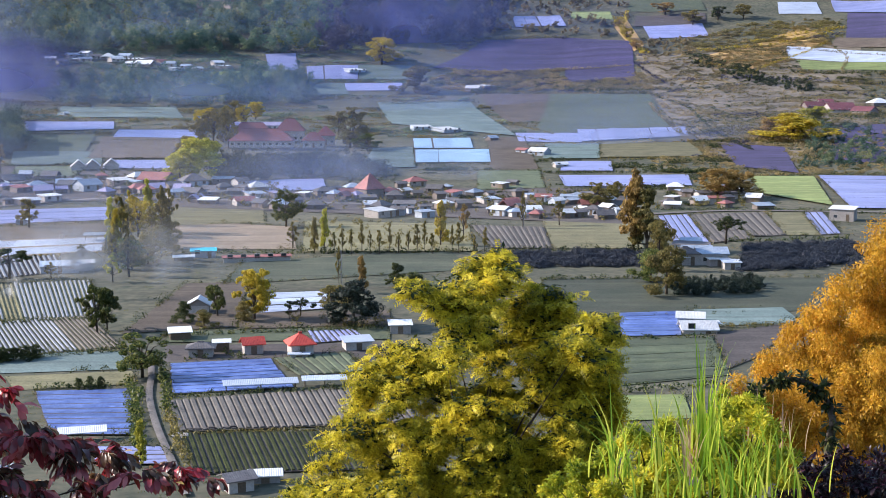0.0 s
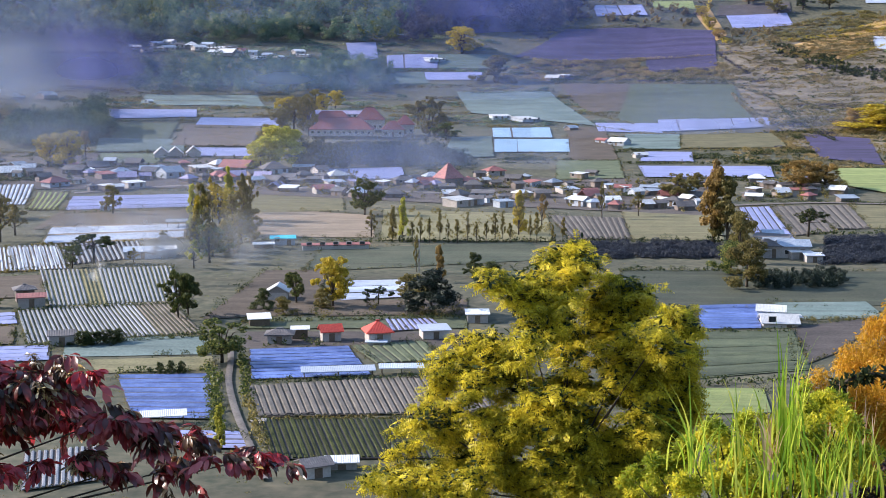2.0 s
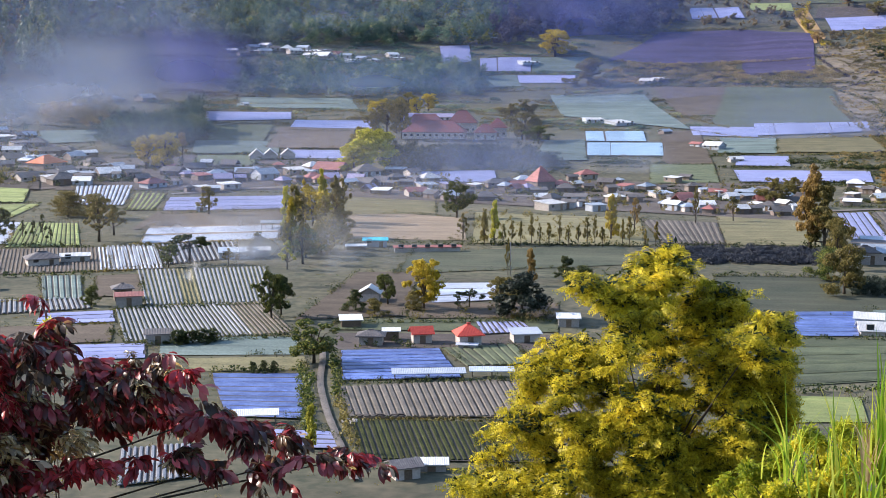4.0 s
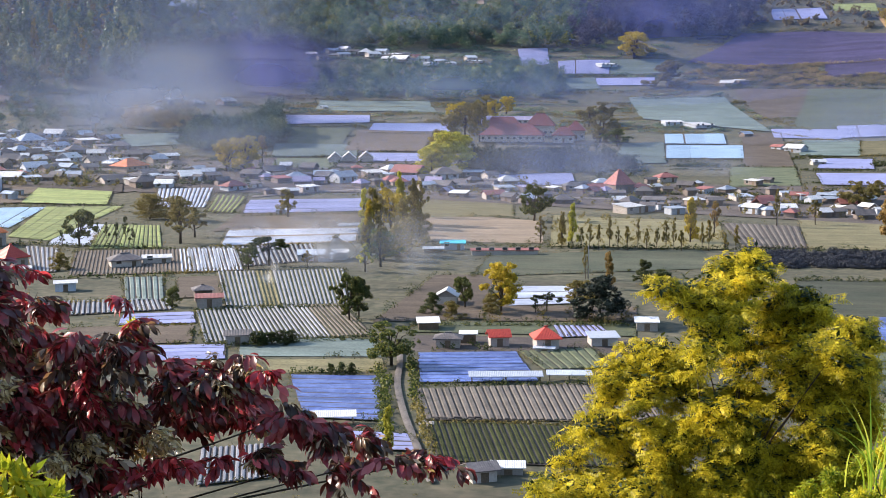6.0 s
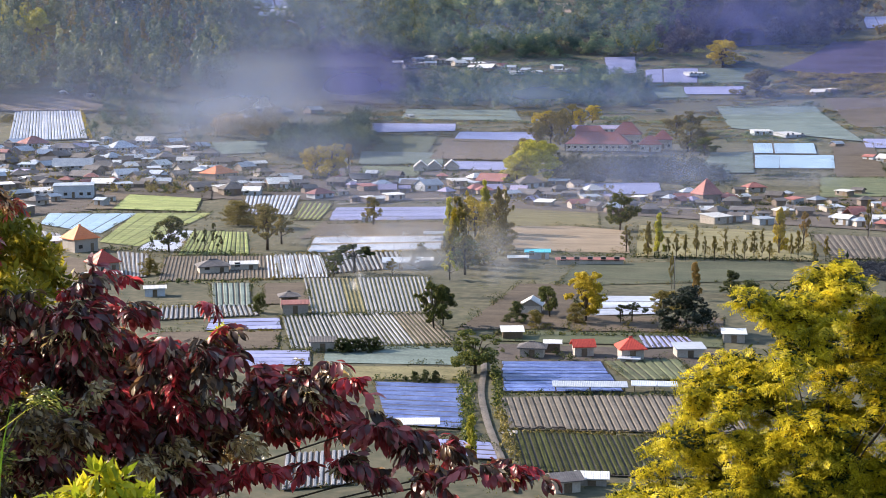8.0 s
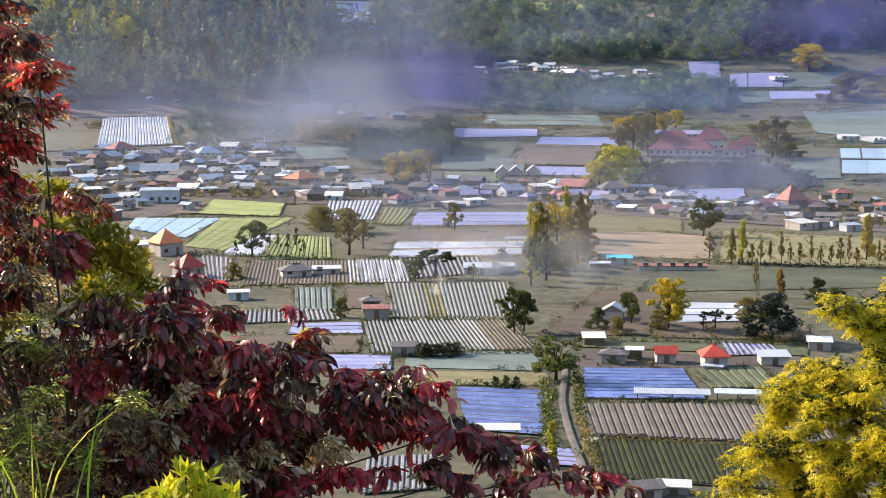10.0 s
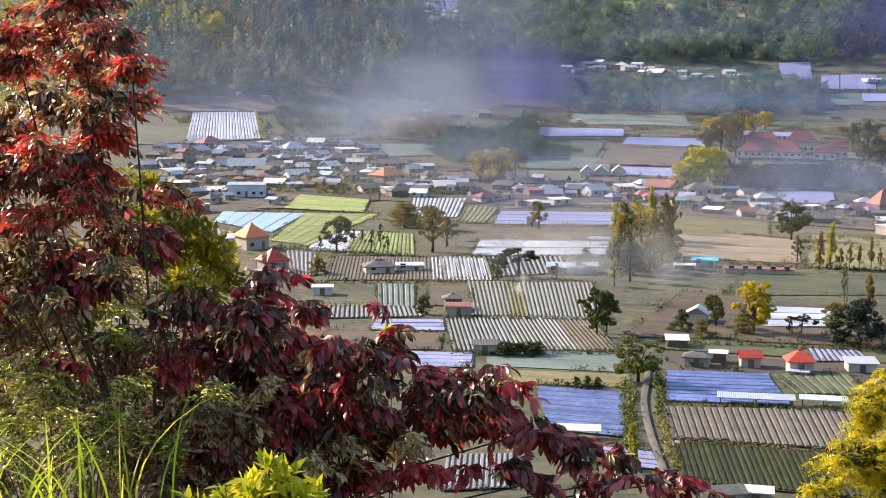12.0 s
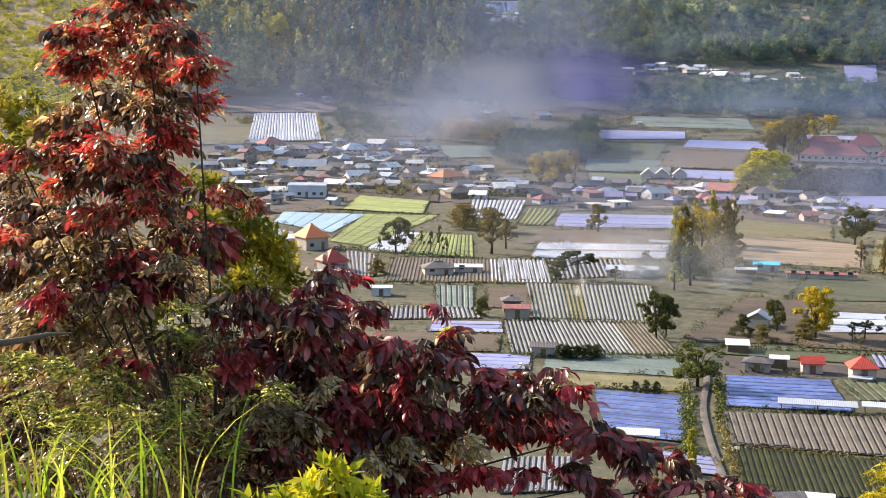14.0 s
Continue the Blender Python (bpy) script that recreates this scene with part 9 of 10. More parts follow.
lobe(tree_lobes, (3.02, 35.58, 38.91), 0.601)
lobe(tree_lobes, (3.32, 36.29, 38.25), 0.522)
lobe(tree_lobes, (2.64, 35.44, 38.03), 0.601)
lobe(tree_lobes, (4.08, 34.85, 38.29), 0.443)
lobe(tree_lobes, (4.36, 34.13, 38.21), 0.289)
lobe(tree_lobes, (3.42, 32.76, 38.20), 0.556)
lobe(tree_lobes, (2.72, 34.44, 37.33), 0.674)
lobe(tree_lobes, (3.74, 33.02, 37.57), 0.506)
lobe(tree_lobes, (3.62, 36.01, 36.27), 0.614)
lobe(tree_lobes, (1.28, 34.95, 37.21), 0.714)
lobe(tree_lobes, (0.22, 32.55, 37.96), 0.609)
lobe(tree_lobes, (-0.67, 35.66, 37.44), 0.606)
lobe(tree_lobes, (-1.44, 36.01, 37.06), 0.582)
lobe(tree_lobes, (-1.94, 35.37, 36.74), 0.512)
lobe(tree_lobes, (-0.95, 34.88, 36.70), 0.654)
lobe(tree_lobes, (-2.20, 35.85, 35.92), 0.459)
lobe(tree_lobes, (-1.36, 33.81, 36.21), 0.491)
lobe(tree_lobes, (0.09, 35.52, 36.24), 0.697)
lobe(tree_lobes, (1.31, 35.72, 35.88), 0.702)
lobe(tree_lobes, (2.49, 35.13, 36.18), 0.690)
lobe(tree_lobes, (3.64, 34.58, 35.86), 0.503)
lobe(tree_lobes, (-2.43, 34.53, 35.50), 0.562)
lobe(tree_lobes, (-3.17, 35.42, 35.02), 0.304)
lobe(tree_lobes, (-1.42, 35.12, 35.10), 0.662)
lobe(tree_lobes, (-0.35, 34.06, 35.55), 0.642)
lobe(tree_lobes, (0.86, 35.66, 34.79), 0.734)
lobe(tree_lobes, (2.07, 35.56, 34.82), 0.702)
lobe(tree_lobes, (2.92, 33.08, 35.68), 0.510)
lobe(tree_lobes, (-2.83, 35.69, 33.84), 0.553)
lobe(tree_lobes, (-3.57, 35.43, 33.68), 0.458)
lobe(tree_lobes, (-1.59, 35.54, 33.72), 0.735)
lobe(tree_lobes, (-0.36, 34.49, 34.06), 0.743)
lobe(tree_lobes, (0.98, 34.59, 33.87), 0.775)
lobe(tree_lobes, (2.21, 35.06, 33.72), 0.695)
lobe(tree_lobes, (3.06, 35.34, 33.94), 0.517)
lobe(tree_lobes, (-4.00, 35.14, 33.57), 0.303)
lobe(tree_lobes, (4.14, 33.42, 37.63), 0.398)
lobe(tree_lobes, (4.14, 34.56, 36.62), 0.472)
lobe(tree_lobes, (4.34, 34.28, 36.02), 0.440)
lobe(tree_lobes, (3.90, 34.83, 35.03), 0.568)
lobe(tree_lobes, (4.08, 34.40, 34.39), 0.503)
lobe(tree_lobes, (3.22, 34.59, 33.72), 0.597)
lobe(tree_lobes, (-3.74, 33.60, 34.15), 0.444)
lobe(tree_lobes, (-3.03, 33.14, 34.14), 0.496)
lobe(tree_lobes, (-2.44, 33.81, 34.13), 0.504)
lobe(tree_lobes, (-1.74, 33.21, 34.08), 0.583)
lobe(tree_lobes, (-1.16, 32.84, 34.48), 0.517)
lobe(tree_lobes, (-0.62, 33.90, 34.47), 0.503)
lobe(tree_lobes, (2.09, 33.31, 34.45), 0.583)
lobe(tree_lobes, (2.96, 33.72, 34.64), 0.501)
lobe(tree_lobes, (2.50, 33.57, 35.41), 0.496)
lobe(tree_lobes, (1.09, 32.92, 34.39), 0.577)
lobe(tree_lobes, (0.26, 33.78, 34.08), 0.592)
lobe(tree_lobes, (3.94, 34.17, 38.52), 0.379)
lobe(tree_lobes, (4.20, 34.45, 38.03), 0.413)
lobe(tree_lobes, (3.72, 33.82, 37.72), 0.493)
lobe(tree_lobes, (4.18, 34.11, 37.37), 0.381)
lobe(tree_lobes, (3.47, 33.89, 36.97), 0.496)
lobe(tree_lobes, (4.06, 34.06, 36.65), 0.441)
lobe(tree_lobes, (3.31, 33.54, 36.32), 0.493)
lobe(tree_lobes, (3.91, 33.80, 35.98), 0.440)
lobe(tree_lobes, (3.55, 33.45, 35.33), 0.496)
lobe(tree_lobes, (2.93, 33.76, 38.00), 0.519)
lobe(tree_lobes, (2.61, 33.73, 36.84), 0.522)
lobe(tree_lobes, (0.50, 33.74, 36.48), 0.522)
lobe(tree_lobes, (0.79, 33.32, 35.72), 0.577)
lobe(tree_lobes, (-0.06, 33.71, 35.59), 0.554)
lobe(tree_lobes, (1.49, 33.45, 36.29), 0.519)
lobe(tree_lobes, (0.66, 33.09, 34.91), 0.577)
lobe(tree_lobes, (1.65, 33.34, 35.16), 0.551)
lobe(tree_lobes, (-0.62, 33.58, 35.16), 0.525)


def feathery_tree():
    rng = np.random.default_rng(41)
    top = new("tree")
    tagged(top, "tall feathery yellow-green tree on the slope", "tree")
    base = foot(0.68, 34.31)
    part("trunk", mesh_of("trunk", *limbs(base, tree_lobes, 0.11, rng, 0.6, every=4), M["bark"], True), top)
    boughs = list(tree_lobes)
    for i, (c, r) in enumerate(tree_lobes):
        near = sorted(tree_lobes, key=lambda o: math.dist(o[0], c))[1:4]
        boughs += [(tuple((np.array(c) + np.array(o[0])) / 2), min(r, o[1]) * 0.85) for o in near if math.dist(o[0], c) < 1.7]
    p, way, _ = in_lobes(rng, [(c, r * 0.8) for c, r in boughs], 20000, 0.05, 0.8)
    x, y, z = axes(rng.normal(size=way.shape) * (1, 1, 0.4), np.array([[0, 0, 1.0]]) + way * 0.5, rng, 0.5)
    sprout("inner_leaves", SMALL, SMALL_F, p, x, y, z, rng.uniform(0.12, 0.26, len(p)), leaf_inner_shade, top, "dark inner leaves with the crown shade in their colour")
    p, way, _ = in_lobes(rng, clumps(rng, boughs, 8, 0.28, 0.95), 25000, 0.1, 0.5)
    aim = way * 0.8 + rng.normal(size=way.shape) * 0.5
    aim[:, 2] = aim[:, 2] * 0.25 - 0.18
    x, y, z = axes(aim, np.array([[0, 0, 0.45]]) + way * 1.6, rng, 0.4)
    at, ax, ay, az, sz = [], [], [], [], []
    for k in range(5):
        s = 0.04 + 0.065 * k
        for side in (-1, 1):
            at.append(p + y * s - z * (s * s * 0.8))
            ay.append(unit(x * side + y * 0.6 - z * 0.25))
            ax.append(unit(np.cross(ay[-1], z)))
            az.append(z)
            sz.append(np.full(len(p), 0.135 * (1 - 0.1 * k)))
    sprout("crown", SMALL, SMALL_F, np.concatenate(at), np.concatenate(ax), np.concatenate(ay), np.concatenate(az), np.concatenate(sz) * rng.uniform(0.7, 1.25, len(p) * 10), leaf_feather, top)


feathery_tree()

# golden tree on the slope
gold_lobes = []
lobe(gold_lobes, (14.10, 40.17, 39.93), 1.012)
lobe(gold_lobes, (12.72, 37.76, 39.75), 0.667)
lobe(gold_lobes, (13.06, 37.96, 39.08), 0.960)
lobe(gold_lobes, (13.47, 41.06, 37.71), 0.903)
lobe(gold_lobes, (12.62, 39.92, 37.23), 0.846)
lobe(gold_lobes, (11.18, 37.83, 37.11), 0.739)
lobe(gold_lobes, (10.92, 41.02, 36.04), 0.697)
lobe(gold_lobes, (10.30, 40.58, 35.70), 0.587)
lobe(gold_lobes, (11.18, 41.00, 35.69), 0.733)
lobe(gold_lobes, (11.91, 41.15, 35.92), 0.805)
lobe(gold_lobes, (11.91, 38.89, 36.84), 0.760)
lobe(gold_lobes, (11.04, 39.16, 35.34), 0.919)
lobe(gold_lobes, (12.87, 39.32, 39.57), 0.695)
lobe(gold_lobes, (11.54, 37.56, 38.95), 0.697)
lobe(gold_lobes, (10.74, 37.44, 38.16), 0.697)
lobe(gold_lobes, (10.66, 39.51, 37.11), 0.670)
lobe(gold_lobes, (10.06, 40.27, 36.26), 0.616)
lobe(gold_lobes, (12.16, 38.33, 38.53), 0.809)
lobe(gold_lobes, (11.98, 37.58, 37.20), 0.798)
lobe(gold_lobes, (12.30, 40.31, 35.41), 0.945)
lobe(gold_lobes, (11.04, 37.65, 35.05), 0.805)
lobe(gold_lobes, (13.11, 40.52, 36.06), 1.034)
lobe(gold_lobes, (10.21, 38.93, 36.07), 0.663)
lobe(gold_lobes, (9.59, 38.48, 36.35), 0.589)
lobe(gold_lobes, (12.71, 38.64, 37.48), 1.228)
lobe(gold_lobes, (11.81, 39.84, 35.86), 1.272)
lobe(gold_lobes, (13.58, 41.03, 35.06), 1.400)
lobe(gold_lobes, (10.00, 37.75, 35.85), 0.773)
lobe(gold_lobes, (12.34, 40.26, 34.01), 1.207)
lobe(gold_lobes, (10.90, 39.42, 34.41), 0.928)
lobe(gold_lobes, (13.00, 37.64, 34.39), 1.291)
lobe(gold_lobes, (14.33, 39.74, 38.97), 1.340)
lobe(gold_lobes, (13.93, 37.86, 36.98), 1.447)
lobe(gold_lobes, (15.13, 40.80, 33.86), 1.572)
lobe(gold_lobes, (9.96, 39.09, 34.67), 0.836)
lobe(gold_lobes, (12.44, 40.36, 32.38), 1.389)
lobe(gold_lobes, (14.03, 39.94, 32.33), 1.376)
lobe(gold_lobes, (10.56, 38.63, 33.26), 0.996)
lobe(gold_lobes, (8.39, 36.02, 36.27), 0.633)
lobe(gold_lobes, (9.15, 36.23, 35.74), 0.738)
lobe(gold_lobes, (9.66, 35.53, 35.61), 0.728)
lobe(gold_lobes, (10.43, 35.81, 35.46), 0.738)
lobe(gold_lobes, (10.81, 35.37, 36.27), 0.792)
lobe(gold_lobes, (11.36, 34.93, 36.08), 0.787)
lobe(gold_lobes, (11.05, 35.04, 35.28), 0.728)
lobe(gold_lobes, (10.13, 36.20, 36.23), 0.804)
lobe(gold_lobes, (11.65, 35.29, 37.06), 0.792)
lobe(gold_lobes, (8.76, 36.17, 35.13), 0.706)
lobe(gold_lobes, (9.35, 35.41, 34.86), 0.697)


def golden_tree():
    rng = np.random.default_rng(42)
    top = new("tree")
    tagged(top, "dense golden-orange sunlit tree on the slope", "tree")
    part("trunk", mesh_of("trunk", *limbs(foot(12.92, 39.81), gold_lobes, 0.12, rng, 0.4, every=3), M["bark"], True), top)
    p, way, _ = in_lobes(rng, clumps(rng, [(c, r * 1.1) for c, r in gold_lobes], 20, 0.36), 230000, 0.15)
    aim = way * 0.5 + rng.normal(size=way.shape) * 0.5
    aim[:, 2] -= 0.8
    x, y, z = axes(aim, way, rng, 0.6)
    sprout("crown", SMALL, SMALL_F, p, x, y, z, rng.uniform(0.06, 0.13, len(p)), leaf_golden, top)


golden_tree()

# red-leaved shrub
red_lobes, crimson_lobes, maroon_lobes, bronze_lobes, under_lobes = [], [], [], [], []
lobe(red_lobes, (-3.11, 4.20, 45.27), 0.104)
lobe(red_lobes, (-3.21, 4.19, 45.15), 0.115)
lobe(red_lobes, (-2.92, 4.11, 45.13), 0.097)
lobe(red_lobes, (-3.27, 4.04, 45.14), 0.070)
lobe(red_lobes, (-3.26, 4.06, 45.04), 0.087)
lobe(red_lobes, (-3.17, 4.30, 45.02), 0.118)
lobe(red_lobes, (-2.73, 3.99, 45.02), 0.070)
lobe(red_lobes, (-2.99, 4.38, 44.89), 0.073)
lobe(red_lobes, (-3.30, 4.10, 44.76), 0.101)
lobe(red_lobes, (-3.03, 4.21, 44.78), 0.101)
lobe(red_lobes, (-3.05, 3.90, 44.73), 0.099)
lobe(red_lobes, (-3.19, 3.84, 44.71), 0.075)
lobe(red_lobes, (-3.22, 3.91, 44.61), 0.081)
lobe(red_lobes, (-2.93, 3.97, 44.56), 0.088)
lobe(red_lobes, (-2.71, 4.09, 44.58), 0.072)
lobe(red_lobes, (-3.29, 3.73, 44.70), 0.059)
lobe(red_lobes, (-3.38, 3.78, 44.42), 0.068)
lobe(red_lobes, (-2.71, 4.29, 44.53), 0.050)
lobe(red_lobes, (-3.06, 3.88, 44.50), 0.068)
lobe(crimson_lobes, (-2.91, 3.95, 43.98), 0.073)
lobe(crimson_lobes, (-3.03, 3.92, 43.99), 0.065)
lobe(crimson_lobes, (-2.69, 4.11, 43.95), 0.082)
lobe(crimson_lobes, (-2.03, 4.49, 44.15), 0.050)
lobe(crimson_lobes, (-1.51, 4.54, 43.91), 0.060)
lobe(crimson_lobes, (-2.13, 4.42, 43.83), 0.083)
lobe(crimson_lobes, (-1.86, 4.40, 43.59), 0.086)
lobe(crimson_lobes, (-2.04, 4.48, 43.57), 0.071)
lobe(crimson_lobes, (-1.75, 4.61, 43.55), 0.059)
lobe(crimson_lobes, (-2.41, 4.48, 44.23), 0.060)
lobe(crimson_lobes, (-3.18, 3.74, 44.23), 0.079)
lobe(crimson_lobes, (-2.49, 4.34, 44.19), 0.075)
lobe(crimson_lobes, (-2.00, 4.65, 43.79), 0.064)
lobe(maroon_lobes, (-3.12, 4.19, 44.62), 0.110)
lobe(maroon_lobes, (-3.34, 4.21, 44.44), 0.112)
lobe(maroon_lobes, (-3.66, 4.23, 44.40), 0.111)
lobe(maroon_lobes, (-3.56, 3.98, 44.26), 0.096)
lobe(maroon_lobes, (-3.08, 4.10, 44.27), 0.125)
lobe(maroon_lobes, (-2.70, 4.22, 44.16), 0.108)
lobe(maroon_lobes, (-2.40, 4.16, 44.15), 0.100)
lobe(maroon_lobes, (-2.50, 4.73, 44.08), 0.076)
lobe(maroon_lobes, (-2.75, 4.51, 43.97), 0.137)
lobe(maroon_lobes, (-2.53, 4.56, 43.98), 0.120)
lobe(maroon_lobes, (-3.04, 4.39, 43.88), 0.122)
lobe(maroon_lobes, (-2.59, 4.45, 43.89), 0.108)
lobe(maroon_lobes, (-2.43, 4.66, 43.86), 0.137)
lobe(maroon_lobes, (-2.20, 4.47, 43.98), 0.088)
lobe(maroon_lobes, (-1.99, 4.38, 43.98), 0.093)
lobe(maroon_lobes, (-2.15, 4.47, 43.78), 0.105)
lobe(maroon_lobes, (-2.38, 4.37, 43.77), 0.130)
lobe(maroon_lobes, (-1.91, 4.62, 43.82), 0.110)
lobe(maroon_lobes, (-1.75, 4.71, 43.82), 0.115)
lobe(maroon_lobes, (-1.96, 4.91, 43.64), 0.094)
lobe(maroon_lobes, (-1.75, 5.00, 43.63), 0.090)
lobe(maroon_lobes, (-2.21, 4.81, 43.61), 0.094)
lobe(maroon_lobes, (-1.48, 4.72, 43.69), 0.075)
lobe(maroon_lobes, (-1.37, 4.80, 43.61), 0.072)
lobe(maroon_lobes, (-1.53, 4.50, 43.61), 0.057)
lobe(maroon_lobes, (-1.47, 4.69, 43.50), 0.054)
lobe(maroon_lobes, (-1.31, 5.08, 43.50), 0.071)
lobe(maroon_lobes, (-1.12, 4.81, 43.53), 0.066)
lobe(maroon_lobes, (-1.02, 5.05, 43.45), 0.064)
lobe(maroon_lobes, (-0.90, 5.00, 43.46), 0.046)
lobe(maroon_lobes, (-2.55, 4.17, 43.65), 0.128)
lobe(maroon_lobes, (-2.41, 4.43, 43.54), 0.124)
lobe(maroon_lobes, (-2.91, 4.35, 43.63), 0.131)
lobe(maroon_lobes, (-2.22, 4.47, 43.83), 0.105)
lobe(maroon_lobes, (-2.01, 4.51, 44.04), 0.071)
lobe(maroon_lobes, (-2.96, 4.33, 44.38), 0.097)
lobe(maroon_lobes, (-2.39, 4.67, 43.57), 0.134)
lobe(maroon_lobes, (-1.33, 4.91, 43.44), 0.075)
lobe(maroon_lobes, (-2.11, 4.40, 43.54), 0.104)
lobe(maroon_lobes, (-2.43, 4.30, 44.27), 0.053)
lobe(bronze_lobes, (-3.83, 4.33, 44.56), 0.114)
lobe(bronze_lobes, (-3.70, 4.33, 44.48), 0.113)
lobe(bronze_lobes, (-3.91, 4.38, 44.40), 0.116)
lobe(bronze_lobes, (-3.45, 4.12, 44.39), 0.108)
lobe(bronze_lobes, (-3.41, 4.53, 44.86), 0.114)
lobe(bronze_lobes, (-3.51, 4.51, 44.91), 0.100)
lobe(bronze_lobes, (-3.06, 4.23, 44.89), 0.092)
lobe(bronze_lobes, (-3.00, 4.24, 44.43), 0.106)
lobe(bronze_lobes, (-3.32, 4.07, 44.85), 0.071)
lobe(under_lobes, (-3.24, 4.00, 44.32), 0.137)
lobe(under_lobes, (-3.05, 4.37, 44.13), 0.114)
lobe(under_lobes, (-3.24, 4.17, 44.08), 0.142)
lobe(under_lobes, (-3.35, 3.98, 44.08), 0.122)
lobe(under_lobes, (-2.98, 4.01, 43.71), 0.128)
lobe(under_lobes, (-3.39, 4.07, 43.80), 0.129)
lobe(under_lobes, (-3.66, 4.21, 43.90), 0.124)
lobe(under_lobes, (-3.23, 4.32, 43.76), 0.111)
lobe(under_lobes, (-3.72, 4.22, 44.03), 0.113)
lobe(under_lobes, (-3.59, 4.11, 43.61), 0.133)
lobe(under_lobes, (-3.28, 4.20, 43.47), 0.132)
lobe(under_lobes, (-2.90, 4.18, 43.52), 0.128)
lobe(under_lobes, (-2.68, 4.25, 43.49), 0.127)
lobe(under_lobes, (-3.34, 4.37, 44.33), 0.112)
lobe(under_lobes, (-2.42, 4.28, 43.49), 0.104)
lobe(under_lobes, (-2.84, 4.44, 43.76), 0.132)
lobe(under_lobes, (-2.77, 4.45, 43.68), 0.110)
lobe(under_lobes, (-2.52, 4.29, 43.74), 0.105)
lobe(under_lobes, (-2.19, 4.46, 43.64), 0.106)
lobe(under_lobes, (-2.50, 4.59, 43.60), 0.111)
lobe(under_lobes, (-2.16, 4.93, 43.49), 0.101)
lobe(under_lobes, (-2.73, 4.65, 43.58), 0.136)
lobe(under_lobes, (-2.88, 4.18, 43.68), 0.127)
lobe(under_lobes, (-2.88, 4.55, 43.91), 0.112)
lobe(under_lobes, (-3.02, 4.22, 44.00), 0.107)
lobe(under_lobes, (-3.39, 4.29, 43.87), 0.112)
lobe(under_lobes, (-3.63, 4.05, 43.49), 0.132)
lobe(under_lobes, (-3.25, 3.89, 43.55), 0.125)
lobe(under_lobes, (-2.90, 3.97, 43.51), 0.102)
lobe(under_lobes, (-2.25, 4.30, 43.51), 0.103)
lobe(under_lobes, (-3.73, 4.14, 43.73), 0.112)
lobe(under_lobes, (-3.59, 4.14, 44.23), 0.109)
lobe(under_lobes, (-3.59, 4.23, 43.16), 0.182)
lobe(under_lobes, (-3.14, 4.22, 43.21), 0.176)
lobe(under_lobes, (-2.92, 4.51, 43.15), 0.182)
lobe(under_lobes, (-2.38, 4.29, 43.30), 0.147)
lobe(under_lobes, (-3.23, 4.04, 43.01), 0.194)
lobe(under_lobes, (-2.88, 4.21, 43.00), 0.195)
lobe(under_lobes, (-2.99, 3.99, 42.80), 0.211)
lobe(under_lobes, (-2.71, 4.03, 42.84), 0.187)
lobe(under_lobes, (-3.96, 4.50, 44.07), 0.132)
lobe(under_lobes, (-3.89, 4.74, 44.04), 0.136)
lobe(under_lobes, (-3.64, 4.77, 44.03), 0.135)
lobe(under_lobes, (-3.40, 4.80, 44.16), 0.121)
lobe(under_lobes, (-3.90, 4.49, 43.88), 0.132)
lobe(under_lobes, (-3.79, 4.69, 43.85), 0.135)
lobe(under_lobes, (-3.68, 4.89, 43.78), 0.138)
lobe(under_lobes, (-3.45, 4.96, 43.83), 0.125)
lobe(under_lobes, (-3.26, 5.07, 43.73), 0.126)
lobe(under_lobes, (-3.97, 4.68, 43.64), 0.137)
lobe(under_lobes, (-3.74, 4.76, 43.59), 0.137)
lobe(under_lobes, (-3.44, 4.76, 43.65), 0.134)
lobe(under_lobes, (-3.19, 4.85, 43.58), 0.134)
lobe(under_lobes, (-3.05, 5.11, 43.59), 0.125)
lobe(under_lobes, (-2.80, 4.95, 43.50), 0.120)
lobe(under_lobes, (-2.78, 3.89, 44.34), 0.078)
lobe(under_lobes, (-2.56, 4.07, 43.83), 0.089)
lobe(under_lobes, (-2.40, 4.08, 43.79), 0.080)
lobe(under_lobes, (-2.30, 4.06, 43.91), 0.059)
lobe(under_lobes, (-2.11, 4.08, 43.67), 0.078)
lobe(under_lobes, (-3.05, 3.86, 44.23), 0.088)
lobe(under_lobes, (-3.30, 3.85, 44.13), 0.082)
lobe(under_lobes, (-2.72, 4.07, 44.05), 0.069)
lobe(under_lobes, (-2.12, 4.32, 43.67), 0.069)
lobe(under_lobes, (-2.95, 3.94, 43.93), 0.073)
lobe(under_lobes, (-1.87, 4.36, 43.69), 0.061)
lobe(under_lobes, (-2.59, 3.93, 43.59), 0.087)
lobe(under_lobes, (-2.41, 4.00, 43.57), 0.079)


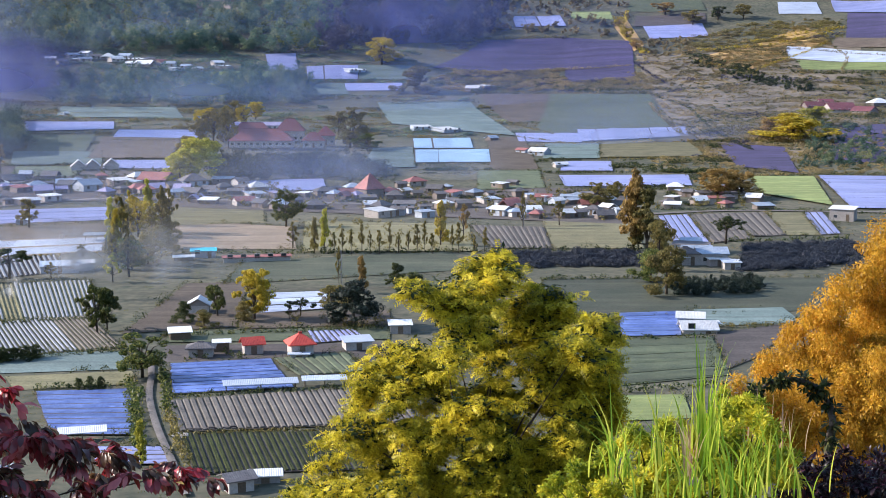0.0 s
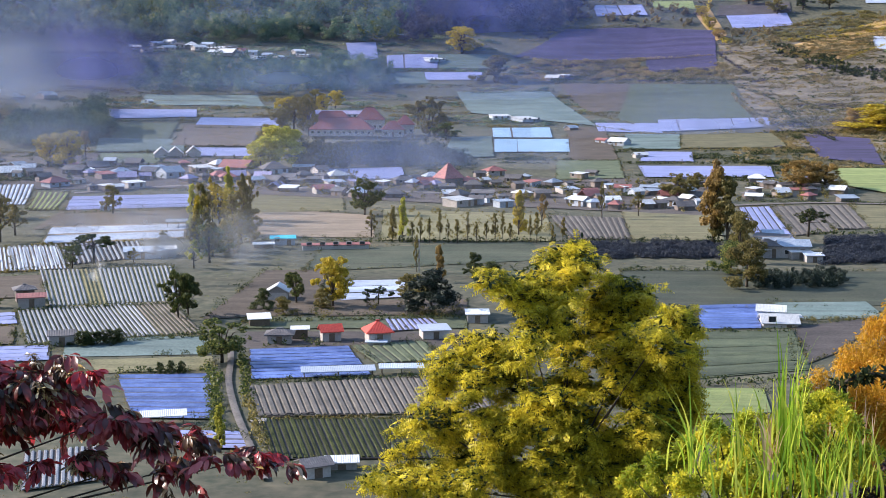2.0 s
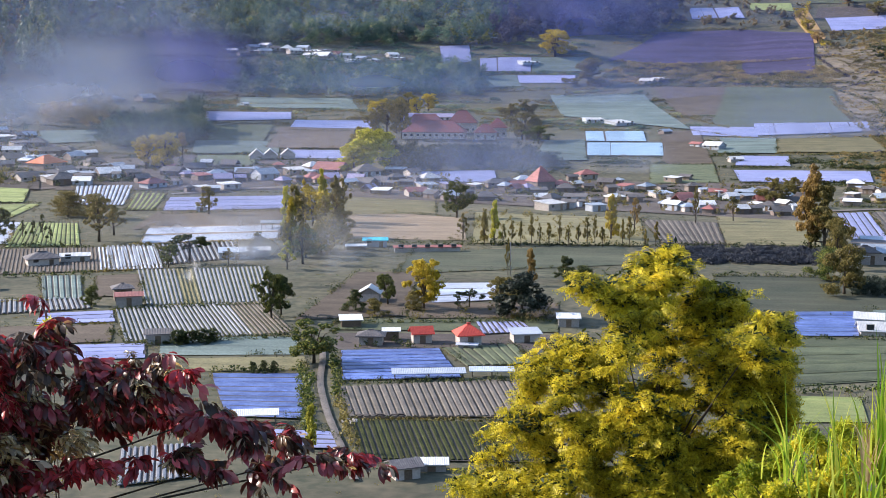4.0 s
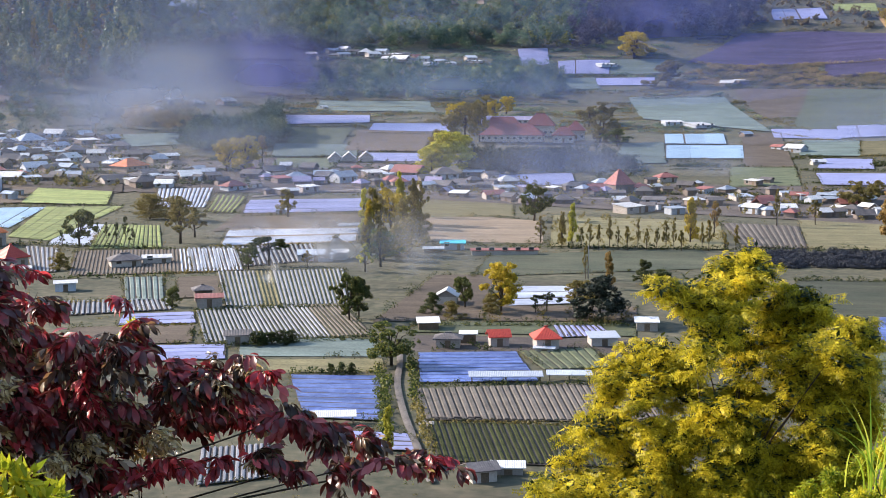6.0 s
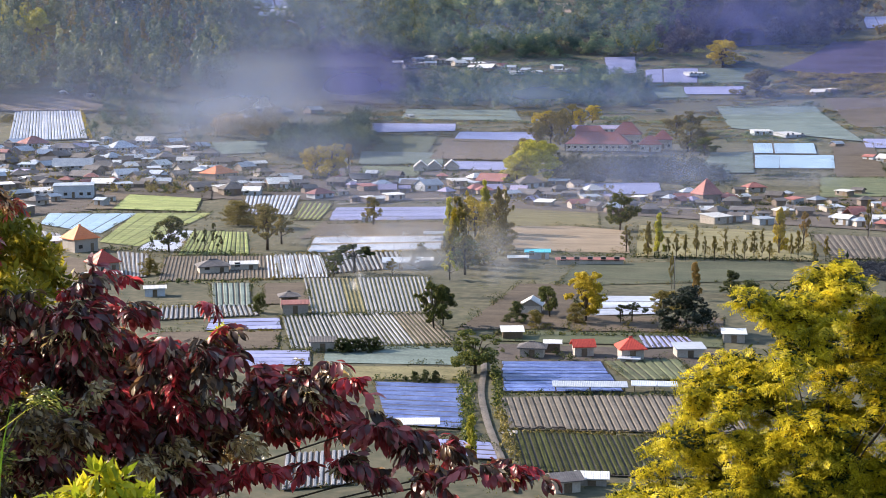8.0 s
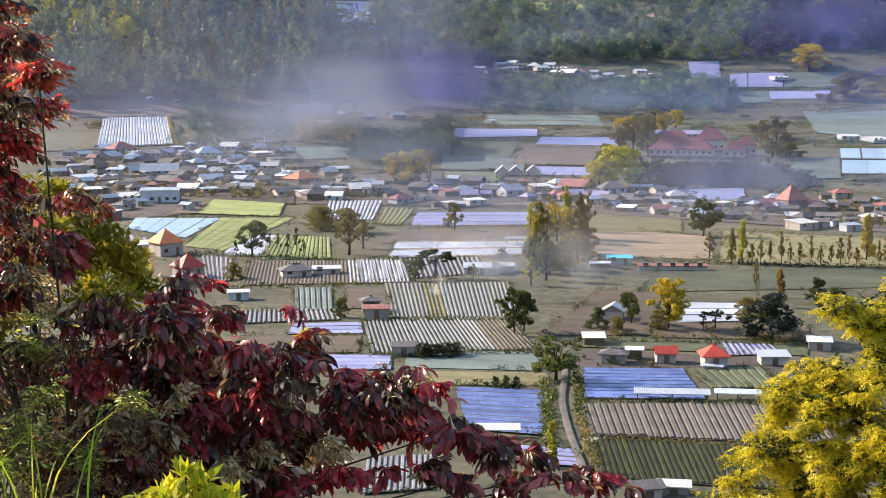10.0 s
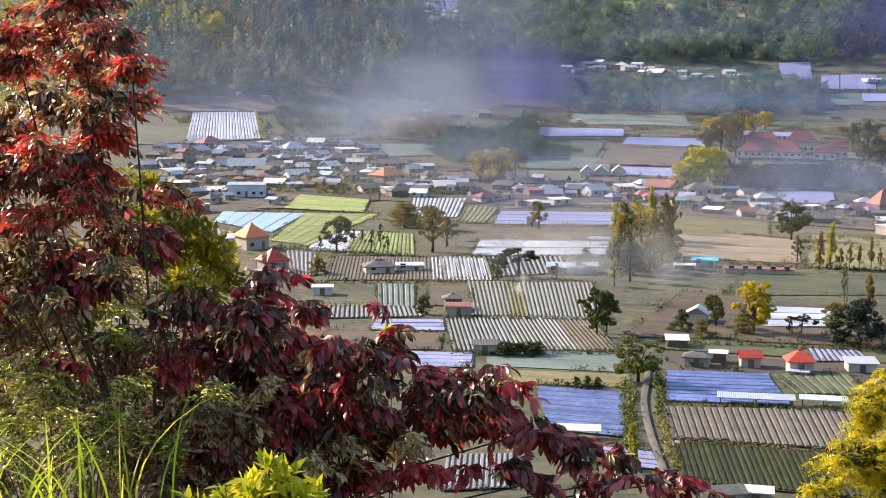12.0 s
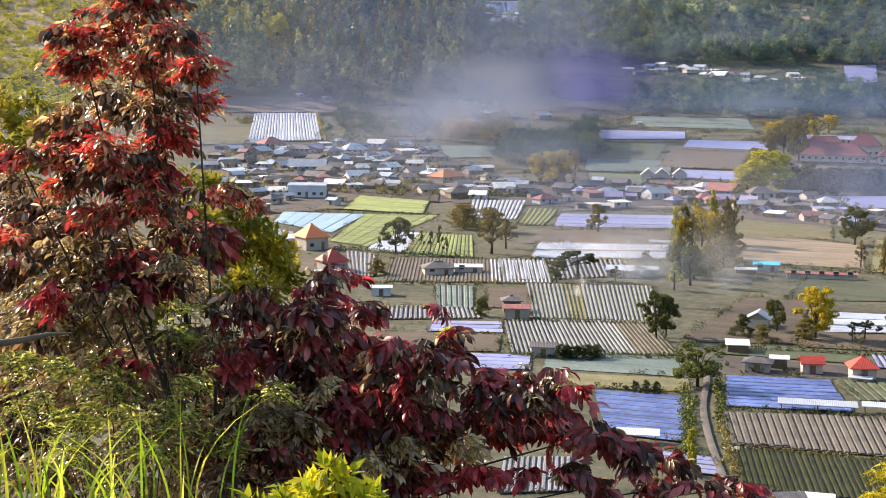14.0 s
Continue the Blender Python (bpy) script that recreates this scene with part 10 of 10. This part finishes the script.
def hanging_sprays(rng, lobes, n, pairs, low, high, hang, reach, axis, narrow=0.8):
    """Arching twigs from the lobes, each with pairs of leaves along it: leaf places, axes and sizes, and the twigs."""
    roots, way, pick = in_lobes(rng, lobes, n, 0.02, 0.85)
    r = np.array([l[1] for l in lobes])[pick]
    go = np.column_stack([rng.normal(size=(n, 2)) + unit(roots[:, :2] - axis) * 0.8, rng.uniform(-0.15, 0.6, n)])
    go = unit(go)
    length = r * rng.uniform(0.5, 1.15, n) * reach * np.where(rng.random(n) < 0.12, 1.6, 1.0)
    at, aim, up = [], [], []
    for k in range(pairs):
        s = (k + 0.6) / pairs
        p = roots + go * (length * s)[:, None]
        p[:, 2] -= length * s * s * 0.5
        for side in (-1, 1):
            across = np.column_stack([-go[:, 1] * side, go[:, 0] * side, np.zeros(n)])
            a = across * 0.75 + go * (0.3 + 0.6 * s) + rng.normal(size=(n, 3)) * 0.25
            a[:, 2] -= hang * rng.uniform(0.3, 1.3, n)
            at.append(p + rng.normal(size=(n, 3)) * 0.003)
            aim.append(a)
            up.append(across * 0.8 + np.array([0, 0, 0.8]))
    at = np.concatenate(at)
    x, y, z = axes(np.concatenate(aim), np.concatenate(up), rng, 0.3)
    twigs = []
    for i in range(0, n, 2):
        ends = [roots[i] + go[i] * length[i] * s - np.array([0, 0, length[i] * s * s * 0.5]) for s in (0.0, 0.5, 1.0)]
        twigs.append(tube([tuple(e) for e in ends], [0.0028, 0.002, 0.0008], 4))
    return at, x * narrow, y, z, rng.uniform(low, high, len(at)), twigs


def red_shrub():
    rng = np.random.default_rng(43)
    top = new("shrub")
    tagged(top, "tall shrub with drooping red and dark maroon leaves", "shrub")
    every = red_lobes + crimson_lobes + maroon_lobes + bronze_lobes
    twigs = []
    for name, lobes, n, pairs, low, high, hang, mat, label in (
            ("red_leaves", [(c, r * 0.85) for c, r in red_lobes], 480, 6, 0.024, 0.046, 0.7, leaf_red, "bright red drooping leaves"),
            ("crimson_leaves", crimson_lobes + maroon_lobes[::4], 230, 7, 0.036, 0.062, 1.1, leaf_crimson, "crimson drooping leaves"),
            ("maroon_leaves", maroon_lobes, 720, 7, 0.042, 0.078, 1.2, leaf_maroon, "dark maroon drooping leaves"),
            ("slate_leaves", maroon_lobes + red_lobes + bronze_lobes + [(c, r * 0.9) for c, r in under_lobes[::3]], 900, 7, 0.034, 0.062, 1.2, leaf_slate, "dark slate-green drooping leaves"),
            ("bronze_leaves", bronze_lobes + red_lobes, 560, 6, 0.02, 0.042, 0.7, leaf_bronze, "bronze and olive leaves"),
            ("olive_leaves", under_lobes + maroon_lobes[::3], 2900, 7, 0.02, 0.046, 0.6, leaf_under, "small dark olive leaves")):
        *leaves, shoots = hanging_sprays(rng, lobes, n, pairs, low, high, hang, 1.0, np.array([-3.2, 4.25]), 1.0 if hang > 1.0 else 0.8)
        sprout(name, BROAD, BROAD_F, *leaves, mat, top, label)
        twigs += shoots
    part("stem", mesh_of("stem", *merge(limbs(foot(-3.25, 4.27), every, 0.026, rng, 0.55, every=3), *twigs), M["bark"], True), top)
    part("branch", mesh_of("branch", *tube([(-2.548, 2.719, 44.289), (-2.508, 2.824, 44.289), (-2.491, 2.906, 44.292), (-2.507, 3.021, 44.274)], [0.011, 0.009, 0.006, 0.002]), M["timber"], True), top, "pale bare branch")


red_shrub()


def leafy_bush(name, lobes, count, low, high, mat, seed, base, label, category, template=SMALL, faces=SMALL_F, droop=0.1, stem=0.03, chain=False):
    rng = np.random.default_rng(seed)
    top = new(name)
    tagged(top, label, category)
    if chain:
        path = [foot(*base)] + [tuple(c) for c, r in reversed(lobes)]
        shoot = tube(path, [stem * (1 - 0.8 * i / len(path)) for i in range(len(path))])
    else:
        shoot = limbs(foot(*base), lobes, stem, rng, 0.5)
    part("stem", mesh_of("stem", *shoot, M["bark"], True), top)
    p, way, _ = in_lobes(rng, clumps(rng, lobes, 6, 0.42), count, 0.1, 0.8)
    aim = way * 0.7 + rng.normal(size=way.shape) * 0.5
    aim[:, 2] -= droop
    x, y, z = axes(aim, np.array([[0, 0, 1.0]]) + way * 0.4, rng, 0.4)
    sprout("leaves", template, faces, p, x, y, z, rng.uniform(low, high, count), mat, top)


olive_lobes = []
lobe(olive_lobes, (-5.72, 6.62, 44.75), 0.207)
lobe(olive_lobes, (-5.30, 5.98, 44.55), 0.189)
lobe(olive_lobes, (-5.12, 6.09, 44.62), 0.158)
lobe(olive_lobes, (-4.43, 6.81, 44.04), 0.201)
lobe(olive_lobes, (-4.30, 6.94, 43.86), 0.142)
lobe(olive_lobes, (-4.29, 6.31, 44.22), 0.156)
lobe(olive_lobes, (-4.25, 6.57, 43.81), 0.182)
lobe(olive_lobes, (-4.02, 6.56, 43.76), 0.115)
lobe(olive_lobes, (-4.27, 6.74, 44.18), 0.145)
lobe(olive_lobes, (-4.27, 7.05, 43.95), 0.157)
lobe(olive_lobes, (-4.45, 7.09, 43.97), 0.173)
lobe(olive_lobes, (-4.58, 6.98, 44.29), 0.137)
lobe(olive_lobes, (-4.33, 7.28, 43.71), 0.141)
lobe(olive_lobes, (-4.10, 6.76, 43.05), 0.200)
lobe(olive_lobes, (-4.31, 6.78, 43.10), 0.168)
lobe(olive_lobes, (-5.33, 6.15, 43.30), 0.197)
lobe(olive_lobes, (-4.55, 6.57, 43.89), 0.164)
lobe(olive_lobes, (-5.89, 6.37, 44.69), 0.203)
lobe(olive_lobes, (-4.78, 6.74, 44.26), 0.135)
lobe(olive_lobes, (-4.65, 6.72, 44.37), 0.133)
lobe(olive_lobes, (-5.84, 6.53, 42.99), 0.212)
lobe(olive_lobes, (-4.89, 6.06, 43.51), 0.222)
lobe(olive_lobes, (-5.02, 6.76, 43.52), 0.207)
lobe(olive_lobes, (-5.10, 6.06, 43.10), 0.226)
lobe(olive_lobes, (-5.25, 6.77, 42.93), 0.247)
lobe(olive_lobes, (-4.88, 6.84, 43.20), 0.209)
lobe(olive_lobes, (-4.00, 6.71, 42.84), 0.198)
lobe(olive_lobes, (-3.89, 7.36, 42.76), 0.177)
lobe(olive_lobes, (-4.36, 6.54, 42.87), 0.198)
leafy_bush("bush", olive_lobes, 15000, 0.035, 0.085, leaf_bush, 51, (-4.68, 6.57), "olive and yellow-green bush behind the red shrub", "bush")
spray_lobes = []
lobe(spray_lobes, (-2.69, 3.78, 44.20), 0.065)
lobe(spray_lobes, (-2.79, 3.96, 44.07), 0.068)
lobe(spray_lobes, (-3.00, 3.81, 43.97), 0.067)
lobe(spray_lobes, (-2.95, 3.78, 43.89), 0.086)
lobe(spray_lobes, (-2.97, 3.62, 43.85), 0.084)
lobe(spray_lobes, (-2.82, 3.66, 43.83), 0.088)
lobe(spray_lobes, (-2.58, 3.68, 43.98), 0.074)
lobe(spray_lobes, (-2.75, 3.82, 43.82), 0.098)
lobe(spray_lobes, (-2.32, 3.78, 43.97), 0.056)
lobe(spray_lobes, (-3.20, 3.66, 43.85), 0.079)
lobe(spray_lobes, (-3.11, 3.54, 44.04), 0.064)
lobe(spray_lobes, (-3.00, 3.60, 44.00), 0.065)
lobe(spray_lobes, (-2.71, 3.64, 43.75), 0.087)
lobe(spray_lobes, (-2.55, 3.87, 43.73), 0.070)
lobe(spray_lobes, (-2.89, 3.48, 43.79), 0.074)
lobe(spray_lobes, (-2.77, 3.53, 43.65), 0.093)
lobe(spray_lobes, (-2.90, 3.57, 43.45), 0.095)


def spray_bush():
    rng = np.random.default_rng(52)
    top = new("bush")
    tagged(top, "light green leafy sprays among the red shrub", "bush")
    *leaves, twigs = hanging_sprays(rng, spray_lobes, 380, 9, 0.015, 0.03, 0.15, 1.0, np.array([-2.85, 3.7]), 0.75)
    sprout("leaves", BROAD, BROAD_F, *leaves, leaf_spray, top)
    part("stem", mesh_of("stem", *merge(limbs(foot(-2.84, 3.69), spray_lobes, 0.012, rng, 0.5), *twigs), M["bark"], True), top)


spray_bush()
fresh_lobes = []
lobe(fresh_lobes, (-1.75, 3.06, 43.92), 0.045)
lobe(fresh_lobes, (-1.66, 3.03, 43.96), 0.044)
lobe(fresh_lobes, (-1.66, 3.09, 43.89), 0.051)
lobe(fresh_lobes, (-1.87, 3.10, 43.87), 0.040)
lobe(fresh_lobes, (-1.73, 2.98, 43.90), 0.044)
lobe(fresh_lobes, (-1.66, 3.21, 43.84), 0.040)
lobe(fresh_lobes, (-1.69, 3.02, 43.98), 0.021)
lobe(fresh_lobes, (-1.88, 2.98, 43.88), 0.033)
lobe(fresh_lobes, (-1.78, 3.06, 43.76), 0.090)
lobe(fresh_lobes, (-1.66, 3.09, 43.75), 0.090)
lobe(fresh_lobes, (-1.70, 2.97, 43.65), 0.102)
lobe(fresh_lobes, (-1.70, 3.09, 43.45), 0.106)
lobe(fresh_lobes, (-1.80, 3.03, 43.33), 0.091)
leafy_bush("bush", fresh_lobes, 2600, 0.03, 0.06, leaf_fresh, 53, (-1.74, 3.08), "bright lime-green pointed leaves in sun", "bush", droop=0.0)
tip_lobes = []
lobe(tip_lobes, (-2.37, 5.38, 43.85), 0.045)
lobe(tip_lobes, (-2.41, 5.44, 43.78), 0.035)
leafy_bush("bush", tip_lobes, 260, 0.03, 0.055, leaf_fresh, 56, (-2.39, 5.43), "slender yellow-green sprig beside the red shrub", "bush", stem=0.012)
right_lobes = []
lobe(right_lobes, (1.14, 8.66, 42.31), 0.134)
lobe(right_lobes, (1.22, 8.21, 42.56), 0.099)
lobe(right_lobes, (1.46, 8.36, 42.57), 0.108)
lobe(right_lobes, (1.72, 8.62, 42.61), 0.111)
lobe(right_lobes, (1.97, 8.94, 42.64), 0.130)
lobe(right_lobes, (1.98, 8.51, 42.83), 0.094)
lobe(right_lobes, (2.03, 8.51, 42.62), 0.146)
lobe(right_lobes, (1.90, 8.74, 42.42), 0.165)
lobe(right_lobes, (2.24, 9.20, 42.16), 0.182)
lobe(right_lobes, (1.73, 8.79, 42.25), 0.174)
lobe(right_lobes, (0.97, 9.11, 42.09), 0.118)
lobe(right_lobes, (1.31, 8.32, 42.34), 0.158)
lobe(right_lobes, (2.29, 8.93, 42.09), 0.139)
lobe(right_lobes, (2.07, 9.12, 42.11), 0.196)
lobe(right_lobes, (0.79, 8.95, 42.08), 0.085)
lobe(right_lobes, (1.94, 9.18, 42.73), 0.071)
lobe(right_lobes, (1.22, 8.91, 41.77), 0.270)
lobe(right_lobes, (1.68, 8.32, 41.95), 0.289)
lobe(right_lobes, (2.20, 8.98, 41.71), 0.272)
lobe(right_lobes, (1.40, 8.13, 41.69), 0.283)
lobe(right_lobes, (1.92, 8.54, 41.45), 0.298)
lobe(right_lobes, (0.68, 7.88, 42.49), 0.090)
lobe(right_lobes, (0.79, 7.79, 42.58), 0.102)
lobe(right_lobes, (0.89, 7.80, 42.64), 0.102)
lobe(right_lobes, (0.98, 7.82, 42.73), 0.096)
lobe(right_lobes, (1.09, 8.01, 42.72), 0.091)
lobe(right_lobes, (1.17, 7.91, 42.79), 0.097)
lobe(right_lobes, (1.27, 7.81, 42.84), 0.102)
lobe(right_lobes, (1.42, 7.99, 42.82), 0.098)
lobe(right_lobes, (1.43, 7.57, 42.85), 0.107)
lobe(right_lobes, (1.63, 7.96, 42.88), 0.091)
lobe(right_lobes, (1.66, 7.77, 42.99), 0.096)
lobe(right_lobes, (1.79, 7.96, 42.99), 0.084)
lobe(right_lobes, (1.86, 7.82, 42.93), 0.104)
lobe(right_lobes, (1.88, 7.60, 42.91), 0.101)
lobe(right_lobes, (1.94, 7.65, 42.78), 0.116)
lobe(right_lobes, (1.65, 7.44, 42.92), 0.118)
lobe(right_lobes, (1.47, 7.34, 42.82), 0.130)
lobe(right_lobes, (1.30, 7.46, 42.73), 0.132)
lobe(right_lobes, (1.11, 7.46, 42.66), 0.132)
lobe(right_lobes, (0.96, 7.56, 42.57), 0.120)
lobe(right_lobes, (1.74, 7.28, 42.79), 0.136)
lobe(right_lobes, (1.57, 7.20, 42.75), 0.141)
lobe(right_lobes, (1.36, 7.22, 42.68), 0.141)
lobe(right_lobes, (1.92, 7.41, 42.68), 0.113)
leafy_bush("bush", right_lobes, 75000, 0.016, 0.042, leaf_fresh, 54, (1.71, 8.71), "yellow-green leafy bush under tall grass", "bush")
dark_lobes = []
lobe(dark_lobes, (2.19, 7.78, 42.62), 0.134)
lobe(dark_lobes, (2.32, 7.65, 42.73), 0.112)
lobe(dark_lobes, (2.47, 7.69, 42.66), 0.132)
lobe(dark_lobes, (2.70, 7.99, 42.54), 0.172)
lobe(dark_lobes, (2.27, 7.56, 42.57), 0.163)
lobe(dark_lobes, (2.18, 7.94, 42.41), 0.137)
lobe(dark_lobes, (2.51, 7.50, 42.55), 0.162)
lobe(dark_lobes, (2.87, 7.99, 42.54), 0.206)
lobe(dark_lobes, (2.38, 7.91, 42.14), 0.240)
lobe(dark_lobes, (2.69, 7.80, 42.18), 0.237)
lobe(dark_lobes, (2.54, 7.92, 41.78), 0.276)
leafy_bush("bush", dark_lobes, 7000, 0.028, 0.06, leaf_dark_purple, 55, (2.39, 7.74), "very dark purple-leaved bush", "bush", BROAD, BROAD_F)
vine_lobes = []
lobe(vine_lobes, (2.77, 11.77, 42.14), 0.060)
lobe(vine_lobes, (2.91, 11.80, 42.20), 0.070)
lobe(vine_lobes, (3.05, 11.76, 42.25), 0.075)
lobe(vine_lobes, (3.21, 11.80, 42.22), 0.080)
lobe(vine_lobes, (3.35, 11.78, 42.15), 0.075)
lobe(vine_lobes, (3.45, 11.80, 42.01), 0.071)
lobe(vine_lobes, (3.46, 11.72, 41.86), 0.065)
lobe(vine_lobes, (3.43, 11.72, 41.70), 0.060)
leafy_bush("creeper", vine_lobes, 620, 0.05, 0.11, L["dark"], 57, (3.43, 11.63), "dark green creeper arching over a stump", "creeper", stem=0.04, chain=True)


def grass_clump(base, count, length, spread_, lean, seed, label, material=leaf_grass, width=0.011):
    """Arching blades from one root."""
    rng = np.random.default_rng(seed)
    top = new("grass")
    tagged(top, label, "grass", kind="stuff")
    bx, by, bz = base
    verts = []
    for i in range(count):
        a = rng.uniform(0, 6.28)
        root = np.array([bx + rng.normal() * spread_, by + rng.normal() * spread_, bz])
        out = np.array([math.cos(a), math.sin(a), 0]) * lean * rng.uniform(0.1, 1.2)
        ln = length * rng.uniform(0.5, 1.1)
        bend = rng.uniform(0.0, 0.3)
        side = np.array([-math.sin(a + 1), math.cos(a + 1), 0])
        side = side * 0.5 + np.array([0.8, 0.3, 0])
        side /= np.linalg.norm(side)
        prev = None
        for k in range(7):
            s = k / 6
            c = root + (np.array([0, 0, 1]) * (s - bend * s ** 3 * 0.7) + out * (s ** 2 + bend * s ** 3)) * ln
            w = width * (1 - s ** 1.6) * (0.6 + 0.8 * s * (1 - s) * 2) + 0.0005
            row = (c - side * w, c + side * w)
            if prev is not None:
                verts.append([prev[0], prev[1], row[1], row[0]])
            prev = row
    me = quads_mesh("blades", np.array(verts), material)
    bm = bmesh.new()
    bm.from_mesh(me)
    bmesh.ops.remove_doubles(bm, verts=bm.verts, dist=0.0001)
    bm.to_mesh(me)
    bm.free()
    part("blades", me, top)


grass_clump((1.44, 7.28, 42.76), 26, 0.86, 0.04, 0.13, 61, "tall pale green grass clump in sunlight", leaf_grass, width=0.009)
grass_clump((1.52, 7.31, 42.75), 12, 0.72, 0.06, 0.26, 62, "tall pale green grass clump in sunlight", leaf_grass, width=0.008)
grass_clump((1.21, 7.36, 42.73), 11, 0.66, 0.06, 0.18, 63, "tall thin grass stalks in sunlight", leaf_grass, width=0.006)
grass_clump((0.96, 7.30, 42.73), 22, 0.46, 0.05, 0.80, 64, "arching grass blades beside the bush", leaf_grass, width=0.006)
grass_clump((1.65, 6.96, 42.76), 34, 0.42, 0.14, 0.50, 65, "green grass blades among the bush leaves", leaf_grass, width=0.007)
grass_clump((1.26, 7.03, 42.71), 30, 0.36, 0.22, 0.60, 66, "green grass blades among the bush leaves", leaf_grass, width=0.007)
grass_clump((1.87, 7.34, 42.77), 12, 0.42, 0.10, 0.40, 67, "thin grass stalks beside a dark bush", leaf_grass, width=0.005)
grass_clump((1.50, 6.89, 42.75), 30, 0.36, 0.18, 0.50, 68, "green grass blades among the bush leaves", leaf_grass, width=0.007)
grass_clump((1.35, 7.14, 42.77), 10, 0.42, 0.03, 0.22, 69, "dry pinkish-tan grass stalks in the bush", leaf_straw, width=0.007)
grass_clump((2.72, 10.83, 41.85), 20, 0.55, 0.14, 0.14, 70, "dry tan stalks below the creeper", leaf_straw, width=0.012)
grass_clump((-2.84, 3.22, 43.64), 14, 0.36, 0.05, 0.50, 71, "arching green grass on the slope edge", width=0.005)
grass_clump((-2.64, 3.31, 43.63), 14, 0.40, 0.09, 0.90, 72, "arching green grass on the slope edge", width=0.004)
grass_clump((-2.40, 3.41, 43.63), 10, 0.42, 0.09, 0.70, 73, "arching green grass on the slope edge", width=0.004)
grass_clump((-3.00, 3.16, 43.66), 12, 0.34, 0.05, 0.50, 74, "arching green grass on the slope edge", width=0.005)
grass_clump((-2.58, 3.12, 43.70), 10, 0.30, 0.05, 0.80, 75, "arching green grass on the slope edge", width=0.005)



def slope_grass(x0, x1, y0, y1, count, size, material, seed, label):
    """Short dry grass all over a stretch of the near slope."""
    rng = np.random.default_rng(seed)
    p = np.column_stack([rng.uniform(x0, x1, count), rng.uniform(y0, y1, count)])
    root = np.column_stack([p, ground_h(p[:, 0], p[:, 1]) - 0.01])
    ln = size * rng.uniform(0.5, 1.4, (count, 1))
    lean = rng.normal(size=(count, 3)) * 0.35 + np.array([0, 0, 1.0])
    side = unit(np.cross(lean, rng.normal(size=(count, 3)))) * ln * 0.05
    mid, tip = root + lean * ln * 0.55, root + lean * ln + rng.normal(size=(count, 3)) * ln * 0.25
    ob = new("grass", quads_mesh("grass", np.stack([root - side, root + side, mid + side * 0.8, tip], 1), material))
    tagged(ob, label, "grass", kind="stuff")


leaf_dry = foliage("dry_slope_grass", [(0, (0.09, 0.065, 0.012)), (0.5, (0.24, 0.16, 0.03)), (1, (0.46, 0.34, 0.07))], 0.45, patch=0.5, spread=0.0)
slope_grass(-5.5, 0.2, 3.4, 12.0, 26000, 0.16, leaf_dry, 81, "short olive-brown grass on the slope")

# ---- small things in the fields ----


def pole(x, y, height, label):
    top = new("pole")
    tagged(top, label, "pole")
    z = float(ground_h(x, y))
    part("shaft", mesh_of("shaft", *tube([(x, y, z - 0.2), (x, y, z + height * 0.6), (x, y, z + height)], [0.16, 0.12, 0.09]), M["wall"], True), top)
    part("crossarm", mesh_of("crossarm", *box(x - 0.9, x + 0.9, y - 0.07, y + 0.07, z + height * 0.9, z + height * 0.93), M["timber"]), top)


pole(*(-272.3, 583.1), 8.0, "pale utility pole at the village edge")
pole(*(22.6, 379.1), 9.0, "pale utility pole among village houses")
pole(*(-21.2, 279.2), 7.0, "thin pale pole between the plots")


def low_wall(a, b, height, label):
    d = Vector(b) - Vector(a)
    n = max(3, int(d.length / 0.8))
    top = new("low_wall")
    tagged(top, label, "wall")
    top.matrix_world = pose(a[0], a[1], float(ground_h(*a)), 0, 0, math.degrees(math.atan2(d.y, d.x)))
    step = d.length / n
    rnd = random.Random(9)
    for i in range(n):
        v, f = box(i * step + 0.02, (i + 1) * step - 0.02, -0.2, 0.2, -0.1, height * rnd.uniform(0.75, 1.1))
        part("stone", mesh_of("stone", v, f, M["dark_soil"]), top)


low_wall((-31.8, 163.8), (-25.7, 164.8), 0.45, "low dark stone wall at the bed ends")


def sack(x, y, size, turn, rnd):
    bm = bmesh.new()
    bmesh.ops.create_icosphere(bm, subdivisions=2, radius=0.5)
    for v in bm.verts:
        v.co = Vector((v.co.x * size * 1.7, v.co.y * size, (v.co.z * 0.7 + 0.3) * size)) * rnd.uniform(0.93, 1.07)
    me = bpy.data.meshes.new("sack")
    bm.to_mesh(me)
    bm.free()
    me.materials.append(M["wall"])
    ob = new("sack", me)
    ob.matrix_world = pose(x, y, float(ground_h(x, y)) + 0.1, 0, 0, turn)
    tagged(ob, "pale filled sack lying beside the lane", "sack", "sacks beside the lane")


sack_rng = random.Random(4)
SX, SY = (-32.3, 161.2)
for i in range(6):
    sack(SX + sack_rng.uniform(-0.9, 0.9), SY + sack_rng.uniform(-0.7, 0.7), sack_rng.uniform(0.45, 0.7), sack_rng.uniform(0, 180), sack_rng)
